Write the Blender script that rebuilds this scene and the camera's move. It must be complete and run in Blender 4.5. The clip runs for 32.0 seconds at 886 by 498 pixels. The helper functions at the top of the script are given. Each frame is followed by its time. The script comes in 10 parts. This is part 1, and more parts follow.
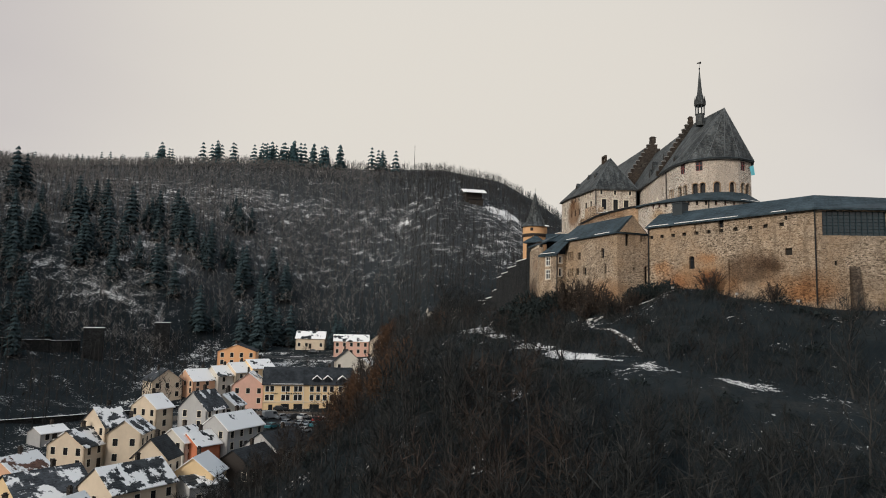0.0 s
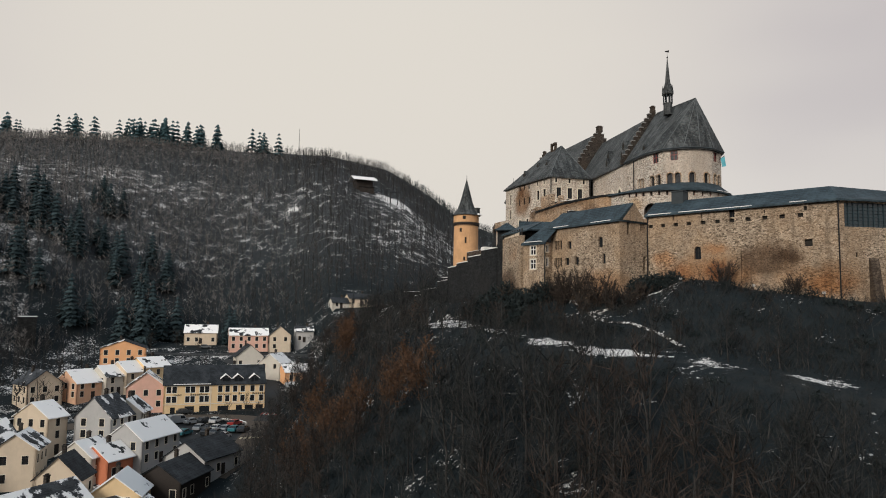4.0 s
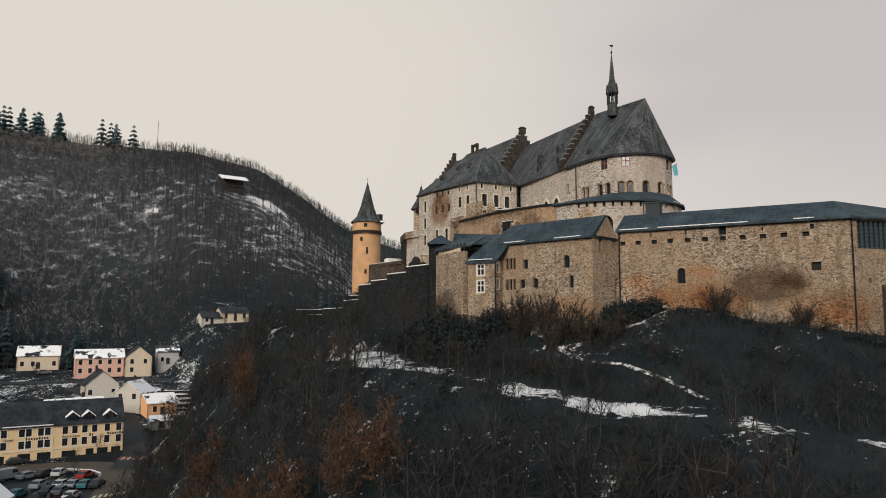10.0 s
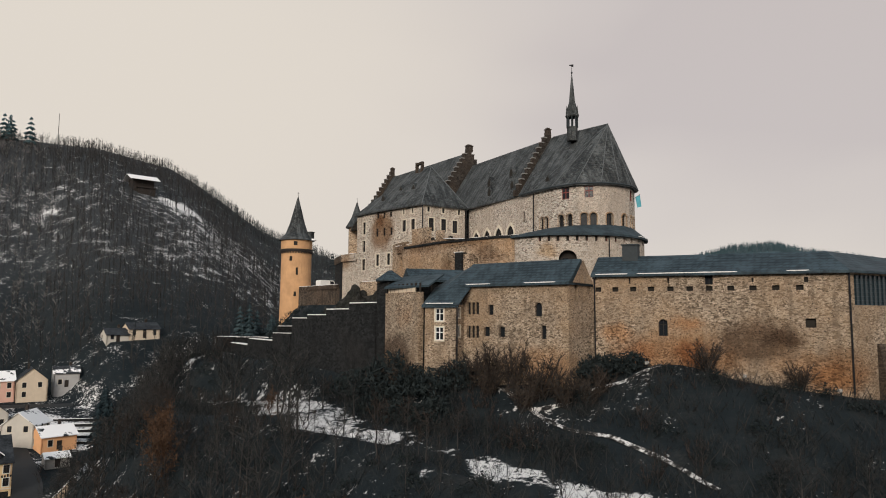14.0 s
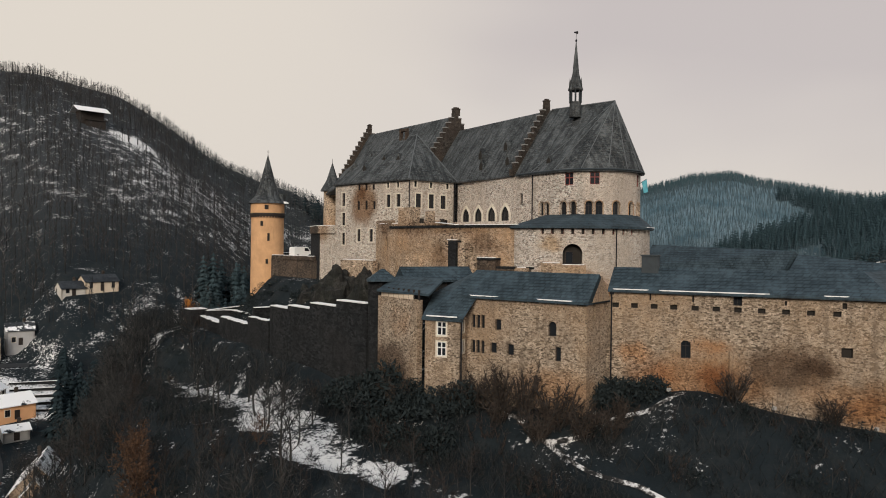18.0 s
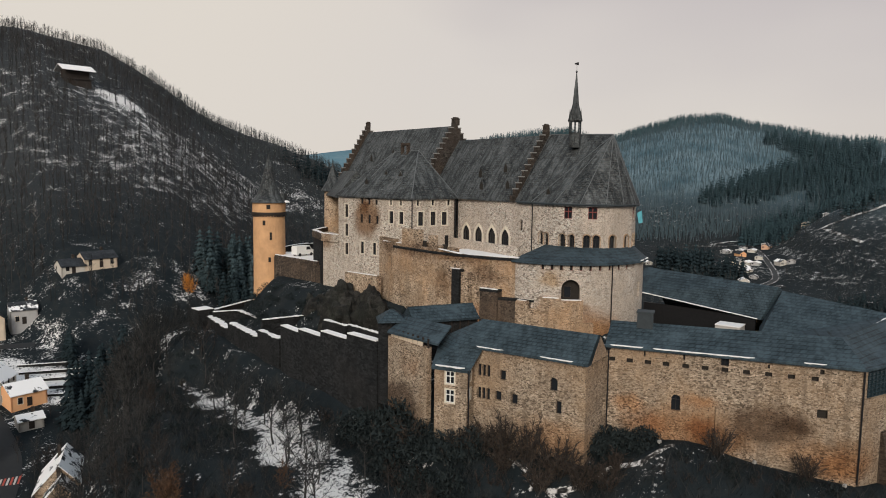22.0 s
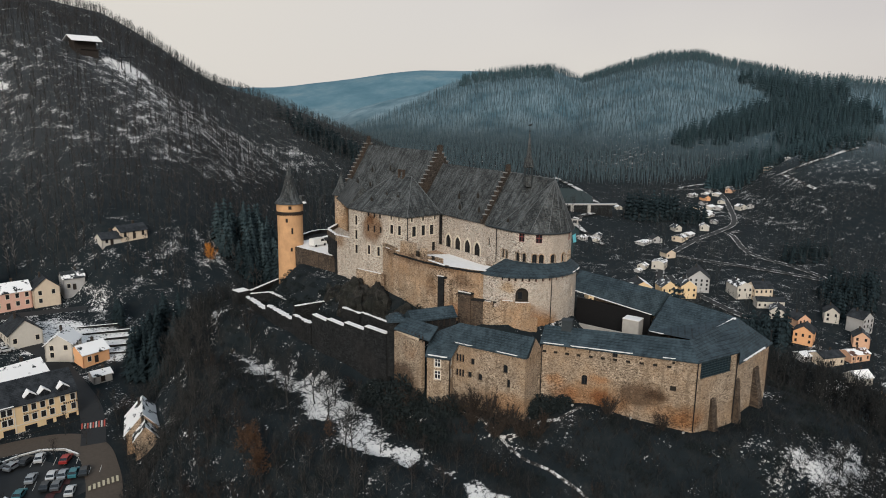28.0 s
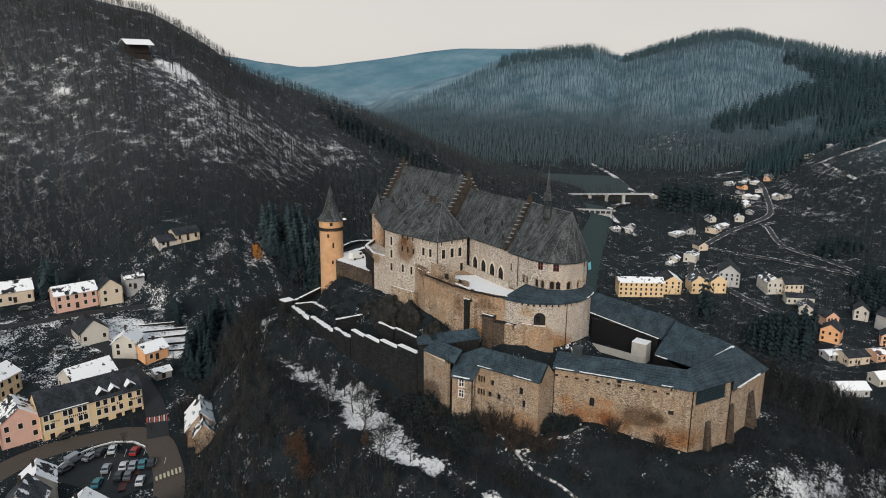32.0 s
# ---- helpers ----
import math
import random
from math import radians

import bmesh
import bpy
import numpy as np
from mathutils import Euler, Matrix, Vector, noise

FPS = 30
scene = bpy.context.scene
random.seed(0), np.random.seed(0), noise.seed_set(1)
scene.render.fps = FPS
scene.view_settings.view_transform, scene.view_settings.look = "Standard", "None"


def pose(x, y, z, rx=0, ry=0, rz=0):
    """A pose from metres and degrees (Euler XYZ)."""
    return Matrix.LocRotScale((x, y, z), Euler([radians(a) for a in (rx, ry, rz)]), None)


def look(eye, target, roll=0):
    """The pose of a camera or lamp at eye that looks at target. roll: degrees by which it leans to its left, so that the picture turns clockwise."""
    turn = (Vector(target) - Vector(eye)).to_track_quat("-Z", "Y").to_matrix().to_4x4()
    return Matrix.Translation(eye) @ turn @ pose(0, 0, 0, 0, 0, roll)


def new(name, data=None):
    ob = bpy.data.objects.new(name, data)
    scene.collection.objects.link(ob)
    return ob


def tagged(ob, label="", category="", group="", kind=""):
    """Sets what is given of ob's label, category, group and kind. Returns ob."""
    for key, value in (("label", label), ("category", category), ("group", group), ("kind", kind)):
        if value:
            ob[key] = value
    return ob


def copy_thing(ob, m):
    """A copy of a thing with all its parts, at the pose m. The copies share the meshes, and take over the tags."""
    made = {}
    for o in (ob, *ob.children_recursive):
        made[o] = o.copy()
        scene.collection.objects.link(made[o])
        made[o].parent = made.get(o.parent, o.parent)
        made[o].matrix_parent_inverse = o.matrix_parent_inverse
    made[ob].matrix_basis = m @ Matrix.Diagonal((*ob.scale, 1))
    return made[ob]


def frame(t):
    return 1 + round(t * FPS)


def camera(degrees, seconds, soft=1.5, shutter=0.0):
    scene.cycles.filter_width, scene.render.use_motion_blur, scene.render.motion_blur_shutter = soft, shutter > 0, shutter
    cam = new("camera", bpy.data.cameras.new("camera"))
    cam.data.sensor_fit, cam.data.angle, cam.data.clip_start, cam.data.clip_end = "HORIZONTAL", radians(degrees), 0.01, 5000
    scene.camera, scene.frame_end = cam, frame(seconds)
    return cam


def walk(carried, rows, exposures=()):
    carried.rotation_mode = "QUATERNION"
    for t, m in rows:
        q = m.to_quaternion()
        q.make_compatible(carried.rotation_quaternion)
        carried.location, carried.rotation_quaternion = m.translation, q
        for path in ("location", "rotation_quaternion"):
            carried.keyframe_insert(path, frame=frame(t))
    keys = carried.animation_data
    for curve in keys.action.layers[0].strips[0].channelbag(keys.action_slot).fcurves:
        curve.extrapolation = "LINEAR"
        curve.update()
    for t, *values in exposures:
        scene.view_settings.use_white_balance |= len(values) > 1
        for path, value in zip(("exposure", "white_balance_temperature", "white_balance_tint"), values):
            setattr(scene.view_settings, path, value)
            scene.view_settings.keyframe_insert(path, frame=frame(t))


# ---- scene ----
cam = camera(64.5, 32.0, soft=1.0)
METRES, EYE = 150.0, 40.0
ROWS = [
    (0.0, 0.0, 0.0, 0.0, -0.14, 5.92, -1.3),
    (0.5, -0.0161, 0.0035, -0.0, -1.28, 5.85, -1.4),
    (1.0, -0.0347, 0.0083, -0.0001, -2.57, 5.76, -1.51),
    (1.5, -0.0534, 0.015, -0.0002, -3.94, 5.65, -1.43),
    (2.0, -0.071, 0.0239, -0.0002, -5.41, 5.56, -1.34),
    (2.5, -0.0867, 0.0352, -0.0003, -6.93, 5.5, -1.26),
    (3.0, -0.1, 0.0491, -0.0003, -8.46, 5.45, -1.17),
    (3.5, -0.1114, 0.0645, -0.0001, -9.99, 5.4, -1.07),
    (5.5, -0.1379, 0.1303, 0.0047, -16.17, 5.4, -0.61),
    (6.0, -0.1414, 0.146, 0.0062, -17.5, 5.45, -0.53),
    (6.5, -0.1438, 0.1609, 0.0084, -18.43, 5.49, -0.45),
    (7.0, -0.1453, 0.175, 0.0109, -19.22, 5.55, -0.39),
    (7.3, -0.1462, 0.1833, 0.0124, -19.68, 5.59, -0.37),
    (7.4, -0.1437, 0.1625, 0.0085, -18.44, 5.5, -0.43),
    (7.5, -0.144, 0.1654, 0.0089, -18.61, 5.51, -0.43),
    (8.0, -0.1455, 0.1804, 0.0117, -19.47, 5.57, -0.38),
    (8.5, -0.1462, 0.1935, 0.0148, -20.25, 5.63, -0.34),
    (9.0, -0.1467, 0.2056, 0.0184, -21.02, 5.67, -0.29),
    (9.5, -0.1471, 0.2171, 0.0221, -21.81, 5.72, -0.28),
    (10.0, -0.1473, 0.2278, 0.0261, -22.6, 5.75, -0.25),
    (10.5, -0.1474, 0.2381, 0.0302, -23.42, 5.78, -0.23),
    (11.0, -0.1478, 0.2478, 0.0345, -24.25, 5.81, -0.25),
    (11.5, -0.148, 0.2572, 0.0391, -25.08, 5.81, -0.27),
    (12.0, -0.1478, 0.2666, 0.0438, -25.9, 5.82, -0.28),
    (12.5, -0.1481, 0.2754, 0.0486, -26.77, 5.84, -0.32),
    (13.0, -0.1484, 0.2838, 0.0538, -27.63, 5.84, -0.35),
    (13.5, -0.1483, 0.2924, 0.0596, -28.49, 5.81, -0.38),
    (14.0, -0.1488, 0.3006, 0.0653, -29.38, 5.79, -0.46),
    (14.5, -0.1488, 0.3088, 0.0718, -30.22, 5.54, -0.49),
    (16.5, -0.1496, 0.3402, 0.1023, -31.98, 2.21, -0.6),
    (17.0, -0.1501, 0.3471, 0.1115, -32.23, 1.25, -0.6),
    (17.5, -0.1508, 0.3534, 0.1211, -32.47, 0.32, -0.61),
    (18.0, -0.1517, 0.3591, 0.1309, -32.7, -0.56, -0.63),
    (18.5, -0.1531, 0.3633, 0.1414, -32.92, -1.46, -0.65),
    (19.0, -0.1546, 0.3664, 0.1524, -33.11, -2.36, -0.64),
    (19.5, -0.1569, 0.3678, 0.1639, -33.26, -3.23, -0.65),
    (20.0, -0.1596, 0.3678, 0.1756, -33.37, -4.01, -0.65),
    (20.5, -0.1627, 0.366, 0.1882, -33.48, -4.66, -0.57),
    (21.0, -0.1671, 0.3624, 0.1992, -33.59, -5.06, -0.64),
    (21.5, -0.1726, 0.3566, 0.2105, -33.7, -5.45, -0.67),
    (22.0, -0.1796, 0.3483, 0.2219, -33.8, -5.89, -0.71),
    (22.5, -0.188, 0.3376, 0.2339, -33.91, -6.39, -0.71),
    (23.0, -0.1977, 0.325, 0.2458, -34.03, -6.91, -0.71),
    (23.5, -0.2082, 0.3109, 0.2575, -34.14, -7.43, -0.73),
    (24.0, -0.2191, 0.2954, 0.269, -34.25, -7.97, -0.75),
    (24.5, -0.2316, 0.2787, 0.2813, -34.39, -8.55, -0.74),
    (25.0, -0.2443, 0.2611, 0.2929, -34.51, -9.11, -0.74),
    (25.5, -0.2575, 0.2429, 0.3048, -34.64, -9.68, -0.76),
    (26.0, -0.2708, 0.2242, 0.3166, -34.75, -10.23, -0.76),
    (26.5, -0.2839, 0.2056, 0.3285, -34.88, -10.76, -0.77),
    (28.5, -0.3279, 0.1428, 0.375, -35.15, -12.2, -0.72),
    (29.0, -0.3352, 0.131, 0.3868, -34.79, -12.45, -0.67),
    (29.5, -0.3407, 0.1206, 0.3986, -34.36, -12.66, -0.63),
    (30.0, -0.3447, 0.1113, 0.4104, -33.91, -12.85, -0.6),
    (30.5, -0.3475, 0.1031, 0.422, -33.45, -13.03, -0.57),
    (31.0, -0.3492, 0.0961, 0.4336, -32.97, -13.22, -0.54),
    (31.5, -0.3498, 0.0892, 0.4452, -32.5, -13.56, -0.5),
    (32.0, -0.349, 0.0834, 0.4567, -32.02, -14.03, -0.46),
]
walk(cam, [(t, pose(METRES * x, METRES * y, EYE + METRES * z, 90 + pitch, roll, yaw)) for t, x, y, z, yaw, pitch, roll in ROWS],
     [(0.0, 0.0, 6350, 9), (17.0, -0.03, 6550, 11), (24.0, -0.03, 6400, 10), (29.0, 0.0, 6270, 9), (32.0, 0.02, 6210, 9)])

# ---- light: a closed winter overcast ----
world = bpy.data.worlds.new("overcast_sky")
scene.world = world
world.use_nodes = True
wn, wl = world.node_tree.nodes, world.node_tree.links
wn.clear()
w_out = wn.new("ShaderNodeOutputWorld")
w_bg = wn.new("ShaderNodeBackground")
w_sky = wn.new("ShaderNodeTexSky")
w_sky.sky_type = "NISHITA"
w_sky.sun_disc = False
SUN_UP, SUN_TURN = radians(23), radians(224)
w_sky.sun_elevation, w_sky.sun_rotation = SUN_UP, SUN_TURN
w_dim = wn.new("ShaderNodeMix")
w_dim.data_type = "RGBA"
w_dim.blend_type = "MULTIPLY"
w_dim.inputs[0].default_value = 1.0
w_dim.inputs[7].default_value = (0.1, 0.1, 0.1, 1)
w_geo = wn.new("ShaderNodeTexCoord")
w_map = wn.new("ShaderNodeMapping")
w_map.inputs["Scale"].default_value = (1.0, 1.0, 2.6)
w_noise = wn.new("ShaderNodeTexNoise")
w_noise.inputs["Scale"].default_value = 1.15
w_noise.inputs["Detail"].default_value = 3.0
w_noise.inputs["Roughness"].default_value = 0.45
w_ramp = wn.new("ShaderNodeValToRGB")
w_ramp.color_ramp.elements[0].position, w_ramp.color_ramp.elements[0].color = 0.40, (0.60, 0.545, 0.525, 1)
w_ramp.color_ramp.elements[1].position, w_ramp.color_ramp.elements[1].color = 0.60, (0.72, 0.66, 0.605, 1)
w_mix = wn.new("ShaderNodeMix")
w_mix.data_type = "RGBA"
w_mix.inputs[0].default_value = 0.94
wl.new(w_sky.outputs["Color"], w_dim.inputs[6])
wl.new(w_geo.outputs["Generated"], w_map.inputs["Vector"])
wl.new(w_map.outputs["Vector"], w_noise.inputs["Vector"])
wl.new(w_noise.outputs["Fac"], w_ramp.inputs["Fac"])
wl.new(w_dim.outputs[2], w_mix.inputs[6])
wl.new(w_ramp.outputs["Color"], w_mix.inputs[7])
# the cloud is a little bluer overhead than towards the horizon
w_sep = wn.new("ShaderNodeSeparateXYZ")
w_up = wn.new("ShaderNodeMapRange")
w_up.interpolation_type = "SMOOTHSTEP"
w_up.inputs["From Min"].default_value, w_up.inputs["From Max"].default_value = 0.38, 0.95
w_top = wn.new("ShaderNodeMix")
w_top.data_type = "RGBA"
w_top.inputs[7].default_value = (0.47, 0.585, 0.70, 1)
wl.new(w_geo.outputs["Generated"], w_sep.inputs[0])
wl.new(w_sep.outputs["Z"], w_up.inputs["Value"])
wl.new(w_up.outputs["Result"], w_top.inputs[0])
# thinner, paler cloud in the north
w_dot = wn.new("ShaderNodeVectorMath")
w_dot.operation = "DOT_PRODUCT"
w_dot.inputs[1].default_value = (0.02, 0.93, 0.36)
w_pale = wn.new("ShaderNodeMapRange")
w_pale.interpolation_type = "SMOOTHSTEP"
w_pale.inputs["From Min"].default_value, w_pale.inputs["From Max"].default_value = 0.80, 1.0
w_lift = wn.new("ShaderNodeMix")
w_lift.data_type = "RGBA"
w_lift.inputs[7].default_value = (0.75, 0.695, 0.62, 1)
wl.new(w_geo.outputs["Generated"], w_dot.inputs[0])
wl.new(w_dot.outputs["Value"], w_pale.inputs["Value"])
wl.new(w_pale.outputs["Result"], w_lift.inputs[0])
wl.new(w_mix.outputs[2], w_lift.inputs[6])
wl.new(w_lift.outputs[2], w_top.inputs[6])
wl.new(w_top.outputs[2], w_bg.inputs["Color"])
w_bg.inputs["Strength"].default_value = 1.0
wl.new(w_bg.outputs["Background"], w_out.inputs["Surface"])

sun_data = bpy.data.lights.new("sun", "SUN")
sun_data.energy, sun_data.angle, sun_data.color = 2.5, radians(22), (1.0, 0.92, 0.81)
sun = new("sun", sun_data)
sun.matrix_world = look((-200, -110, 190), (30, 130, 50))

# ---- materials ----
def node_mat(name, rough=0.85, metal=0.0, spec=0.3):
    m = bpy.data.materials.new(name)
    m.use_nodes = True
    n, l = m.node_tree.nodes, m.node_tree.links
    b = n["Principled BSDF"]
    b.inputs["Roughness"].default_value = rough
    b.inputs["Metallic"].default_value = metal
    b.inputs["Specular IOR Level"].default_value = spec
    return m, n, l, b


def coords(n, l, scale=(1, 1, 1), kind="Object"):
    tc = n.new("ShaderNodeTexCoord")
    mp = n.new("ShaderNodeMapping")
    mp.inputs["Scale"].default_value = scale
    l.new(tc.outputs[kind], mp.inputs["Vector"])
    return mp.outputs["Vector"]


def tex_noise(n, l, vec, scale, detail=4.0, rough=0.55):
    t = n.new("ShaderNodeTexNoise")
    t.inputs["Scale"].default_value = scale
    t.inputs["Detail"].default_value = detail
    t.inputs["Roughness"].default_value = rough
    l.new(vec, t.inputs["Vector"])
    return t.outputs["Fac"]


def ramp(n, l, fac, stops):
    r = n.new("ShaderNodeValToRGB")
    e = r.color_ramp.elements
    while len(e) < len(stops):
        e.new(0.5)
    for k, (p, c) in enumerate(stops):
        e[k].position = p
        e[k].color = (*c, 1) if len(c) == 3 else c
    l.new(fac, r.inputs["Fac"])
    return r.outputs["Color"]


def grey(v):
    return (v, v, v)


def blend(n, l, fac, a, b, mode="MIX"):
    x = n.new("ShaderNodeMix")
    x.data_type = "RGBA"
    x.blend_type = mode
    for sock, val in ((x.inputs[0], fac), (x.inputs[6], a), (x.inputs[7], b)):
        if isinstance(val, (int, float)):
            sock.default_value = val
        elif isinstance(val, tuple):
            sock.default_value = (*val, 1)
        else:
            l.new(val, sock)
    return x.outputs[2]


def bump(n, l, b, height, strength=0.4, dist=0.05):
    k = n.new("ShaderNodeBump")
    k.inputs["Strength"].default_value = strength
    k.inputs["Distance"].default_value = dist
    l.new(height, k.inputs["Height"])
    l.new(k.outputs["Normal"], b.inputs["Normal"])


def near_point(n, l, vec, centre, inner, outer, tall=1.0):
    """1 inside a soft ellipsoid round centre, 0 outside: one stain. tall: below 1 flattens it."""
    sq = n.new("ShaderNodeVectorMath")
    sq.operation = "MULTIPLY"
    l.new(vec, sq.inputs[0])
    sq.inputs[1].default_value = (1, 1, 1 / tall)
    vec, centre = sq.outputs["Vector"], (centre[0], centre[1], centre[2] / tall)
    d = n.new("ShaderNodeVectorMath")
    d.operation = "DISTANCE"
    l.new(vec, d.inputs[0])
    d.inputs[1].default_value = centre
    r = n.new("ShaderNodeMapRange")
    r.interpolation_type = "SMOOTHSTEP"
    r.inputs["From Min"].default_value, r.inputs["From Max"].default_value = inner, outer
    r.inputs["To Min"].default_value, r.inputs["To Max"].default_value = 1.0, 0.0
    l.new(d.outputs["Value"], r.inputs["Value"])
    return r.outputs["Result"]


def rubble(name, light, mid, dark, warm, stone=0.42, pits=0.5, stains=(), dirt=0.55):
    """Coursed rubble masonry: stones of their own tint, dark joints, pits, broad damp and rust-coloured patches."""
    m, n, l, b = node_mat(name, 0.92, spec=0.2)
    v = coords(n, l)
    flat = coords(n, l, (1 / stone, 1 / stone, 1.9 / stone))
    vo = n.new("ShaderNodeTexVoronoi")
    vo.inputs["Scale"].default_value = 1.0
    l.new(flat, vo.inputs["Vector"])
    edge = n.new("ShaderNodeTexVoronoi")
    edge.feature = "DISTANCE_TO_EDGE"
    l.new(flat, edge.inputs["Vector"])
    sep = n.new("ShaderNodeSeparateColor")
    l.new(vo.outputs["Color"], sep.inputs["Color"])
    c = ramp(n, l, sep.outputs["Red"], [(0.0, dark), (0.1, dark), (0.2, tuple(0.55 * q for q in mid)), (0.34, mid), (0.7, light), (1.0, tuple(min(0.92, 1.32 * q) for q in light))])
    big = tex_noise(n, l, v, 0.13, 5, 0.6)
    c = blend(n, l, ramp(n, l, big, [(0.42, grey(0)), (0.68, grey(0.9))]), c, warm)
    mid_n = tex_noise(n, l, v, 0.55, 6, 0.62)
    c = blend(n, l, ramp(n, l, mid_n, [(0.34, grey(0.75 * dirt)), (0.55, grey(0))]), c, tuple(q * 0.45 for q in mid))
    joint = ramp(n, l, edge.outputs["Distance"], [(0.0, grey(0.8)), (0.11, grey(0))])
    c = blend(n, l, joint, c, tuple(q * 0.42 for q in mid))
    streak = tex_noise(n, l, coords(n, l, (1.0, 1.0, 0.12)), 1.1, 5, 0.65)
    c = blend(n, l, ramp(n, l, streak, [(0.52, grey(0)), (0.66, grey(min(0.8, 0.95 * dirt)))]), c, tuple(q * 0.4 for q in mid))
    fine = tex_noise(n, l, coords(n, l, (1.0, 1.0, 1.7)), 8.5, 3, 0.65)
    c = blend(n, l, ramp(n, l, fine, [(0.38, grey(0.85)), (0.46, grey(0)), (0.6, grey(0))]), c, tuple(q * 0.34 for q in mid))
    hole = tex_noise(n, l, coords(n, l, (1.0, 1.0, 1.5)), 5.2, 2, 0.5)
    c = blend(n, l, ramp(n, l, hole, [(0.63, grey(0)), (0.65, grey(pits))]), c, tuple(q * 0.18 for q in mid))
    for centre, inner, outer, tint, amount, tall in stains:
        wob = n.new("ShaderNodeTexNoise")
        wob.inputs["Scale"].default_value = 0.5
        wob.inputs["Detail"].default_value = 6
        wob.inputs["Roughness"].default_value = 0.68
        l.new(v, wob.inputs["Vector"])
        sh = n.new("ShaderNodeVectorMath")
        sh.operation = "MULTIPLY_ADD"
        l.new(wob.outputs["Color"], sh.inputs[0])
        sh.inputs[1].default_value = (3, 3, 3)
        l.new(v, sh.inputs[2])
        k = near_point(n, l, sh.outputs["Vector"], tuple(q + 1.5 for q in centre), inner, outer, tall)
        f = n.new("ShaderNodeMath")
        f.operation = "MULTIPLY"
        l.new(k, f.inputs[0])
        f.inputs[1].default_value = amount
        c = blend(n, l, f.outputs[0], c, tint, "MULTIPLY")
    l.new(c, b.inputs["Base Color"])
    bump(n, l, b, edge.outputs["Distance"], 0.8, 0.10)
    return m


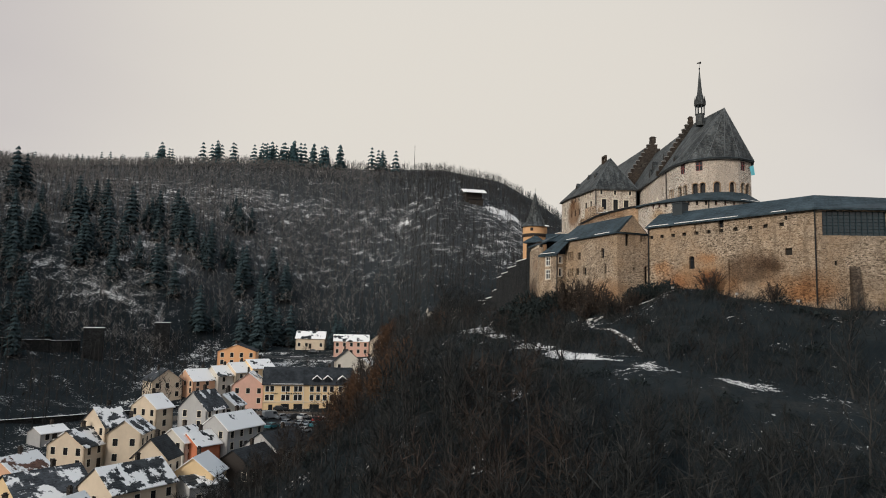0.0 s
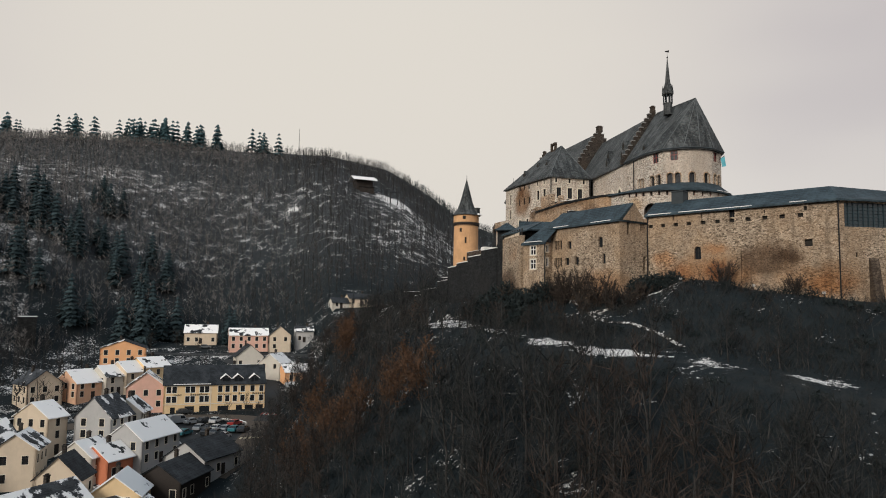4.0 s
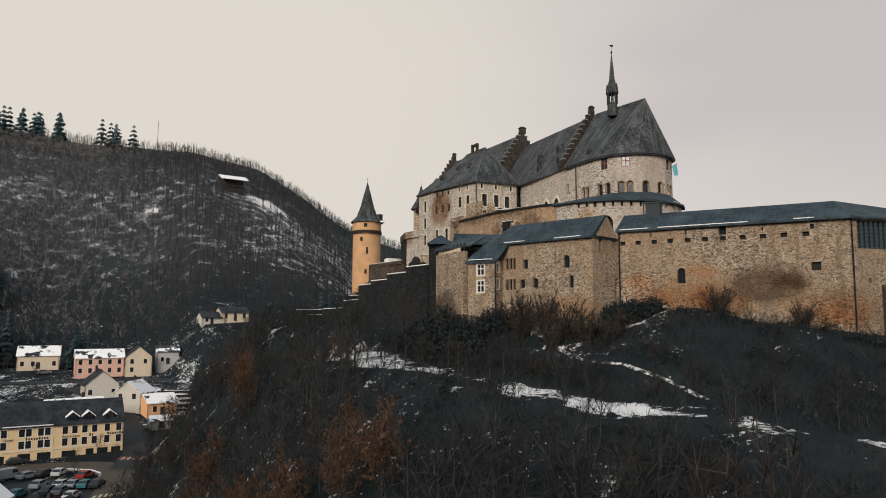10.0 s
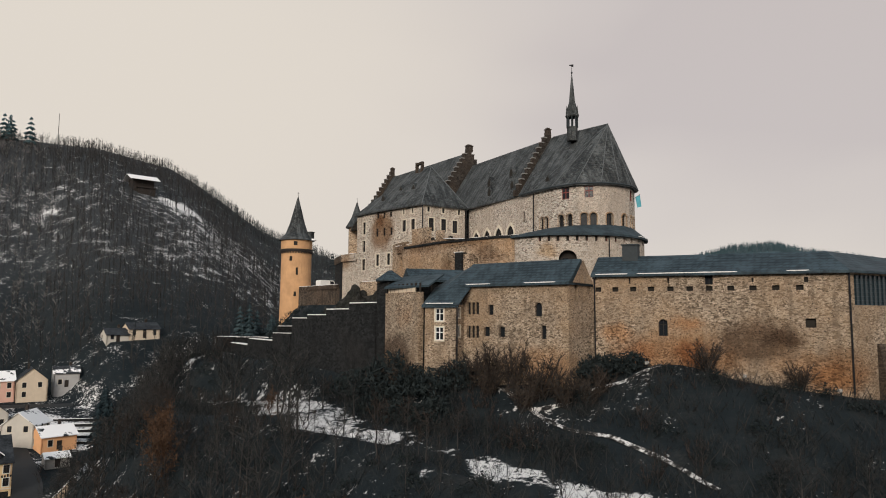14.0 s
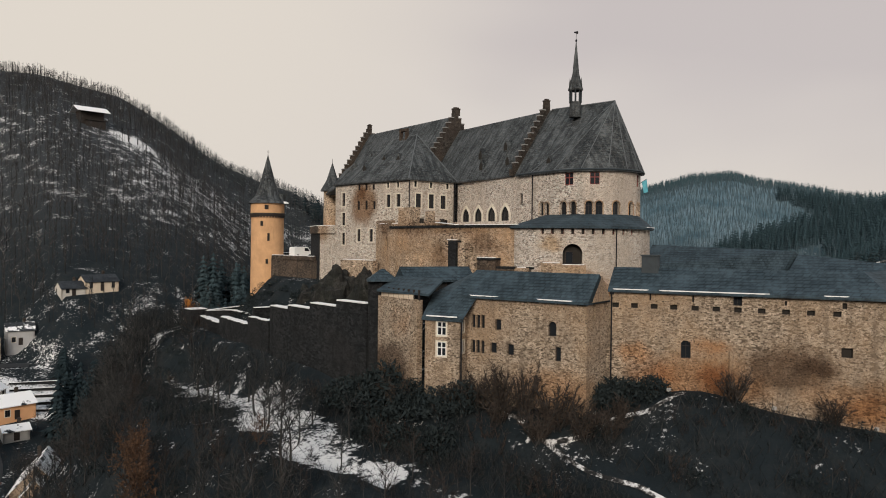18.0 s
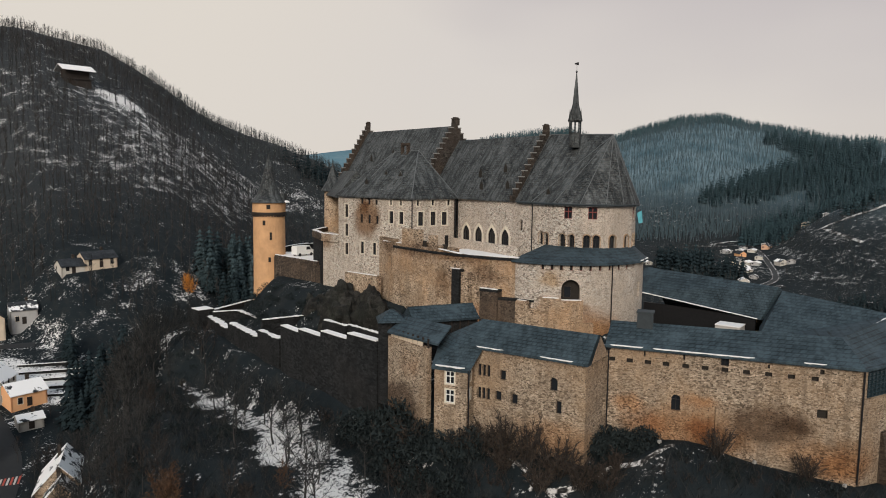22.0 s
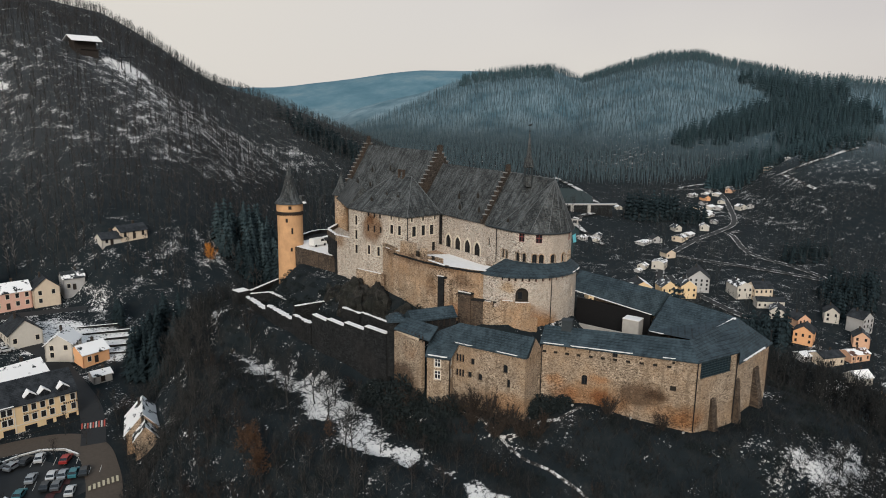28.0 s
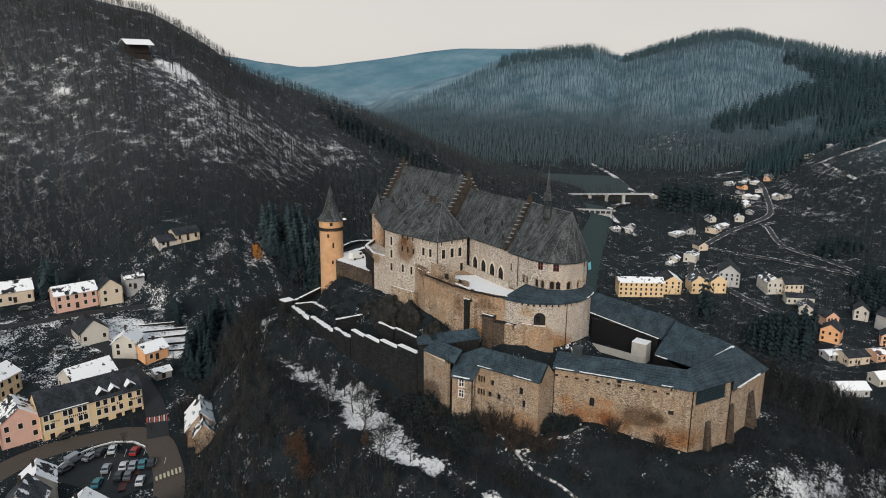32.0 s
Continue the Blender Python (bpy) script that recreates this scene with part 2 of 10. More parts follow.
def slate(name, base, alt, snow=0.0, moss=0.0, rows=3.2, bright=1.0, patch=0.4):
    """Slate roofing in courses, with weathering, and what snow has stayed on it."""
    m, n, l, b = node_mat(name, 0.7, spec=0.2)
    oi = n.new("ShaderNodeObjectInfo")
    shift = n.new("ShaderNodeVectorMath")
    shift.operation = "ADD"
    far_off = n.new("ShaderNodeMath")
    far_off.operation = "MULTIPLY"
    far_off.inputs[1].default_value = 90.0
    l.new(oi.outputs["Random"], far_off.inputs[0])
    l.new(coords(n, l), shift.inputs[0])
    l.new(far_off.outputs[0], shift.inputs[1])
    v = shift.outputs["Vector"]
    br = n.new("ShaderNodeTexBrick")
    br.inputs["Scale"].default_value = 1.0
    br.inputs["Mortar Size"].default_value = 0.035
    br.inputs["Brick Width"].default_value = 0.55
    br.inputs["Row Height"].default_value = 1 / rows
    br.inputs["Color1"].default_value = (*base, 1)
    br.inputs["Color2"].default_value = (*alt, 1)
    br.inputs["Mortar"].default_value = (*[q * 0.35 for q in base], 1)
    sx = n.new("ShaderNodeSeparateXYZ")
    l.new(v, sx.inputs[0])
    facing = n.new("ShaderNodeSeparateXYZ")
    l.new(n.new("ShaderNodeNewGeometry").outputs["True Normal"], facing.inputs[0])
    size = []
    for axis in ("X", "Y"):
        q = n.new("ShaderNodeMath")
        q.operation = "ABSOLUTE"
        l.new(facing.outputs[axis], q.inputs[0])
        size.append(q.outputs[0])
    side = n.new("ShaderNodeMath")
    side.operation = "GREATER_THAN"
    l.new(size[0], side.inputs[0])
    l.new(size[1], side.inputs[1])
    along = n.new("ShaderNodeMix")
    l.new(side.outputs[0], along.inputs[0])
    l.new(sx.outputs["X"], along.inputs[2])
    l.new(sx.outputs["Y"], along.inputs[3])
    cb = n.new("ShaderNodeCombineXYZ")
    l.new(along.outputs[0], cb.inputs["X"])
    l.new(sx.outputs["Z"], cb.inputs["Y"])
    l.new(cb.outputs[0], br.inputs["Vector"])
    c = br.outputs["Color"]
    spots = n.new("ShaderNodeTexVoronoi")
    spots.inputs["Scale"].default_value = 1.0
    l.new(coords(n, l, (2.6, 2.6, 3.4)), spots.inputs["Vector"])
    tone = n.new("ShaderNodeSeparateColor")
    l.new(spots.outputs["Color"], tone.inputs["Color"])
    c = blend(n, l, 1.0, c, ramp(n, l, tone.outputs["Red"], [(0.0, grey(1 - 0.55 * patch)), (0.6, grey(1.0)), (1.0, grey(1 + 0.7 * patch))]), "MULTIPLY")
    n1 = tex_noise(n, l, v, 0.35, 6, 0.65)
    c = blend(n, l, ramp(n, l, n1, [(0.4, grey(0)), (0.66, grey(0.75))]), c, tuple(q * (1 + 0.9 * bright) + 0.01 * bright for q in alt))
    n2 = tex_noise(n, l, v, 1.6, 5, 0.65)
    c = blend(n, l, ramp(n, l, n2, [(0.34, grey(0.6)), (0.5, grey(0))]), c, tuple(q * 0.4 for q in base))
    if moss:
        flat = n.new("ShaderNodeVectorMath")
        flat.operation = "MULTIPLY"
        l.new(cb.outputs[0], flat.inputs[0])
        flat.inputs[1].default_value = (1.0, 1.6, 1.0)
        n4 = tex_noise(n, l, flat.outputs["Vector"], 2.3, 5, 0.8)
        c = blend(n, l, ramp(n, l, n4, [(0.46, grey(0)), (0.62, grey(moss))]), c, (0.150, 0.146, 0.136))
        run = n.new("ShaderNodeVectorMath")
        run.operation = "MULTIPLY"
        l.new(cb.outputs[0], run.inputs[0])
        run.inputs[1].default_value = (1.0, 0.14, 1.0)
        n5 = tex_noise(n, l, run.outputs["Vector"], 1.5, 5, 0.7)
        c = blend(n, l, ramp(n, l, n5, [(0.40, grey(0.7)), (0.53, grey(0))]), c, tuple(q * 0.45 for q in base))
    height = br.outputs["Fac"]
    if snow:
        n3 = tex_noise(n, l, v, 0.34, 5, 0.6)
        a2 = n.new("ShaderNodeMath")
        a2.operation = "MULTIPLY_ADD"
        l.new(oi.outputs["Random"], a2.inputs[0])
        a2.inputs[1].default_value = 0.12
        l.new(n3, a2.inputs[2])
        s = ramp(n, l, a2.outputs[0], [(0.80 - 0.5 * snow, grey(0)), (0.84 - 0.5 * snow, grey(1))])
        c = blend(n, l, s, c, (0.88, 0.86, 0.84))
    l.new(c, b.inputs["Base Color"])
    bump(n, l, b, n2, 0.25, 0.05)
    return m


def plaster(name, colour, stain=0.35, scale=0.5):
    m, n, l, b = node_mat(name, 0.9, spec=0.2)
    v = coords(n, l)
    a = tex_noise(n, l, v, scale, 6, 0.65)
    c = blend(n, l, ramp(n, l, a, [(0.35, grey(stain)), (0.62, grey(0))]), colour, tuple(q * 0.55 for q in colour))
    f = tex_noise(n, l, coords(n, l, (1, 1, 0.22)), 2.2, 4, 0.6)
    c = blend(n, l, ramp(n, l, f, [(0.55, grey(0)), (0.8, grey(stain))]), c, tuple(q * 0.6 for q in colour))
    l.new(c, b.inputs["Base Color"])
    bump(n, l, b, tex_noise(n, l, v, 14, 3), 0.2, 0.01)
    return m


def simple(name, colour, rough=0.7, var=0.3, scale=3.0, metal=0.0, spec=0.3):
    m, n, l, b = node_mat(name, rough, metal, spec)
    v = coords(n, l)
    a = tex_noise(n, l, v, scale, 5, 0.6)
    c = blend(n, l, ramp(n, l, a, [(0.3, grey(var)), (0.65, grey(0))]), colour, tuple(q * 0.45 for q in colour))
    l.new(c, b.inputs["Base Color"])
    return m


def varied(name, a, b_, rough=0.9, island=True):
    """A colour that runs from a to b_ from piece to piece."""
    m, n, l, b = node_mat(name, rough, spec=0.1)
    if island:
        g = n.new("ShaderNodeNewGeometry")
        f = g.outputs["Random Per Island"]
    else:
        g = n.new("ShaderNodeObjectInfo")
        f = g.outputs["Random"]
    c = ramp(n, l, f, [(0.0, a), (1.0, b_)])
    l.new(c, b.inputs["Base Color"])
    return m


M_OUTER = rubble("outer_wall_rubble", (0.63, 0.505, 0.38), (0.47, 0.355, 0.255), (0.11, 0.082, 0.056), (0.52, 0.345, 0.205), 0.25, 0.95,
                 stains=(((41.0, 92.0, 48.0), 2.4, 5.6, (0.30, 0.255, 0.23), 0.85, 0.5),
                         ((36.0, 98.5, 45.6), 3.0, 8.0, (0.88, 0.64, 0.46), 0.85, 0.5), ((44.4, 86.9, 45.2), 2.5, 7.0, (0.74, 0.57, 0.43), 0.85, 0.4),
                         ((24.4, 107.0, 44.8), 2.0, 6.0, (0.86, 0.66, 0.5), 0.8, 0.5), ((18.6, 124.0, 50.5), 1.0, 3.5, (0.9, 0.6, 0.4), 0.7, 0.8),
                         ((42.3, 90.2, 48.2), 0.8, 2.6, (0.42, 0.37, 0.33), 0.85, 0.6),
                         ((39.4, 94.2, 46.0), 0.3, 1.6, (0.45, 0.38, 0.32), 0.8, 1.4),
                         ((32.6, 103.6, 48.6), 0.6, 3.0, (0.95, 0.66, 0.45), 0.85, 0.5),
                         ((36.9, 97.5, 49.6), 0.5, 2.6, (0.95, 0.66, 0.45), 0.8, 0.45),
                         ((37.1, 97.2, 46.4), 0.6, 2.6, (0.62, 0.42, 0.30), 0.85, 0.9),
                         ((33.4, 102.4, 46.6), 0.8, 3.6, (0.72, 0.50, 0.36), 0.7, 0.5),
                         ((45.0, 86.5, 44.4), 1.0, 4.5, (0.80, 0.58, 0.40), 0.8, 0.5),
                         ((16.4, 126.0, 44.6), 3.0, 5.6, (0.28, 0.25, 0.24), 0.9, 0.8), ((17.0, 121.5, 42.0), 1.5, 4.0, (0.35, 0.30, 0.28), 0.8, 0.8)))
M_UPPER = rubble("upper_wall_rubble", (0.84, 0.73, 0.625), (0.72, 0.61, 0.51), (0.16, 0.125, 0.105), (0.68, 0.565, 0.46), 0.30, 0.75, dirt=0.4)
M_BASE = rubble("chapel_base_rubble", (0.84, 0.74, 0.645), (0.73, 0.63, 0.535), (0.16, 0.125, 0.105), (0.66, 0.55, 0.44), 0.30, 0.75, dirt=0.4,
                stains=(((42.5, 119.2, 51.8), 2.4, 6.4, (0.62, 0.38, 0.21), 0.97, 0.7), ((38.6, 122.4, 55.4), 1.2, 4.0, (0.66, 0.44, 0.27), 0.9, 0.6), ((38.0, 122.6, 59.6), 0.4, 2.4, (0.80, 0.62, 0.42), 0.8, 0.8),
                        ((41.6, 119.7, 55.6), 0.3, 2.2, (0.62, 0.48, 0.36), 0.8, 0.6), ((46.0, 118.2, 50.0), 0.8, 3.6, (0.75, 0.55, 0.36), 0.8, 0.5)))
M_RESIDENCE = rubble("residence_rubble", (0.84, 0.73, 0.615), (0.72, 0.605, 0.495), (0.16, 0.125, 0.105), (0.68, 0.565, 0.46), 0.30, 0.7, dirt=0.35,
                     stains=(((30.4, 161.6, 66.0), 2.0, 4.2, (0.44, 0.31, 0.22), 0.95, 1.1), ((30.2, 162.0, 67.9), 0.5, 1.9, (0.55, 0.42, 0.32), 0.9, 1.2), ((28.2, 173.5, 61.4), 0.8, 3.2, (0.55, 0.42, 0.31), 0.9, 0.8)))
M_BROWN = rubble("terrace_wall_rubble", (0.68, 0.53, 0.39), (0.50, 0.365, 0.25), (0.085, 0.062, 0.046), (0.62, 0.38, 0.21), 0.30, 0.9, dirt=0.55,
                 stains=(((32.5, 136.0, 61.6), 2.0, 9.0, (0.52, 0.42, 0.34), 0.85, 0.16), ((30.0, 153.5, 62.2), 1.2, 4.2, (0.42, 0.37, 0.34), 0.9, 0.55),
                         ((30.6, 145.5, 61.8), 1.5, 6.5, (0.48, 0.42, 0.38), 0.9, 0.28), ((33.6, 131.2, 59.6), 0.8, 4.0, (0.50, 0.44, 0.40), 0.85, 0.5), ((30.5, 144.5, 56.0), 1.0, 4.4, (1.30, 1.28, 1.25), 0.8, 0.6),
                         ((32.9, 132.0, 53.0), 0.5, 3.4, (1.0, 0.70, 0.50), 0.9, 0.8), ((31.0, 138.6, 58.0), 0.3, 2.6, (0.45, 0.40, 0.36), 0.8, 1.4)))
M_ROCK = rubble("dark_mossy_rock", (0.046, 0.043, 0.038), (0.028, 0.027, 0.024), (0.010, 0.010, 0.010), (0.03, 0.034, 0.026), 1.1, 0.7, dirt=0.7)
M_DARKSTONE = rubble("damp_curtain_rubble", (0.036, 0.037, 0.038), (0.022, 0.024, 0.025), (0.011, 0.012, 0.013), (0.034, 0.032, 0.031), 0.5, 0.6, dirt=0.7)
M_DAMPBROWN = rubble("damp_brown_rubble", (0.17, 0.135, 0.105), (0.105, 0.080, 0.062), (0.030, 0.025, 0.021), (0.17, 0.115, 0.078), 0.35, 0.7, dirt=0.8)
M_REDBRICK = rubble("gable_brownstone", (0.090, 0.078, 0.068), (0.060, 0.052, 0.046), (0.026, 0.023, 0.021), (0.11, 0.077, 0.055), 0.4, 0.5)
M_SLATE_OLD = slate("weathered_slate", (0.019, 0.024, 0.027), (0.060, 0.066, 0.068), moss=0.5, patch=1.4)
M_SLATE_NEW = slate("blue_grey_slate", (0.025, 0.040, 0.050), (0.036, 0.054, 0.065), bright=0.5)
M_SLATE_TOWN = slate("town_slate", (0.016, 0.019, 0.022), (0.024, 0.027, 0.031))
M_SNOWROOF = slate("snow_covered_slate", (0.022, 0.025, 0.028), (0.034, 0.037, 0.04), snow=0.76)
M_HALFSNOW = slate("half_snowed_slate", (0.022, 0.025, 0.028), (0.034, 0.037, 0.04), snow=0.56)
M_FEWSNOW = slate("slate_with_snow_remnants", (0.035, 0.04, 0.046), (0.05, 0.054, 0.06), snow=0.34)
M_REDTILE = slate("brown_tile_roof_with_snow", (0.13, 0.06, 0.04), (0.10, 0.05, 0.035), snow=0.6)
M_YELLOW = plaster("ochre_tower_plaster", (0.66, 0.385, 0.20), 0.5, 0.35)
M_CREAM = plaster("cream_plaster", (0.66, 0.545, 0.415), 0.2)
M_PALE = plaster("pale_plaster", (0.58, 0.54, 0.475), 0.2)
M_GREYPL = plaster("grey_plaster", (0.44, 0.43, 0.42), 0.25)
M_PINK = plaster("pink_plaster", (0.72, 0.44, 0.35), 0.2)
M_SALMON = plaster("salmon_plaster", (0.72, 0.44, 0.29), 0.22)
M_ORANGE = plaster("orange_plaster", (0.80, 0.43, 0.22), 0.18)
M_RED = plaster("red_plaster", (0.55, 0.19, 0.10), 0.2)
M_HOTEL = plaster("yellow_hotel_plaster", (0.77, 0.57, 0.335), 0.15)
M_CONCRETE = plaster("concrete", (0.42, 0.40, 0.37), 0.35)
M_STEPCOPE = simple("pale_step_slabs", (0.27, 0.258, 0.245), 0.9, 0.5, 3)
M_SNOW = simple("snow", (0.86, 0.84, 0.82), 0.75, 0.18, 1.3)
M_TRIM = simple("pale_sandstone_trim", (0.74, 0.66, 0.54), 0.85, 0.3, 4)
M_WHITE = simple("white_paint", (0.75, 0.74, 0.71), 0.6, 0.15, 4)
M_DARKWOOD = simple("dark_stained_wood", (0.030, 0.023, 0.019), 0.7, 0.4, 4)
M_REDWOOD = simple("oxblood_painted_wood", (0.23, 0.055, 0.045), 0.65, 0.3, 4)
M_LEAD = simple("lead_and_zinc", (0.036, 0.045, 0.050), 0.65, 0.4, 2)
M_IRON = simple("dark_iron", (0.03, 0.03, 0.032), 0.5, 0.3, 3, 0.6)
M_GLASS = simple("dark_window_glass", (0.018, 0.021, 0.025), 0.12, 0.2, 1, spec=0.5)
# near-black colour painted in for the shade inside slits, gaps and niches
M_VOID = simple("painted_opening_darkness", (0.03, 0.026, 0.022), 0.95, 0.4, 1.5)

M_FLASHING = simple("pale_lead_flashing", (0.13, 0.14, 0.145), 0.6, 0.5, 2)
M_TEALBAR = simple("blue_grey_steel_bars", (0.020, 0.038, 0.048), 0.5, 0.3, 2, 0.1, 0.4)
M_BANDGLASS = simple("reflecting_band_glass", (0.02, 0.034, 0.042), 0.15, 0.2, 1, 0.0, 0.5)
# ---- building helpers ----
class Build:
    """Collects points and faces of one mesh."""

    def __init__(self):
        self.v, self.f = [], []

    def face(self, *pts):
        k = len(self.v)
        self.v += [tuple(p) for p in pts]
        self.f.append(tuple(range(k, k + len(pts))))

    def prism(self, poly, z0, z1):
        """An upright prism; z0 and z1 are heights or lists of heights, one a corner."""
        n = len(poly)
        a = z0 if isinstance(z0, (list, tuple)) else [z0] * n
        b = z1 if isinstance(z1, (list, tuple)) else [z1] * n
        k = len(self.v)
        self.v += [(p[0], p[1], a[i]) for i, p in enumerate(poly)] + [(p[0], p[1], b[i]) for i, p in enumerate(poly)]
        self.f.append(tuple(range(k + n - 1, k - 1, -1)))
        self.f.append(tuple(range(k + n, k + 2 * n)))
        for i in range(n):
            j = (i + 1) % n
            self.f.append((k + i, k + j, k + n + j, k + n + i))

    def box(self, cx, cy, z0, w, d, h, turn=0.0):
        c, s = math.cos(radians(turn)), math.sin(radians(turn))
        q = [(-w / 2, -d / 2), (w / 2, -d / 2), (w / 2, d / 2), (-w / 2, d / 2)]
        self.prism([(cx + c * x - s * y, cy + s * x + c * y) for x, y in q], z0, z0 + h)

    def beam(self, a, b, r0, r1, sides=5):
        """A tapered round bar from a to b."""
        a, b = Vector(a), Vector(b)
        d = (b - a).normalized()
        u = d.orthogonal().normalized()
        w = d.cross(u)
        k = len(self.v)
        for p, r in ((a, r0), (b, r1)):
            for i in range(sides):
                t = 2 * math.pi * i / sides
                self.v.append(tuple(p + (u * math.cos(t) + w * math.sin(t)) * r))
        for i in range(sides):
            j = (i + 1) % sides
            self.f.append((k + i, k + j, k + sides + j, k + sides + i))
        self.f.append(tuple(range(k + sides - 1, k - 1, -1)))
        self.f.append(tuple(range(k + sides, k + 2 * sides)))

    def lathe(self, cx, cy, prof, sides=24, a0=0.0):
        """A turned body: prof is a list of (radius, height), from below."""
        k = len(self.v)
        for r, z in prof:
            for i in range(sides):
                t = a0 + 2 * math.pi * i / sides
                self.v.append((cx + r * math.cos(t), cy + r * math.sin(t), z))
        for s in range(len(prof) - 1):
            for i in range(sides):
                j = (i + 1) % sides
                self.f.append((k + s * sides + i, k + s * sides + j, k + (s + 1) * sides + j, k + (s + 1) * sides + i))
        self.f.append(tuple(range(k + sides - 1, k - 1, -1)))
        self.f.append(tuple(range(k + (len(prof) - 1) * sides, k + len(prof) * sides)))

    def mesh(self, name, smooth=False):
        me = bpy.data.meshes.new(name)
        me.from_pydata(self.v, [], self.f)
        if smooth:
            me.shade_smooth()
        me.update()
        return me


def thing(name, x, y, z, label, category, group="", kind="", turn=0.0):
    ob = new(name)
    ob.empty_display_size = 0.5
    ob.matrix_world = pose(x, y, z, 0, 0, turn)
    return tagged(ob, label, category, group, kind)


def part(name, b, material, parent, label="", world_space=True, m=None):
    """Links a Build, bmesh or mesh as one mesh object under a thing or a part."""
    if isinstance(b, Build):
        me = b.mesh(name)
        me.materials.append(material)
    else:
        me = b
    ob = new(name, me)
    ob.parent = parent
    if world_space:
        ob.matrix_parent_inverse = root_matrix(parent).inverted()
    if m is not None:
        ob.matrix_basis = m
    if label:
        ob["label"] = label
    return ob


def root_matrix(ob):
    m = ob.matrix_parent_inverse @ ob.matrix_basis
    return root_matrix(ob.parent) @ m if ob.parent else ob.matrix_basis.copy()


def lone(name, b, material, label, category="", group="", kind="", smooth=False):
    me = b.mesh(name, smooth)
    me.materials.append(material)
    return tagged(new(name, me), label, category, group, kind)


def away(p0, p1):
    """Length, unit way and outward normal (to the right of the way) of a wall's foot line."""
    d = Vector((p1[0] - p0[0], p1[1] - p0[1], 0))
    n = d.length
    d /= n
    return n, d, Vector((d.y, -d.x, 0))


def wall(b, p0, p1, z0, z1, holes=(), t=0.5):
    """A wall with real openings. holes: (along, width, sill, head, arch), along from p0 to the hole's middle; arch: 0 flat, 1 round, 2 pointed."""
    n, d, out = away(p0, p1)
    o = Vector((p0[0], p0[1], 0))
    hs = [(u - w / 2, u + w / 2, s, h, a) for u, w, s, h, a in holes]
    us = sorted({0.0, n, *[q[0] for q in hs], *[q[1] for q in hs]})
    zs = sorted({z0, z1, *[q[2] for q in hs], *[q[3] for q in hs]})

    def at(u, z, deep):
        p = o + d * u - out * deep
        return (p.x, p.y, z)

    for i in range(len(us) - 1):
        for j in range(len(zs) - 1):
            um, zm = (us[i] + us[i + 1]) / 2, (zs[j] + zs[j + 1]) / 2
            if any(q[0] < um < q[1] and q[2] < zm < q[3] for q in hs):
                continue
            for deep in (0.0, t):
                b.face(at(us[i], zs[j], deep), at(us[i + 1], zs[j], deep), at(us[i + 1], zs[j + 1], deep), at(us[i], zs[j + 1], deep))
    for u, z in ((0.0, None), (n, None)):
        b.face(at(u, z0, 0), at(u, z1, 0), at(u, z1, t), at(u, z0, t))
    b.face(at(0, z1, 0), at(n, z1, 0), at(n, z1, t), at(0, z1, t))
    for u0, u1, s, h, arch in hs:
        b.face(at(u0, s, 0), at(u1, s, 0), at(u1, s, t), at(u0, s, t))
        b.face(at(u0, h, 0), at(u1, h, 0), at(u1, h, t), at(u0, h, t))
        b.face(at(u0, s, 0), at(u0, h, 0), at(u0, h, t), at(u0, s, t))
        b.face(at(u1, s, 0), at(u1, h, 0), at(u1, h, t), at(u1, s, t))
        if arch:
            w = u1 - u0
            mid, rise = (u0 + u1) / 2, (w / 2 if arch == 1 else w * 0.66)
            curve = []
            for k in range(7):
                q = k / 6
                if arch == 1:
                    curve.append((mid - w / 2 * math.cos(q * math.pi / 2), h - rise + rise * math.sin(q * math.pi / 2)))
                else:
                    curve.append((u0 + w / 2 * (1 - math.cos(q * math.pi / 2)) ** 0.8, h - rise + rise * math.sin(q * math.pi / 2) ** 0.9))
            for sgn in (1, -1):
                pts = [(mid + sgn * (p[0] - mid), p[1]) for p in curve]
                edge = mid + sgn * (u0 - mid)
                for deep in (0.02, t * 0.6):
                    b.face(at(edge, h, deep), *[at(p[0], p[1], deep) for p in pts])
                for k in range(6):
                    b.face(at(*pts[k], 0.02), at(*pts[k + 1], 0.02), at(*pts[k + 1], t * 0.6), at(*pts[k], t * 0.6))


def lattice(name, xs, zs, deep):
    """A flat frame in one piece: bars fill every second strip between the lines xs and zs, the rest is open."""
    solid = {(i, j) for i in range(len(xs) - 1) for j in range(len(zs) - 1) if i % 2 == 0 or j % 2 == 0}
    v, f, seen = [], [], {}

    def at(i, j, k):
        if (i, j, k) not in seen:
            seen[(i, j, k)] = len(v)
            v.append((xs[i], deep * (0.5 - k), zs[j]))
        return seen[(i, j, k)]

    for i, j in solid:
        f.append((at(i, j, 1), at(i + 1, j, 1), at(i + 1, j + 1, 1), at(i, j + 1, 1)))
        f.append((at(i, j + 1, 0), at(i + 1, j + 1, 0), at(i + 1, j, 0), at(i, j, 0)))
        for di, dj, a, c in ((-1, 0, (i, j), (i, j + 1)), (1, 0, (i + 1, j + 1), (i + 1, j)), (0, -1, (i + 1, j), (i, j)), (0, 1, (i, j + 1), (i + 1, j + 1))):
            if (i + di, j + dj) not in solid:
                f.append((at(*a, 0), at(*c, 0), at(*c, 1), at(*a, 1)))
    me = bpy.data.meshes.new(name)
    me.from_pydata(v, [], f)
    me.update()
    return me


WINDOWS = {}


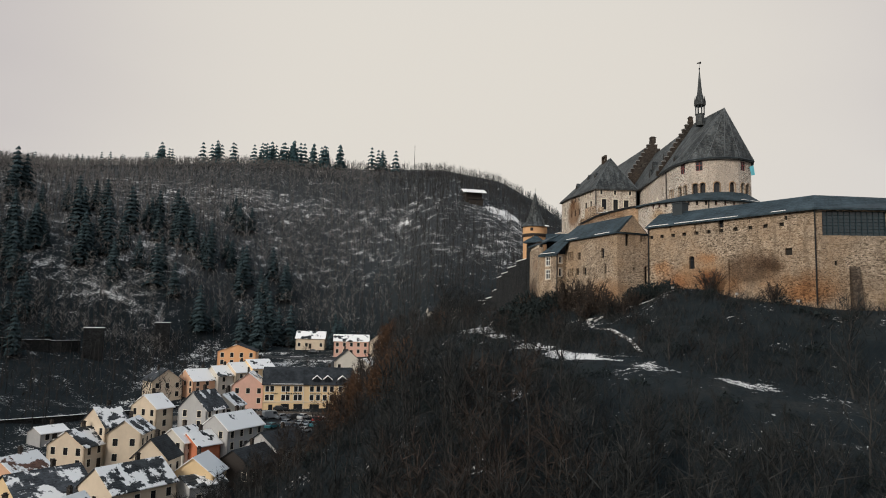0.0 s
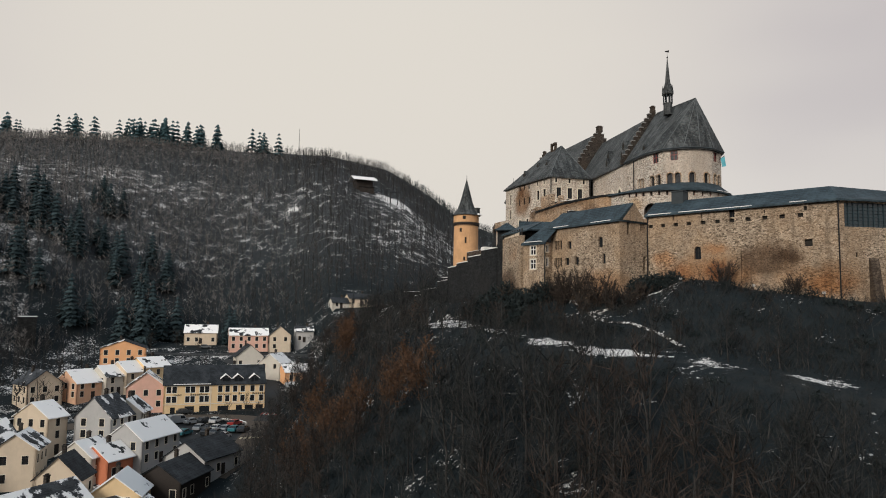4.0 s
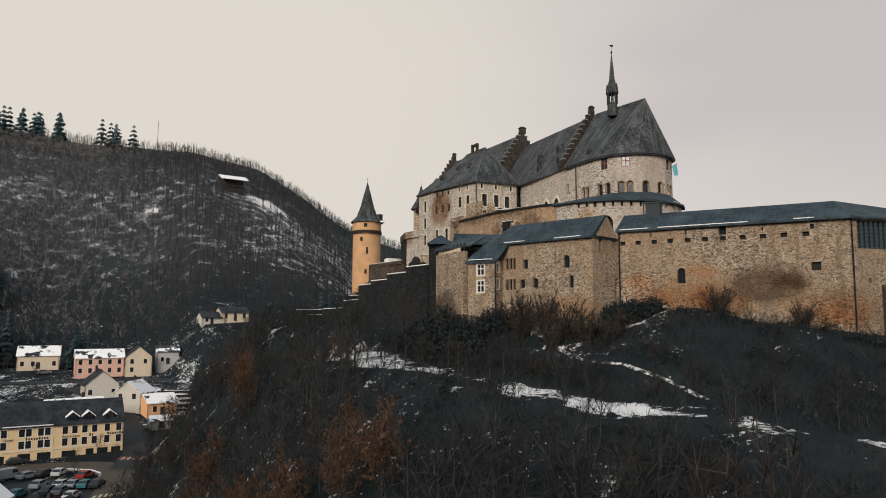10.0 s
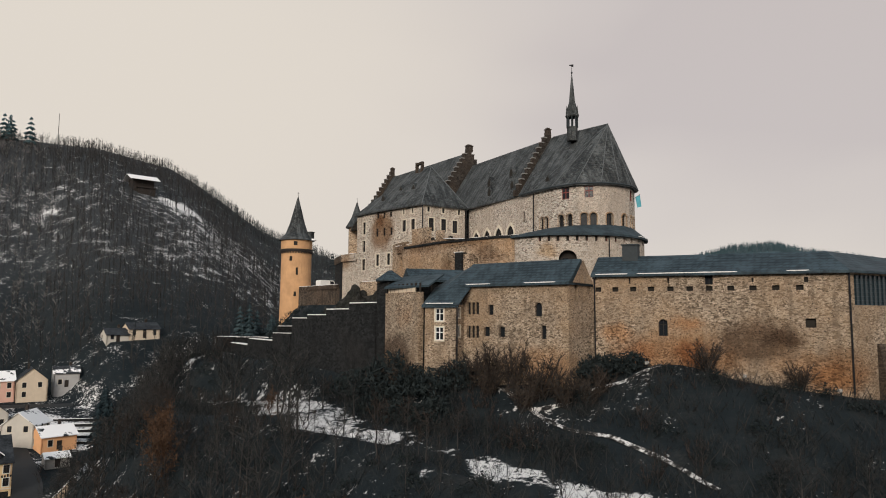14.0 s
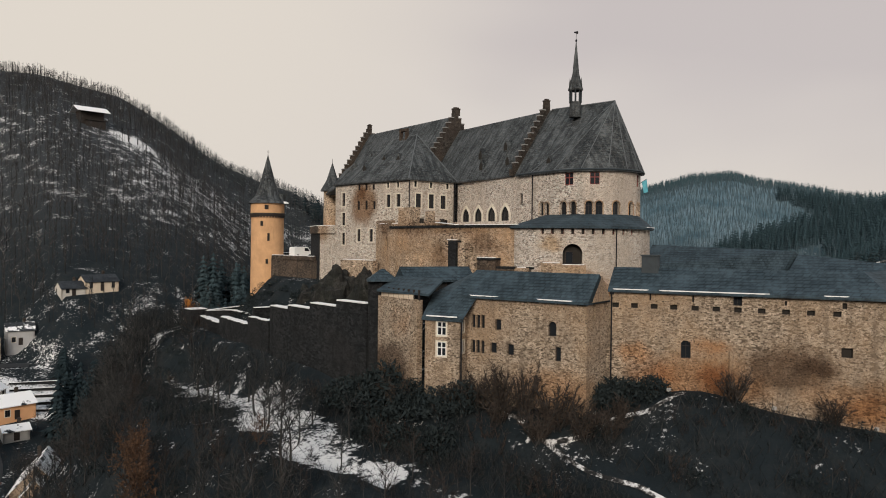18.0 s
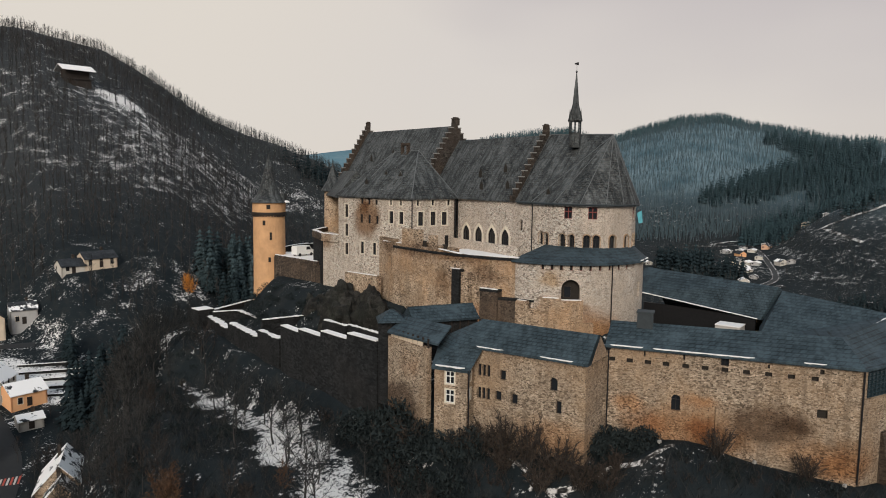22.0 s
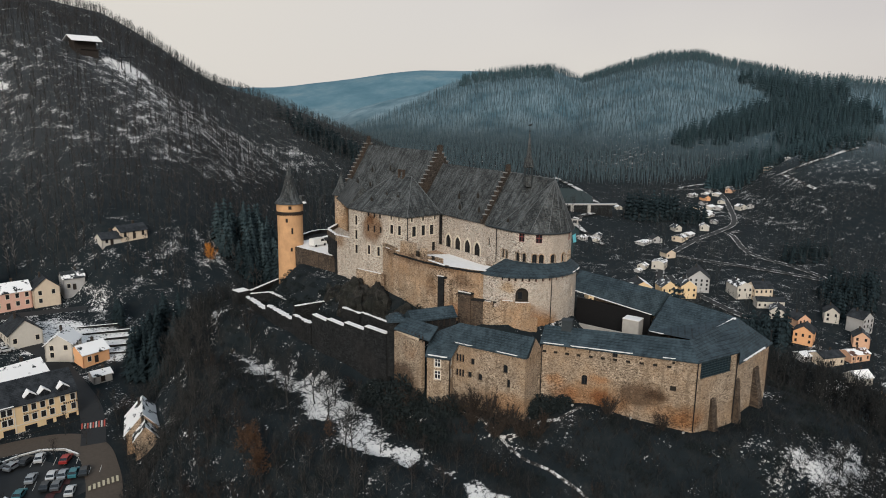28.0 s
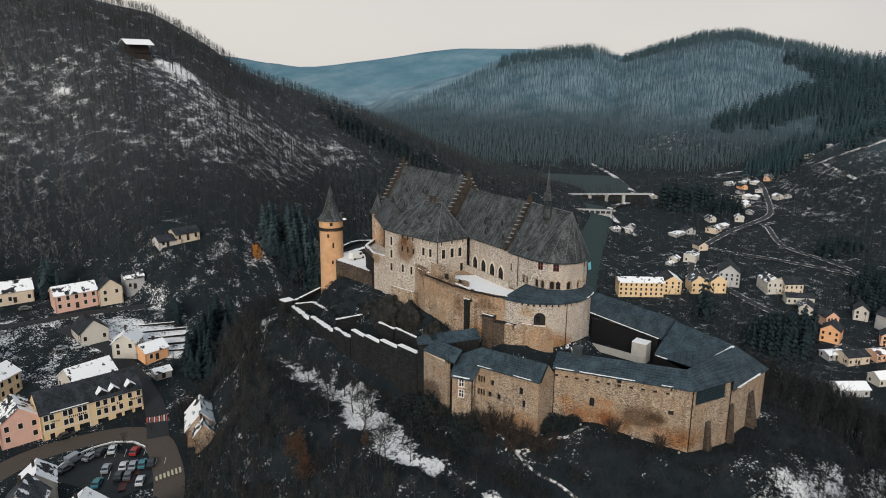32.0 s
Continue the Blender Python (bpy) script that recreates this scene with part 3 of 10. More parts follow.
def window_meshes(w, h, style, frame_m, pane_m):
    """A window that fills an opening w by h: frame with mullions, and its pane. Local: x along, y out, z up from the sill."""
    key = (round(w, 2), round(h, 2), style, frame_m.name, pane_m.name)
    if key not in WINDOWS:
        e = 0.07 if style != "loop" else 0.03
        bar = {"two": 0.06, "cross": 0.11}.get(style, 0)
        xs = [-w / 2, -w / 2 + e] + ([-bar / 2, bar / 2] if bar else []) + [w / 2 - e, w / 2]
        tr = {"two": (h * 0.66, 0.05), "cross": (h * 0.56, 0.11)}.get(style)
        zs = [0, e] + ([tr[0], tr[0] + tr[1]] if tr else []) + [h - e, h]
        fm = lattice("window", xs, zs, 0.09)
        fm.materials.append(frame_m)
        p = Build()
        p.box(0, -0.03, e * 0.5, w - e, 0.02, h - e)
        pm = p.mesh("pane")
        pm.materials.append(pane_m)
        WINDOWS[key] = (fm, pm)
    return WINDOWS[key]


def fill(parent, p0, p1, holes, style="two", frame_m=None, pane_m=None, deep=0.22, name="window", label="", local=False):
    """Puts a window into every opening of a wall."""
    n, d, out = away(p0, p1)
    turn = math.degrees(math.atan2(d.y, d.x))
    for u, w, s, h, arch in holes:
        fm, pm = window_meshes(w, h - s, style, frame_m or M_DARKWOOD, pane_m or M_GLASS)
        p = Vector((p0[0], p0[1], s)) + d * u - out * deep
        # the local y axis points inward along +90 degrees, so the window is turned to face out
        ob = part(name, fm, None, parent, label, not local, pose(p.x, p.y, p.z, 0, 0, turn + 180))
        pane = new("pane", pm)
        pane.parent = ob


def surround(b, p0, p1, hole, e=0.16, proud=0.04):
    """A dressed-stone border round an opening."""
    n, d, out = away(p0, p1)
    u, w, s, h, arch = hole
    turn = math.degrees(math.atan2(d.y, d.x))
    for du, zz, ww, hh in ((-w / 2 - e / 2, s, e, h - s), (w / 2 + e / 2, s, e, h - s), (0, s - e, w + 2 * e, e), (0, h, w + 2 * e, e)):
        p = Vector((p0[0], p0[1], 0)) + d * (u + du) + out * (proud / 2 - 0.05)
        b.box(p.x, p.y, zz, ww, proud + 0.1, hh, turn)


def gable_roof(b, a, c, half, ze, zr, hip_a=0.0, hip_c=0.0, over=0.35, half2=None, drop=0.22, ends=0.0):
    """A pitched roof over a building whose middle line runs from a to c; hip_*: how far the ridge is set back at that end. half2: the other side's half width."""
    n, d, out = away(a, c)
    h2 = half if half2 is None else half2
    o = Vector((a[0], a[1], 0))

    def at(u, s, z):
        p = o + d * u + out * s
        return (p.x, p.y, z)

    u0, u1 = -ends, n + ends
    e = [at(u0, half + over, ze), at(u1, half + over, ze), at(u1, -h2 - over, ze), at(u0, -h2 - over, ze)]
    r0, r1 = at(u0 + hip_a, 0, zr), at(u1 - hip_c, 0, zr)
    lo = [(x, y, z - drop) for x, y, z in e]
    b.face(e[0], e[1], r1, r0)
    b.face(e[2], e[3], r0, r1)
    b.face(e[3], e[0], r0)
    b.face(e[1], e[2], r1)
    for i in range(4):
        j = (i + 1) % 4
        b.face(lo[i], lo[j], e[j], e[i])
    b.face(*lo[::-1])


def stepped_gable(b, a, c, z0, zpeak, half, steps=7, thick=0.6):
    """A crow-stepped gable standing across a roof from a to c, its peak over the middle: one upright slab with a stepped outline."""
    n, d, out = away(a, c)
    mid = (Vector((a[0], a[1], 0)) + Vector((c[0], c[1], 0))) / 2
    rise = (zpeak - z0) / steps
    side = []
    for k in range(steps):
        w = max(n * (1 - (k + 0.15) / steps) / 2, 0.5)
        side += [(w, z0 + rise * k), (w, z0 + rise * (k + 1))]
    ring = side + [(-w, z) for w, z in side[::-1]]
    k0, m = len(b.v), len(ring)
    for s in (-thick / 2, thick / 2):
        for w, z in ring:
            p = mid + d * w + out * s
            b.v.append((p.x, p.y, z))
    for i in range(m):
        j = (i + 1) % m
        b.f.append((k0 + i, k0 + j, k0 + m + j, k0 + m + i))
    for k in range(0, 2 * steps, 2):
        q = [k, k + 1, m - 2 - k, m - 1 - k]
        b.f.append(tuple(k0 + i for i in q))
        b.f.append(tuple(k0 + m + i for i in q[::-1]))


def step_copings(parent, a, c, z0, zpeak, steps, thick, material):
    """A thin pale slab on every step of a crow-stepped gable."""
    n, d, out = away(a, c)
    mid = (Vector((a[0], a[1], 0)) + Vector((c[0], c[1], 0))) / 2
    rise, turn = (zpeak - z0) / steps, math.degrees(math.atan2(d.y, d.x))
    for k in range(1, steps - 1):
        w0, w1 = (n * (1 - (q + 0.15) / steps) / 2 for q in (k, k + 1))
        for side in (-1, 1):
            p = mid + d * (side * (w0 + w1) / 2)
            b = Build()
            b.box(p.x, p.y, z0 + rise * (k + 1) + 0.005, w0 - w1 + 0.12, thick + 0.2, 0.16, turn)
            part("coping", b, material, parent, "", False)


def fast_mesh(name, verts, tris, material):
    me = bpy.data.meshes.new(name)
    nv, nt = len(verts), len(tris)
    me.vertices.add(nv)
    me.vertices.foreach_set("co", np.asarray(verts, np.float32).ravel())
    me.loops.add(nt * 3)
    me.loops.foreach_set("vertex_index", np.asarray(tris, np.int32).ravel())
    me.polygons.add(nt)
    me.polygons.foreach_set("loop_start", np.arange(0, nt * 3, 3, dtype=np.int32))
    me.update(calc_edges=True)
    me.materials.append(material)
    return me

# ---- the ground: one sheet from the castle spur to the horizon ----
SPUR = [(13, 116), (20, 98), (30, 84), (46, 77), (72, 81), (76, 100), (66, 135), (60, 175), (47, 202), (26, 208), (9, 198), (8, 160)]
MOUND = [(22, 176), (30, 149), (37, 122), (50, 116), (57, 126), (56, 190), (36, 195), (24, 190)]


MEADOW = [(2.3, 182), (5.3, 180), (7, 167), (8, 158), (9.7, 147), (10.9, 140.6), (9.7, 134), (9.5, 128.7), (10.4, 124), (9.6, 120), (9, 115), (12, 107), (14.3, 100.6), (15.8, 93), (17.5, 88.4), (20, 84.5), (23.7, 79), (26.7, 75.7), (31, 72.9), (38, 69.2), (37, 66.5), (30, 70.5), (24, 72.4), (20, 75.4), (17.5, 80.5), (13, 85.5), (11, 92), (10, 100), (9, 106), (4, 112), (0.4, 120), (0.5, 124), (1.4, 131), (1.8, 138), (3.2, 146), (3.1, 153), (2.8, 162), (2.4, 170), (2.1, 179)]

GULLIES = [((19, 273), (14, 260)), ((14, 260), (8, 246)), ((4.3, 195), (1.3, 189)), ((1.3, 189), (-3, 182)), ((7, 196), (4, 194)), ((9, 256), (5, 244))]
PATHS = [((17, 116.7), (20, 110.8)), ((20, 110.8), (21.5, 105.6)), ((21.5, 104.4), (23.9, 102.4)), ((23.9, 102.4), (27.9, 101.3)), ((27.9, 101.3), (32.6, 98.4)), ((21.5, 105.6), (21.4, 99)), ((21.4, 99), (22.5, 94)), ((22.5, 94), (23.6, 88))]
GARDEN = [(-36.6, 252.9), (-30.5, 270.2), (-24, 274), (-11.2, 265.7), (-4, 257), (-5.1, 245.7), (-12.0, 237.5), (-25.0, 252.9)]


def poly_dist(x, y, poly):
    """Signed distance to a polygon, negative inside."""
    best = np.full(np.shape(x), 1e9)
    inside = np.zeros(np.shape(x), bool)
    for (ax, ay), (bx, by) in zip(poly, poly[1:] + poly[:1]):
        ex, ey = bx - ax, by - ay
        t = np.clip(((x - ax) * ex + (y - ay) * ey) / (ex * ex + ey * ey), 0, 1)
        best = np.minimum(best, np.hypot(x - ax - t * ex, y - ay - t * ey))
        cross = ((ay > y) != (by > y)) & (x < (bx - ax) * (y - ay) / (by - ay + 1e-9) + ax)
        inside ^= cross
    return np.where(inside, -best, best)


def smax(a, b, k):
    h = np.clip(0.5 + 0.5 * (a - b) / k, 0, 1)
    return b * (1 - h) + a * h + k * h * (1 - h)


def ease(t):
    t = np.clip(t, 0, 1)
    return t * t * (3 - 2 * t)


def rolls(x, y, s):
    """Gentle unevenness."""
    return (np.sin(x / s + 1.3 * np.sin(y / s * 0.7)) * np.cos(y / s * 0.9 + 0.6 * np.sin(x / s * 1.1)))


CREST_X = [-900, -330, -60, 0, 41, 70, 105, 207, 292, 400, 520]
CREST_Z = [155, 152, 152, 155, 146, 129, 105, 69, 37, 8, -8]
FOOT_X = [-330, -120, -60, -28, -4, 100, 400]
FOOT_Y = [225, 262, 312, 308, 266, 285, 350]


def hill(x, y, cx, cy, rx, ry, turn, h, p=2.0):
    c, s = math.cos(radians(turn)), math.sin(radians(turn))
    u, v = ((x - cx) * c + (y - cy) * s) / rx, (-(x - cx) * s + (y - cy) * c) / ry
    return h * np.exp(-(np.abs(u) ** p + np.abs(v) ** p))


# ridges beyond the river: foot and crest distance, width behind, bearings and crest heights
RIDGES = [(1250, 2000, 600, [-10, 13.7, 19.6, 23.8, 28.3, 33.2, 37.7, 44.4, 60, 80], [40, 59, 121, 129, 156, 178, 180, 163, 120, 60]),
          (760, 1300, 400, [20, 24.6, 28.2, 33.2, 37.7, 40.8, 43.7, 44.8, 47, 50.9, 58], [0, 31, 77, 109, 140, 151, 151, 143, 118, 79, 0]),
          (600, 1350, 420, [39, 41.9, 44.5, 46.3, 48.6, 51.9, 54.7, 56.7, 60.5, 62.3, 66.4, 80, 110, 140], [0, 32, 83, 134, 155, 176, 180, 165, 149, 142, 131, 122, 108, 0])]


# the meadow lies on a narrow shelf below the wall: middle line, height and half width
SHELF = [(3, 178, 34.5, 2.5), (3, 160, 36.2, 3.5), (3.5, 147, 37.4, 5.0), (6.5, 134, 38.9, 5.5), (8, 122, 38.7, 4.5), (12, 106, 37.7, 3.0), (14, 90, 36.5, 2.6), (19, 83, 36.3, 2.6), (23, 77, 35.9, 2.6), (30, 72.5, 34.8, 2.6), (40, 67, 33.4, 2.4)]


def on_shelf(x, y):
    """Distance from the shelf's middle less its half width, the side (positive towards the castle) and the shelf's height there."""
    best = np.full(np.shape(x), 1e9)
    side, level = np.zeros(np.shape(x)), np.zeros(np.shape(x))
    for (ax, ay, az, aw), (bx, by, bz, bw) in zip(SHELF, SHELF[1:]):
        ex, ey = bx - ax, by - ay
        n = math.hypot(ex, ey)
        t = np.clip(((x - ax) * ex + (y - ay) * ey) / (n * n), 0, 1)
        d = np.hypot(x - ax - t * ex, y - ay - t * ey) - (aw + (bw - aw) * t)
        near = d < best
        side = np.where(near, ((x - ax) * -ey + (y - ay) * ex) / n, side)
        level = np.where(near, az + (bz - az) * t, level)
        best = np.minimum(best, d)
    return best, side, level


def height(x, y):
    x, y = np.asarray(x, float), np.asarray(y, float)
    # valley floor: the upper town on the west, the river on the east
    town = 12.0 + 0.165 * np.clip(y - 210, 0, 90) - 0.045 * np.clip(204 - y, 0, 25) - 0.15 * np.clip(180 - y, 0, 55) + 0.3 * np.clip(-100 - x, 0, 150)
    east = ease((x - 20) / 110)
    z = town * (1 - east) + np.clip(-24 + 0.067 * (x + y - 440), -24, 40) * east
    # the big wooded hill behind the town
    crest = np.interp(x, CREST_X, CREST_Z)
    foot = np.interp(x, FOOT_X, FOOT_Y)
    top = 512.0
    rise = np.clip((y - foot) / (top - foot), 0, 1)
    back = 1 - ease((y - 560) / 500) * np.where(x > 60, 0.9, 0.25)
    z = np.maximum(z, smax(z, (z + (crest - z) * rise ** 0.97) * back, 3))
    # west side of the town valley
    z = np.where(x < -118, np.maximum(z, 0.55 * np.clip(-118 - x, 0, 260)), z)
    # hills across the river and beyond
    r, az = np.hypot(x + 40, y - 34), np.degrees(np.arctan2(x + 40, y - 34))
    low = -34.0
    far = low + hill(x, y, 660, 345, 190, 120, 25, 62 - low)
    for r0, r1, back, azs, tops in RIDGES:
        top = np.interp(az, azs, tops)
        up = np.clip((r - r0) / (r1 - r0), 0, 1)
        rise = 0.55 * up + 0.45 * up * up * (3 - 2 * up)
        far = np.maximum(far, low + (top - low) * np.where(r < r1, rise, 1 - 0.8 * ease((r - r1) / back)))
    for cx, cy, rx, ry, turn, h in ((300, 3600, 1300, 420, 0, 190), (1900, 2300, 1200, 600, -30, 130), (-600, 1500, 800, 600, 0, 115), (380, -520, 520, 360, 0, 110), (-720, -100, 360, 420, 0, 125)):
        far = np.maximum(far, low + hill(x, y, cx, cy, rx, ry, turn, h - low))
    z = smax(z, far, 8) + 60 * ease((np.hypot(x, y) - 2800) / 1500)
    z = z + 3.0 * rolls(x, y, 47) * ease((np.hypot(x - 30, y - 130) - 170) / 200) * ease((z - 14) / 30)
    # the castle spur
    d = poly_dist(x, y, SPUR) + 1.2 * rolls(x, y, 6.5)
    shelf = 42.5 + 0.004 * (y - 110)
    west = ease((y - 88) / 26) * ease((30 - x) / 20)
    crag = ease((y - 158) / 22) * ease((30 - x) / 20)
    soft = 0.36 * np.clip(d, 0, 16) + 0.68 * np.clip(d - 16, 0, None)
    side = 0.36 * np.clip(d, 0, 12) + 0.6 * np.clip(d - 12, 0, 8) + 1.6 * np.clip(d - 20, 0, None)
    cliff = 0.36 * np.clip(d, 0, 5) + 1.45 * np.clip(d - 5, 0, None)
    fall = soft * (1 - west) + (side * (1 - crag) + cliff * crag) * west
    spur = shelf - fall + 0.35 * rolls(x, y, 3.1)
    z = smax(spur, z, 3.5)
    off, across, level = on_shelf(x, y)
    wide = 4.5 + 11.5 * ease((across - 1.5) / 2) * ease((112 - y) / 12)
    on = ease((wide - off) / wide)
    z = z * (1 - on) + (level + 0.16 * np.clip(across, -8, 8) + 0.12 * rolls(x, y, 1.7)) * on
    z = np.where((across < -0.5) & (off > 0) & (y < 112) & (x > 8), np.minimum(z, level - 0.35 - 0.34 * off), z)
    dm = poly_dist(x, y, MOUND)
    z = np.where(dm < 10, np.maximum(z, 52.5 - 1.15 * np.clip(dm, 0, 30)), z)
    # the bank rises to the wall foot beside the gatehouse
    along, out_ = (x - 35) * 0.587 - (y - 97.5) * 0.809, (x - 35) * 0.809 + (y - 97.5) * 0.587
    z = z + 2.6 * np.exp(-((along / 10.0) ** 2 + (out_ / 5.5) ** 2))
    bailey = poly_dist(x, y, [(36, 107), (48, 89), (66, 91), (62, 118), (55, 122)])
    z = np.where(bailey < 3, np.maximum(z, 49.5 - 1.6 * np.clip(bailey, 0, 9)), z)
    return z


def snow_share(x, y, z):
    """How much snow has stayed on the ground, 0 to 1."""
    s = np.where(x > 95, 0.325, 0.345)
    s = np.maximum(s, 0.35 * ease((y - 270) / 40) * ease((480 - np.abs(x - 20)) / 200))
    s = np.maximum(s, 0.47 * np.exp(-(((x - 75) / 55) ** 2 + ((y - 410) / 60) ** 2)))
    s = np.maximum(s, 0.41 * np.exp(-(((x - 20) / 110) ** 2 + ((y - 452) / 24) ** 2)))
    s = np.maximum(s, 0.425 * ease((x + 112) / 10) * ease((-2 - x) / 8) * ease((y - 222) / 10) * ease((300 - y) / 12))
    s = np.maximum(s, 0.40 * ease((x + 112) / 10) * ease((-26 - x) / 8) * ease((y - 100) / 10) * ease((230 - y) / 12))
    s = np.maximum(s, 0.35 * ease((x - 100) / 40) * ease((520 - x) / 100) * ease((400 - y) / 60))
    s = np.maximum(s, 0.40 * np.exp(-(((x - 610) / 170) ** 2 + ((y - 580) / 130) ** 2)))
    s = np.maximum(s, (0.362 + 0.05 * np.sin(0.45 * z + 2 * rolls(x, y, 33))) * ease((x - 420) / 40) * ease((700 - x) / 40) * ease((y - 250) / 40) * ease((450 - y) / 30))
    s = s - 0.032 * ease((y - 292) / 16) * ease((66 - z) / 12) * ease((180 - x) / 40)
    flank = ease((z - 40) / 14) * ease((190 - x + 14 * rolls(x, y, 21)) / 36) * ease((y - 330) / 30) * ease((466 - y + 10 * rolls(x, y, 17)) / 26)
    lit = np.maximum(ease((x - 5) / 30), 0.4 * ease((z - 98) / 10) * ease((135 - z) / 12))
    s = np.maximum(s, (0.384 + 0.074 * lit + 0.022 * rolls(x, y, 13) + 0.016 * rolls(x, y, 41)) * flank)
    s = np.maximum(s, 0.42 * ease((-90 - x) / 30) * ease((y - 255) / 30) * ease((400 - y) / 60))
    s = np.where(np.hypot(x, y) > 950, 0.2, s)
    d = poly_dist(x, y, SPUR)
    s = np.where((d < 60) & (d > -60), np.clip(s, 0.0, np.where((y < 114) & (x > 12) & (d < 30), 0.31, np.where((x < 2) & (y > 104), 0.392, np.where(y < 114, 0.335, 0.35)))), s)
    inside = poly_dist(x, y, MEADOW) - 0.6 * ease((y - 112) / 10) + 1.6 * rolls(x, y, 2.3) + 1.2 * rolls(x + 7, y, 0.9)
    s = np.maximum(s, (0.575 - 0.08 * ease((x - 17) / 6)) * ease((1.0 - inside) / 3.0))
    s = np.maximum(s, 0.445 * ease((0.8 - path_dist(x, y) + 0.4 * rolls(x, y, 1.3)) / 0.9))
    s = np.maximum(s, 0.53 * np.exp(-(((x - 60) / 24) ** 2 + ((y - 70) / 13) ** 2)))
    s = np.maximum(s, 0.46 * np.exp(-(((x - 71) / 6) ** 2 + ((y - 88) / 10) ** 2)))
    s = np.maximum(s, 0.60 * ease((2.0 - poly_dist(x, y, GARDEN)) / 3))
    s = np.maximum(s, 0.47 * ease((12 - np.hypot((x - 72) / 2.2, y - 64)) / 8))
    s = np.maximum(s, 0.80 * ease((9 - np.hypot((x - 38) / 1.6, y - 440)) / 5))
    s = np.maximum(s, 0.55 * ease((1.6 - seg_dist(x, y, (-60, 418), (38, 418))) / 1.2))
    s = np.maximum(s, (0.36 + 0.06 * np.sin(2.2 * z + 2 * rolls(x, y, 9))) * ease((x + 20) / 8) * ease((44 - x) / 8) * ease((y - 268) / 6) * ease((312 - y) / 8))
    gully = np.minimum.reduce([seg_dist(x, y, a, b) for a, b in GULLIES])
    s = np.maximum(s, (0.47 + 0.1 * rolls(x, y, 1.9)) * ease((2.2 - gully) / 1.6))
    return s


def path_dist(x, y):
    return np.minimum.reduce([seg_dist(x, y, a, b) for a, b in PATHS])


def seg_dist(x, y, a, b):
    ex, ey = b[0] - a[0], b[1] - a[1]
    t = np.clip(((x - a[0]) * ex + (y - a[1]) * ey) / (ex * ex + ey * ey), 0, 1)
    return np.hypot(x - a[0] - t * ex, y - a[1] - t * ey)


def ground_sheet():
    ox, oy = 10.0, 110.0
    ring = np.concatenate([[0.0], np.linspace(1.5, 150, 100), 150 * 1.0245 ** np.arange(1, 143)])
    na = 420
    a = np.linspace(0, 2 * np.pi, na, endpoint=False)
    rr, aa = np.meshgrid(ring, a, indexing="ij")
    x, y = ox + rr * np.cos(aa), oy + rr * np.sin(aa)
    z = height(x, y)
    v = np.stack([x, y, z], -1).reshape(-1, 3)
    i, j = np.meshgrid(np.arange(len(ring) - 1), np.arange(na), indexing="ij")
    p, q = i * na + j, i * na + (j + 1) % na
    r, s = p + na, q + na
    tris = np.concatenate([np.stack([p, r, s], -1).reshape(-1, 3), np.stack([p, s, q], -1).reshape(-1, 3)])
    me = fast_mesh("ground", v, tris, M_GROUND)
    at = me.attributes.new("snow_cover", "FLOAT", "POINT")
    at.data.foreach_set("value", snow_share(x, y, z).ravel().astype(np.float32))
    # bluish tint that grows with distance: painted haze
    wood = me.attributes.new("distance_haze", "FLOAT", "POINT")
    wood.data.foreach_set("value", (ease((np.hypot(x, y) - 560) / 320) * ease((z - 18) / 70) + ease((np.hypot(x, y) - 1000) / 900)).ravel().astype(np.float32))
    # paler hill ground: thin snow dust, with haze painted in westwards
    dust_haze = me.attributes.new("pale_dust_and_haze", "FLOAT", "POINT")
    dust_haze.data.foreach_set("value", (0.47 * ease((y - 285) / 60) * ease((z - 24) / 30) * (0.35 + 0.65 * np.maximum(ease((z - 50) / 40), ease((-40 - x) / 60)))).ravel().astype(np.float32))
    me.shade_smooth()
    return tagged(new("ground", me), "brown leaf-littered valley and hills with thin patchy snow", "ground", kind="structure")


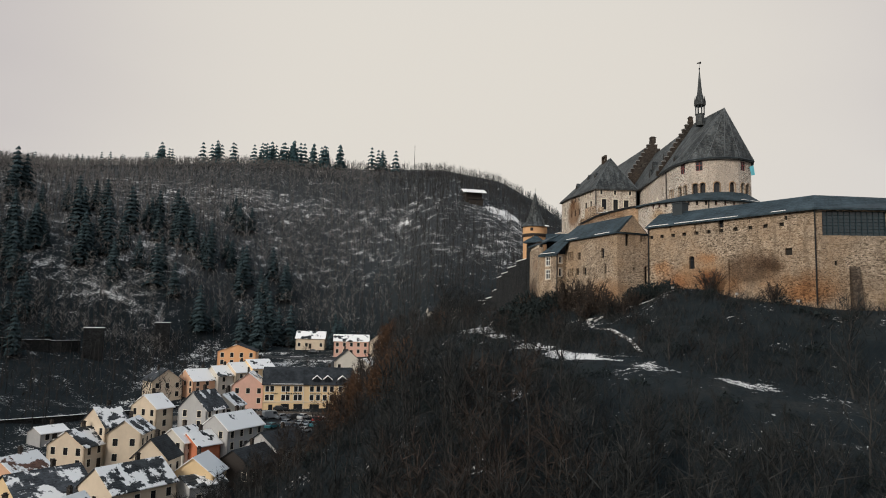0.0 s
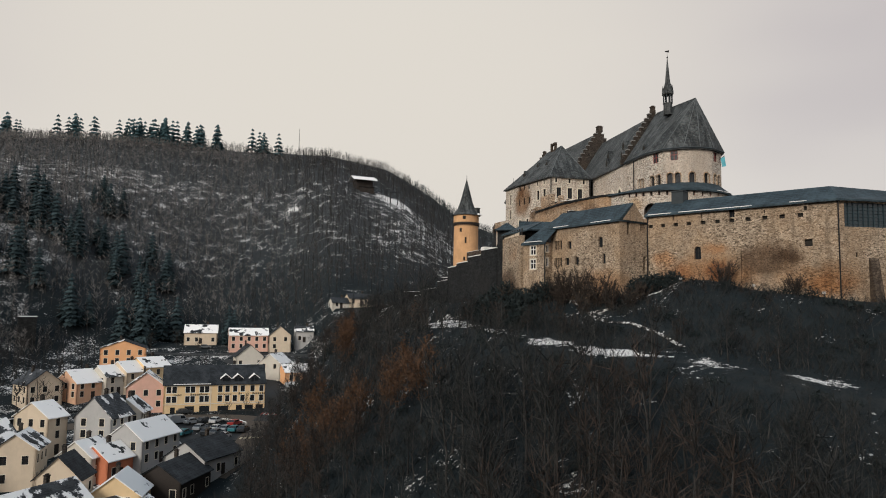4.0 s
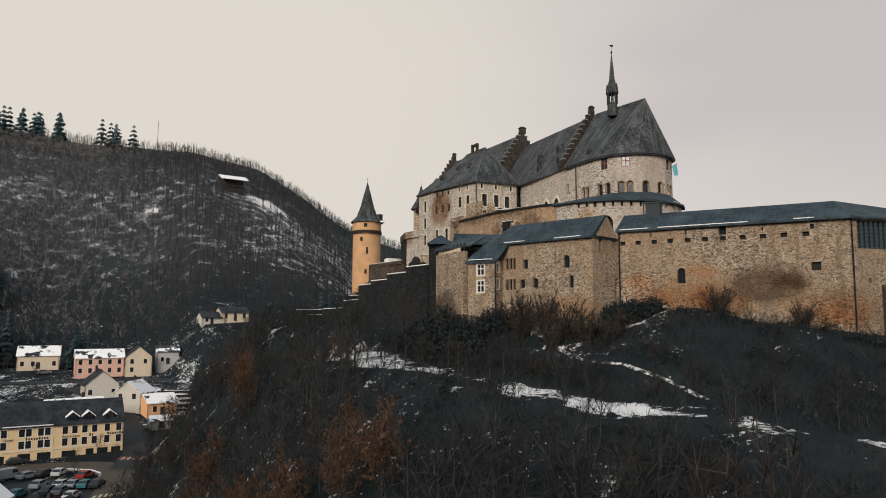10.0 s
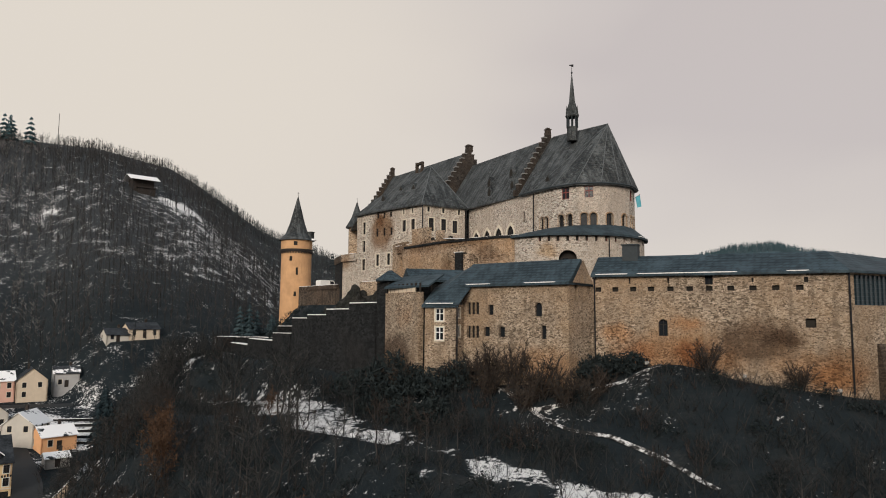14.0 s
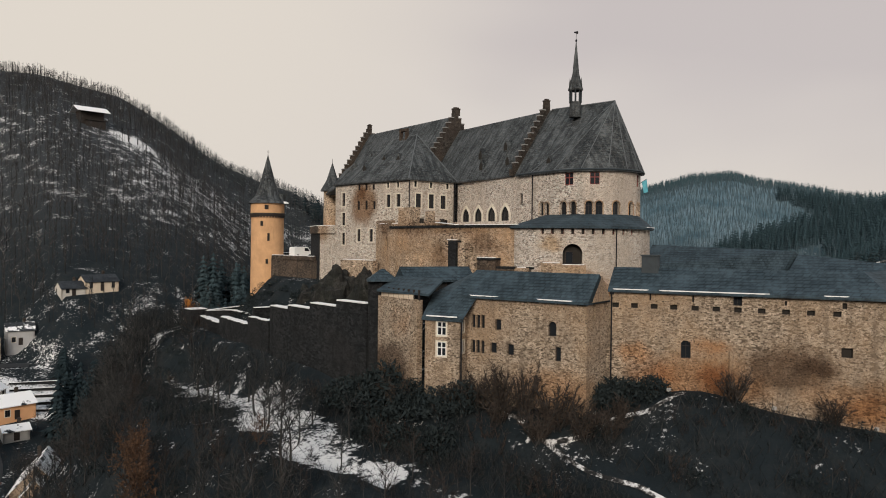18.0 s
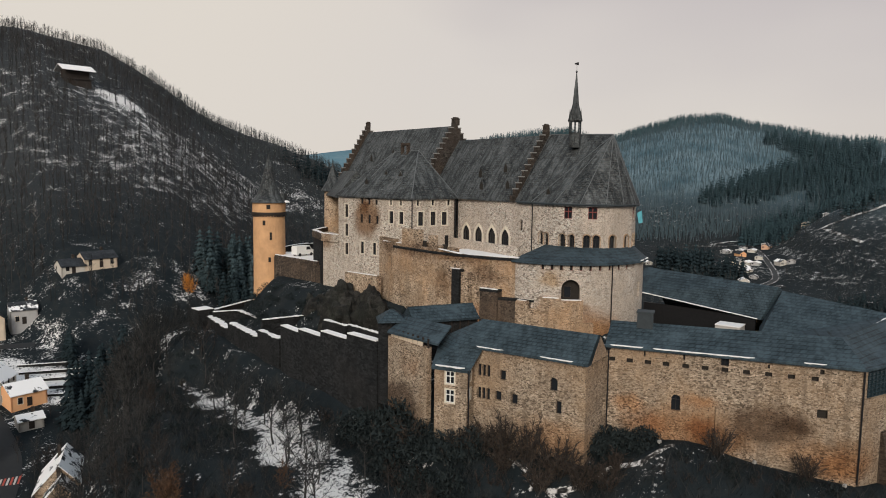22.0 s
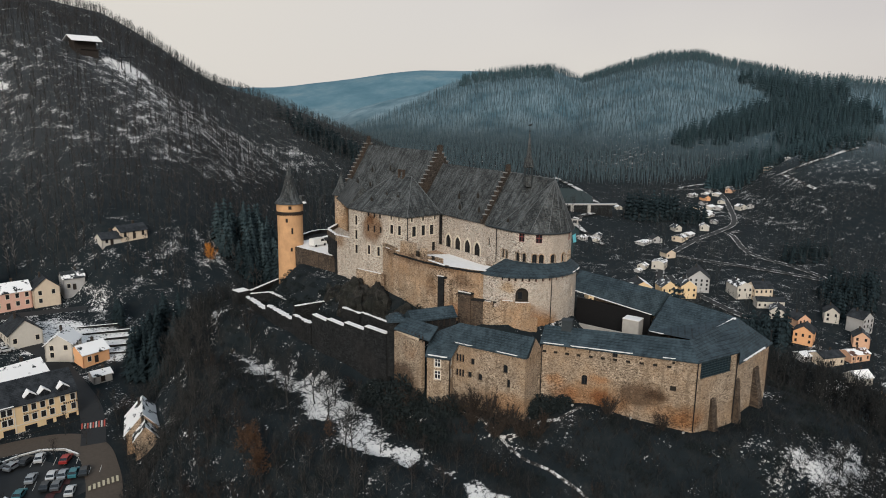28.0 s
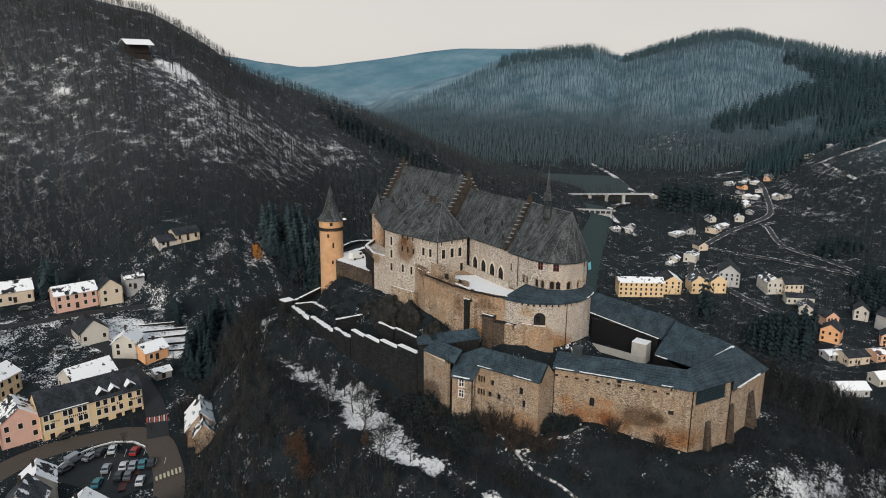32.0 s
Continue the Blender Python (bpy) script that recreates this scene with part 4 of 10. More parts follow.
def ground_material():
    m, n, l, b = node_mat("leaf_litter_snow_and_haze", 0.95, spec=0.1)
    v = coords(n, l)
    a = tex_noise(n, l, v, 0.22, 7, 0.65)
    c = ramp(n, l, a, [(0.3, (0.011, 0.0155, 0.018)), (0.5, (0.016, 0.021, 0.0235)), (0.7, (0.031, 0.032, 0.031))])
    f = tex_noise(n, l, v, 2.6, 5, 0.7)
    c = blend(n, l, ramp(n, l, f, [(0.35, grey(0.75)), (0.6, grey(0))]), c, (0.011, 0.0155, 0.018))
    # pale colour for the dusted hill and the haze over it
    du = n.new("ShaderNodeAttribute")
    du.attribute_name = "pale_dust_and_haze"
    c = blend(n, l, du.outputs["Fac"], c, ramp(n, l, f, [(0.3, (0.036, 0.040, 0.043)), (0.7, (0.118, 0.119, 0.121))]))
    # haze over distance, painted as bluish ground colour in two steps
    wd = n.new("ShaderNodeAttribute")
    wd.attribute_name = "distance_haze"
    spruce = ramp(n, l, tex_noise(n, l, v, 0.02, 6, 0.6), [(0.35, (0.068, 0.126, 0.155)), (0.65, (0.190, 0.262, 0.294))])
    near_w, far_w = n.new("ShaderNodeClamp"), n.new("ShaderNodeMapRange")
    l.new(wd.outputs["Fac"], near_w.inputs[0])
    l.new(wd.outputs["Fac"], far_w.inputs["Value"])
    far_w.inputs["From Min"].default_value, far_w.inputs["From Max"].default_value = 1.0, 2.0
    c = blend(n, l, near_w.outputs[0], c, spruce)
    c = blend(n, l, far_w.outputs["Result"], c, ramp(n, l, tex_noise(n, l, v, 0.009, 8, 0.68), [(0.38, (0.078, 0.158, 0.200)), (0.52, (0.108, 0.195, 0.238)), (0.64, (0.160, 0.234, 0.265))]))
    at = n.new("ShaderNodeAttribute")
    at.attribute_name = "snow_cover"
    s1 = tex_noise(n, l, v, 0.16, 9, 0.74)
    s2 = tex_noise(n, l, v, 1.8, 5, 0.72)
    mix = n.new("ShaderNodeMath")
    mix.operation = "MULTIPLY_ADD"
    l.new(s2, mix.inputs[0])
    mix.inputs[1].default_value = 0.85
    l.new(s1, mix.inputs[2])
    add = n.new("ShaderNodeMath")
    l.new(mix.outputs[0], add.inputs[0])
    l.new(at.outputs["Fac"], add.inputs[1])
    rg = n.new("ShaderNodeMapRange")
    rg.inputs["From Min"].default_value, rg.inputs["From Max"].default_value = 1.40, 1.49
    l.new(add.outputs[0], rg.inputs["Value"])
    c = blend(n, l, rg.outputs["Result"], c, (0.74, 0.72, 0.70))
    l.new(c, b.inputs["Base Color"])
    bump(n, l, b, f, 0.6, 0.15)
    return m


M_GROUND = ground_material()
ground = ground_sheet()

# ---- the castle ----
def spread(n, first, last):
    return [first + (last - first) * k / max(1, n - 1) for k in range(n)]


def outline_walls(b, pts, z0, z1, closed=True, t=0.5):
    """Plain walls along a line of corners, outside on the right of the way."""
    for p, q in zip(pts, pts[1:] + (pts[:1] if closed else [])):
        wall(b, p, q, z0, z1, (), t)


def downpipe(parent, x, y, z0, z1):
    b = Build()
    b.beam((x, y, z0), (x, y, z1), 0.09, 0.09, 6)
    b.box(x, y, z1 - 0.1, 0.32, 0.32, 0.3)
    part("downpipe", b, M_IRON, parent)


def snow_strip(parent, a, c, w, name="snow", lift=0.05):
    """A ragged line of snow lying along an edge from a to c (world points), w wide."""
    b = Build()
    a, c = Vector(a), Vector(c)
    d = c - a
    n = max(4, int(d.length / 0.35))
    side = Vector((-d.y, d.x, 0)).normalized()
    up = Vector((0, 0, lift))
    rows = []
    for i in range(n + 1):
        p = a + d * i / n
        e = (0.25 if i in (0, n) else 1.0) * w * random.uniform(0.4, 1.3)
        rows.append((p - side * e / 2, p + side * e / 2))
    for (p, q), (r, s) in zip(rows, rows[1:]):
        b.face(p + up, r + up, s + up, q + up)
        b.face(p - up, r - up, r + up, p + up)
        b.face(q + up, s + up, s - up, q - up)
    return part(name, b, M_SNOW, parent)


def dormer(parent, x, y, z, turn, s=1.0):
    """A small slated roof hatch with a pointed hood."""
    b = Build()
    m = pose(x, y, z, 0, 0, turn)
    w, h, d = 0.46 * s, 1.5 * s, 1.5 * s

    def q(*p):
        return m @ Vector(p)

    f = [q(-w, -0.05, 0), q(w, -0.05, 0), q(w, -0.05, h * 0.45), q(0, -0.05, h), q(-w, -0.05, h * 0.45)]
    r = [q(-w, d, 0), q(w, d, 0), q(w, d, h * 0.45), q(0, d, h), q(-w, d, h * 0.45)]
    b.face(*f)
    for i in range(5):
        j = (i + 1) % 5
        b.face(f[i], f[j], r[j], r[i])
    ob = part("dormer", b, M_SLATE_OLD, parent, "small slated dormer hatch")
    g = Build()
    g.face(q(-w * 0.75, -0.07, 0.12), q(w * 0.75, -0.07, 0.12), q(w * 0.75, -0.07, h * 0.45), q(0, -0.07, h * 0.78), q(-w * 0.75, -0.07, h * 0.45))
    part("hatch", g, M_VOID, ob)


def chimney(b, x, y, z0, z1, w=1.0, d=0.8, turn=0.0):
    b.box(x, y, z0, w, d, z1 - z0 - 0.35, turn)
    b.box(x, y, z1 - 0.35, w + 0.16, d + 0.16, 0.14, turn)
    b.box(x, y, z1 - 0.21, w * 0.7, d * 0.7, 0.21, turn)


def round_tower():
    cx, cy = 26.1, 198.6
    t = thing("round_tower", cx, cy, 44, "slender ochre-plastered round tower with a pointed slate roof", "tower")
    b = Build()
    b.lathe(cx, cy, [(3.55, 43), (3.42, 50), (3.36, 58), (3.34, 64.6)], 32)
    part("shaft", b, M_YELLOW, t)
    b = Build()
    b.lathe(cx, cy, [(3.34, 64.6), (3.62, 64.85), (3.62, 65.25), (3.5, 65.3)], 32)
    for k in range(36):
        a = 2 * math.pi * k / 36
        b.box(cx + 3.5 * math.cos(a), cy + 3.5 * math.sin(a), 64.35, 0.25, 0.3, 0.5, math.degrees(a))
    part("corbel_band", b, M_DARKWOOD, t, "brown corbelled band")
    b = Build()
    b.lathe(cx, cy, [(3.46, 65.3), (3.46, 67.4)], 32)
    part("top_storey", b, M_YELLOW, t)
    b = Build()
    b.lathe(cx, cy, [(3.95, 67.3), (3.9, 67.5), (2.55, 68.9), (1.7, 71.2), (0.9, 74.3), (0.06, 77.5)], 28)
    part("roof", b, M_SLATE_OLD, t, "steep conical slate roof with a flared foot")
    b = Build()
    b.beam((cx, cy, 77.3), (cx, cy, 78.6), 0.06, 0.03)
    b.box(cx, cy, 78.2, 0.5, 0.06, 0.06)
    part("finial", b, M_IRON, t)
    for k, (a, z, w, h) in enumerate(((248, 66.0, 0.8, 0.9), (232, 62.6, 0.55, 1.0), (255, 59.5, 0.45, 1.6), (250, 54.8, 0.5, 1.0))):
        ang = radians(a)
        g = Build()
        g.box(cx + 3.36 * math.cos(ang), cy + 3.36 * math.sin(ang), z, 0.3, w, h, a)
        f = part("window", g, M_VOID, t, "narrow dark window slit")
    g = Build()
    g.box(cx + 2.6, cy - 2.0, 67.6, 1.1, 0.9, 1.6, 30)
    g.box(cx + 2.6, cy - 2.0, 69.2, 1.3, 1.1, 0.15, 30)
    part("dormer", g, M_SLATE_OLD, t)
    b = Build()
    b.lathe(cx + 2.9, cy - 2.4, [(0.9, 67.35), (0.7, 67.7), (0.2, 67.8)], 8)
    part("snow", b, M_SNOW, t)


# plan of the palace
HALL_A, HALL_B = (43.0, 152.0), (42.3, 131.6)
DRUM = [(42.3, 131.6), (42.5, 126.8), (43.7, 123.1), (46.2, 120.9), (48.7, 120.2), (51.3, 120.5), (54.4, 122.5), (56.1, 127.0), (54.4, 132.0)]
EAVE = 69.7
FLOOR_Z = 60.6


def great_hall():
    t = thing("great_hall", 48, 142, 52, "pale stone great hall with a steep weathered slate roof", "building")
    b = Build()
    n = away(HALL_A, HALL_B)[0]
    holes = [(u, 2.2, 62.2, 65.3, 2) for u in (2.8, 6.5, 10.2, 13.8)]
    holes += [(17.7, 0.75, 65.2, 66.9, 0), (13.6, 0.45, 66.7, 67.7, 0), (6.3, 0.4, 66.8, 67.7, 0)]
    wall(b, HALL_A, HALL_B, 50, EAVE, holes, 0.9)
    wall(b, (54.0, 131.6), (54.0, 161), 46, EAVE, (), 0.8)
    part("wall", b, M_UPPER, t)
    fill(t, HALL_A, HALL_B, holes[:4], "two", M_DARKWOOD, M_GLASS, 0.2)
    fill(t, HALL_A, HALL_B, holes[4:], "plain", M_DARKWOOD, M_GLASS, 0.4)
    nn, d, out = away(HALL_A, HALL_B)
    for h in holes[:4]:
        b = Build()
        for wide in (1.06, 1.2, 1.34):
            foot = Vector((*HALL_A, 62.2)) + d * h[0] + out * (0.02 + 0.06 * (1.34 - wide))
            for k in (-1, 1):
                b.beam(foot + d * (k * wide), foot + d * (k * wide) + Vector((0, 0, 1.62)), 0.085, 0.085, 4)
                for i in range(10):
                    q0, q1 = i / 10, (i + 1) / 10
                    p0 = foot + d * (k * wide * (1 - q0 ** 2.1)) + Vector((0, 0, 1.62 + 1.52 * wide / 1.1 * q0))
                    p1 = foot + d * (k * wide * (1 - q1 ** 2.1)) + Vector((0, 0, 1.62 + 1.52 * wide / 1.1 * q1))
                    b.beam(p0, p1, 0.085, 0.085, 4)
        part("arch_moulding", b, M_TRIM, t, "pale stepped stone arch moulding")
    b = Build()
    gable_roof(b, (48.9, 160.2), (49.1, 135.6), 6.35, EAVE, 80.0, over=0.45, half2=5.2, ends=0.0)
    part("roof", b, M_SLATE_OLD, t)
    b = Build()
    stepped_gable(b, (55.6, 136.2), (41.6, 136.0), EAVE - 0.1, 80.8, 5.6, 12, 0.6)
    chimney(b, 48.6, 136.1, 80.4, 81.7, 0.75, 0.75)
    g = part("stepped_gable", b, M_REDBRICK, t, "brown stone crow-stepped gable")
    step_copings(g, (55.6, 136.2), (41.6, 136.0), EAVE - 0.1, 80.8, 12, 0.6, M_STEPCOPE)
    downpipe(t, 42.9, 151.9, 61, EAVE)
    downpipe(t, 42.15, 131.5, 62.4, EAVE)
    for u, z in ((4.5, 73.4), (10.6, 74.2), (6.4, 71.3), (13.0, 71.6)):
        y = 152.0 - u
        x = 42.55 + (z - EAVE) * 5.5 / 9.5
        dormer(t, x - 0.2, y, z - 0.2, -90, 1.25)


def chapel():
    t = thing("castle_chapel", 49, 126, 52, "tall polygonal stone chapel with a hipped slate roof and needle spire", "chapel")
    b = Build()
    arches = {0: [(1.9, 0.85), (3.0, 0.85)], 1: [(1.15, 0.9), (2.6, 0.9)], 2: [(0.95, 0.9), (2.3, 0.9)], 3: [(1.35, 0.95)], 4: [(1.45, 0.95)], 5: [(1.1, 0.9), (2.5, 0.9)]}
    crosses = {1: 1.95, 2: 1.7, 5: 1.3}
    for k, (p, q) in enumerate(zip(DRUM, DRUM[1:])):
        hs = [(u, w, 63.55, 65.35, 1) for u, w in arches.get(k, [])]
        if k in crosses:
            hs.append((crosses[k], 1.25, 67.6, 69.25, 0))
        wall(b, p, q, 52, EAVE, hs, 0.6)
        fill(t, p, q, [h for h in hs if h[4]], "two", M_DARKWOOD, M_GLASS, 0.42)
        fill(t, p, q, [h for h in hs if not h[4]], "cross", M_REDWOOD, M_GLASS, 0.12, label="oxblood-painted cross window")
    part("wall", b, M_UPPER, t)
    b = Build()
    for k, (p, q) in enumerate(zip(DRUM, DRUM[1:])):
        n, d, out = away(p, q)
        for u, w in arches.get(k, []):
            b = Build()
            for i in range(8):
                a0, a1 = math.pi * i / 8, math.pi * (i + 1) / 8
                r = w / 2 + 0.1
                z = 65.35 - w / 2
                c = Vector((*p, z)) + d * u + out * 0.03
                b.beam(c + d * r * math.cos(a0) + Vector((0, 0, r * math.sin(a0))), c + d * r * math.cos(a1) + Vector((0, 0, r * math.sin(a1))), 0.1, 0.1, 4)
            for s in (-1, 1):
                c = Vector((*p, 63.55)) + d * (u + s * (w / 2 + 0.08)) + out * 0.03
                b.beam(c, c + Vector((0, 0, 1.35)), 0.08, 0.08, 5)
            part("arch_moulding", b, M_BROWN, t, "brown sandstone arch moulding with colonnettes")
    # roof: hips from the polygon to the ridge
    r0, r1 = Vector((49.1, 135.4, 80.0)), Vector((50.4, 123.7, 79.6))
    cx, cy = 49.2, 127.0
    e = [Vector((cx + (x - cx) * 1.075, cy + (y - cy) * 1.075, EAVE)) for x, y in DRUM]
    e[0], e[-1] = Vector((41.85, 134.8, EAVE)), Vector((54.6, 134.8, EAVE))
    e.insert(1, Vector((41.85, 131.5, EAVE)))
    b = Build()
    for i in range(len(e) - 1):
        p, q = e[i], e[i + 1]
        if i < 2:
            b.face(p, q, (r1 if i == 1 else r0), r0) if i == 1 else b.face(p, q, r0)
        else:
            b.face(p, q, r1)
    b.face(e[-1], r0, r1)
    for p, q in zip(e, e[1:]):
        dz = Vector((0, 0, 0.35))
        b.face(p - dz, q - dz, q, p)
    b.face(*[p - Vector((0, 0, 0.35)) for p in e[::-1]])
    part("roof", b, M_SLATE_OLD, t)
    for p in e[1:-1]:
        b = Build()
        b.beam(p + Vector((0, 0, 0.05)), r1, 0.055, 0.045, 4)
        part("hip_flashing", b, M_FLASHING, t, "pale lead hip flashing")
    b = Build()
    b.beam(r0 + Vector((0, 0, 0.05)), r1 + Vector((0, 0, 0.05)), 0.1, 0.1, 4)
    part("ridge_flashing", b, M_FLASHING, t)
    for p, q in zip(e, e[1:]):
        b = Build()
        b.beam(p + Vector((0, 0, -0.1)), q + Vector((0, 0, -0.1)), 0.13, 0.13, 5)
        part("gutter", b, M_LEAD, t)
    # spire
    sx, sy = 47.9, 129.0
    b = Build()
    b.lathe(sx, sy, [(0.86, 77.8), (0.82, 79.8), (0.94, 80.0)], 8)
    sp = part("spire", b, M_SLATE_OLD, t, "slate-clad needle spire with an open lantern")
    for k in range(8):
        b = Build()
        a = 2 * math.pi * k / 8
        b.beam((sx + 0.8 * math.cos(a), sy + 0.8 * math.sin(a), 80.0), (sx + 0.8 * math.cos(a), sy + 0.8 * math.sin(a), 81.7), 0.11, 0.11, 4)
        part("lantern_post", b, M_LEAD, sp)
    b = Build()
    b.lathe(sx, sy, [(1.0, 81.6), (1.08, 81.8), (0.86, 82.6), (0.7, 83.2), (0.46, 84.2), (0.28, 86.4), (0.05, 88.7)], 8)
    part("needle", b, M_SLATE_OLD, sp)
    for k in range(8):
        b = Build()
        a = 2 * math.pi * (k + 0.5) / 8
        b.lathe(sx + 0.86 * math.cos(a), sy + 0.86 * math.sin(a), [(0.22, 81.8), (0.2, 82.4), (0.02, 83.5)], 4)
        part("gablet", b, M_SLATE_OLD, sp)
    b = Build()
    b.lathe(sx, sy, [(0.03, 88.6), (0.16, 88.85), (0.03, 89.1)], 8)
    b.beam((sx, sy, 89.0), (sx, sy, 90.1), 0.035, 0.03)
    b.prism([(sx - 0.45, sy - 0.02), (sx + 0.35, sy - 0.02), (sx + 0.35, sy + 0.02), (sx - 0.45, sy + 0.02)], [89.9, 89.85, 89.85, 89.9], [90.05, 90.3, 90.3, 90.05])
    part("weathercock", b, M_IRON, sp)
    dormer(t, 43.0, 129.0, 70.7, -80, 0.9)
    dormer(t, 52.6, 121.6, 70.6, 25, 0.9)
    # flag by the apse
    f = thing("flag", 54.6, 121.6, 66, "pale blue and white flag on a short wall pole", "flag")
    b = Build()
    b.beam((53.0, 122.5, 67.6), (54.3, 121.3, 68.8), 0.05, 0.04)
    part("pole", b, M_IRON, f)
    b = Build()
    for i in range(6):
        x0, x1 = i / 6, (i + 1) / 6
        wob = [0.12 * math.sin(6 * x0), 0.12 * math.sin(6 * x1)]
        b.face((54.3 - 0.5 * x0 + wob[0], 121.3 + 0.4 * x0, 68.8 - 0.5 * x0), (54.3 - 0.5 * x1 + wob[1], 121.3 + 0.4 * x1, 68.8 - 0.5 * x1),
               (54.5 - 0.4 * x1 + wob[1], 121.2 + 0.4 * x1, 67.0 - 0.2 * x1), (54.5 - 0.4 * x0 + wob[0], 121.2 + 0.4 * x0, 67.0 - 0.2 * x0))
    part("cloth", b, simple("light_blue_cloth", (0.12, 0.42, 0.5), 0.8, 0.4, 2), f)


def chapel_base():
    cx, cy, R = 47.0, 129.5, 11.5
    t = thing("chapel_tower_base", cx, cy, 46, "broad pale round stone base below the chapel, with dark skirt roof", "tower")
    edges = [189.0, 195.5, 202.0, 208.5, 215.0, 221.4, 241.0, 247.6, 254.8, 262.6, 270.8, 278.6, 287.4, 298.0, 310.0, 324.0]
    N = len(edges) - 1
    a = [radians(q) for q in edges]
    pts = [(cx + R * math.cos(q), cy + R * math.sin(q)) for q in a]
    b = Build()
    for k in range(N):
        n = away(pts[k], pts[k + 1])[0]
        hs = [(n * f, 0.4, 60.85, 61.55, 0) for f in ((0.16, 0.5, 0.83) if k == 5 else (0.5,))]
        if k < 3:
            hs = []
        more = []
        if k == 5:
            more = [(n / 2, 2.5, 56.2, 59.6, 1)]
            fill(t, pts[k], pts[k + 1], [(n / 2 - 0.35, 1.0, 57.0, 58.6, 0)], "plain", M_DARKWOOD, M_GLASS, 1.0)
        if k == 12:
            more = [(n / 2, 0.9, 56.6, 58.8, 1)]
        wall(b, pts[k], pts[k + 1], 45, 61.8, hs + more, 1.2 if k == 5 else 0.9)
        fill(t, pts[k], pts[k + 1], hs, "loop", M_REDWOOD, M_VOID, 0.25, label="small dark loophole below the eaves")
        if k == 5:
            # niche back coloured near-black: its inner shade is painted on
            nb = Build()
            nn, d_, o_ = away(pts[k], pts[k + 1])
            c_ = Vector((*pts[k], 0)) + d_ * nn / 2 - o_ * 1.3
            nb.box(c_.x, c_.y, 56.0, 3.0, 0.3, 4.0, math.degrees(math.atan2(d_.y, d_.x)))
            part("niche_back", nb, M_VOID, t)
        if k == 12:
            nb = Build()
            nn, d_, o_ = away(pts[k], pts[k + 1])
            c_ = Vector((*pts[k], 0)) + d_ * nn / 2 - o_ * 0.4
            nb.box(c_.x, c_.y, 56.4, 1.2, 0.3, 2.6, math.degrees(math.atan2(d_.y, d_.x)))
            part("niche_back", nb, M_UPPER, t)
    part("wall", b, M_BASE, t, "pale rubble wall stained rust-brown at its foot")
    b = Build()
    for a0, a1, zt in ((194, 203, 56.4), (203, 212, 55.4), (212, 224, 57.1), (224, 239, 56.9), (239, 246, 53.8)):
        poly = []
        for q in (a0, (a0 + a1) / 2, a1):
            poly.append((cx + (R + 0.75) * math.cos(radians(q)), cy + (R + 0.75) * math.sin(radians(q))))
        for q in (a1, (a0 + a1) / 2, a0):
            poly.append((cx + (R - 0.2) * math.cos(radians(q)), cy + (R - 0.2) * math.sin(radians(q))))
        b.prism(poly, 45, zt)
    part("bastion", b, M_BROWN, t, "brown rubble bastion with stepped ledges")
    for a0, a1, zt in ((195, 202, 56.45), (213, 223.5, 57.15), (225, 238, 56.95)):
        snow_strip(t, (cx + (R + 0.6) * math.cos(radians(a0)), cy + (R + 0.6) * math.sin(radians(a0)), zt), (cx + (R + 0.6) * math.cos(radians(a1)), cy + (R + 0.6) * math.sin(radians(a1)), zt), 0.3)
    b = Build()
    ro = [(cx + (R + 0.55) * math.cos(q), cy + (R + 0.55) * math.sin(q)) for q in a]
    top = []
    for q in a:
        best = None
        d = Vector((math.cos(q), math.sin(q)))
        for p0, p1 in zip(DRUM, DRUM[1:]):
            e0, e1 = Vector(p0) - Vector((cx, cy)), Vector(p1) - Vector((cx, cy))
            den = d.x * (e1 - e0).y - d.y * (e1 - e0).x
            if abs(den) > 1e-6:
                tt = (e0.x * (e1 - e0).y - e0.y * (e1 - e0).x) / den
                uu = (e0.x * d.y - e0.y * d.x) / den
                if tt > 0 and -0.01 <= uu <= 1.01:
                    best = tt
        best = best or 5.0
        top.append((cx + d.x * best, cy + d.y * best))
    for k in range(N):
        p, q, r, s = ro[k], ro[k + 1], top[k + 1], top[k]
        b.face((*p, 61.85), (*q, 61.85), (*r, 63.6), (*s, 63.6))
        b.face((*p, 61.6), (*q, 61.6), (*q, 61.85), (*p, 61.85))
        b.face((*p, 61.6), (*s, 61.6), (*r, 61.6), (*q, 61.6))
    part("skirt_roof", b, M_SLATE_NEW, t, "dark slate skirt roof")
    downpipe(t, cx + (R + 0.1) * math.cos(radians(260.5)), cy + (R + 0.1) * math.sin(radians(260.5)), 49.5, 61.6)
    snow_strip(t, (ro[-4][0], ro[-4][1], 61.9), (ro[-2][0], ro[-2][1], 61.9), 0.4)


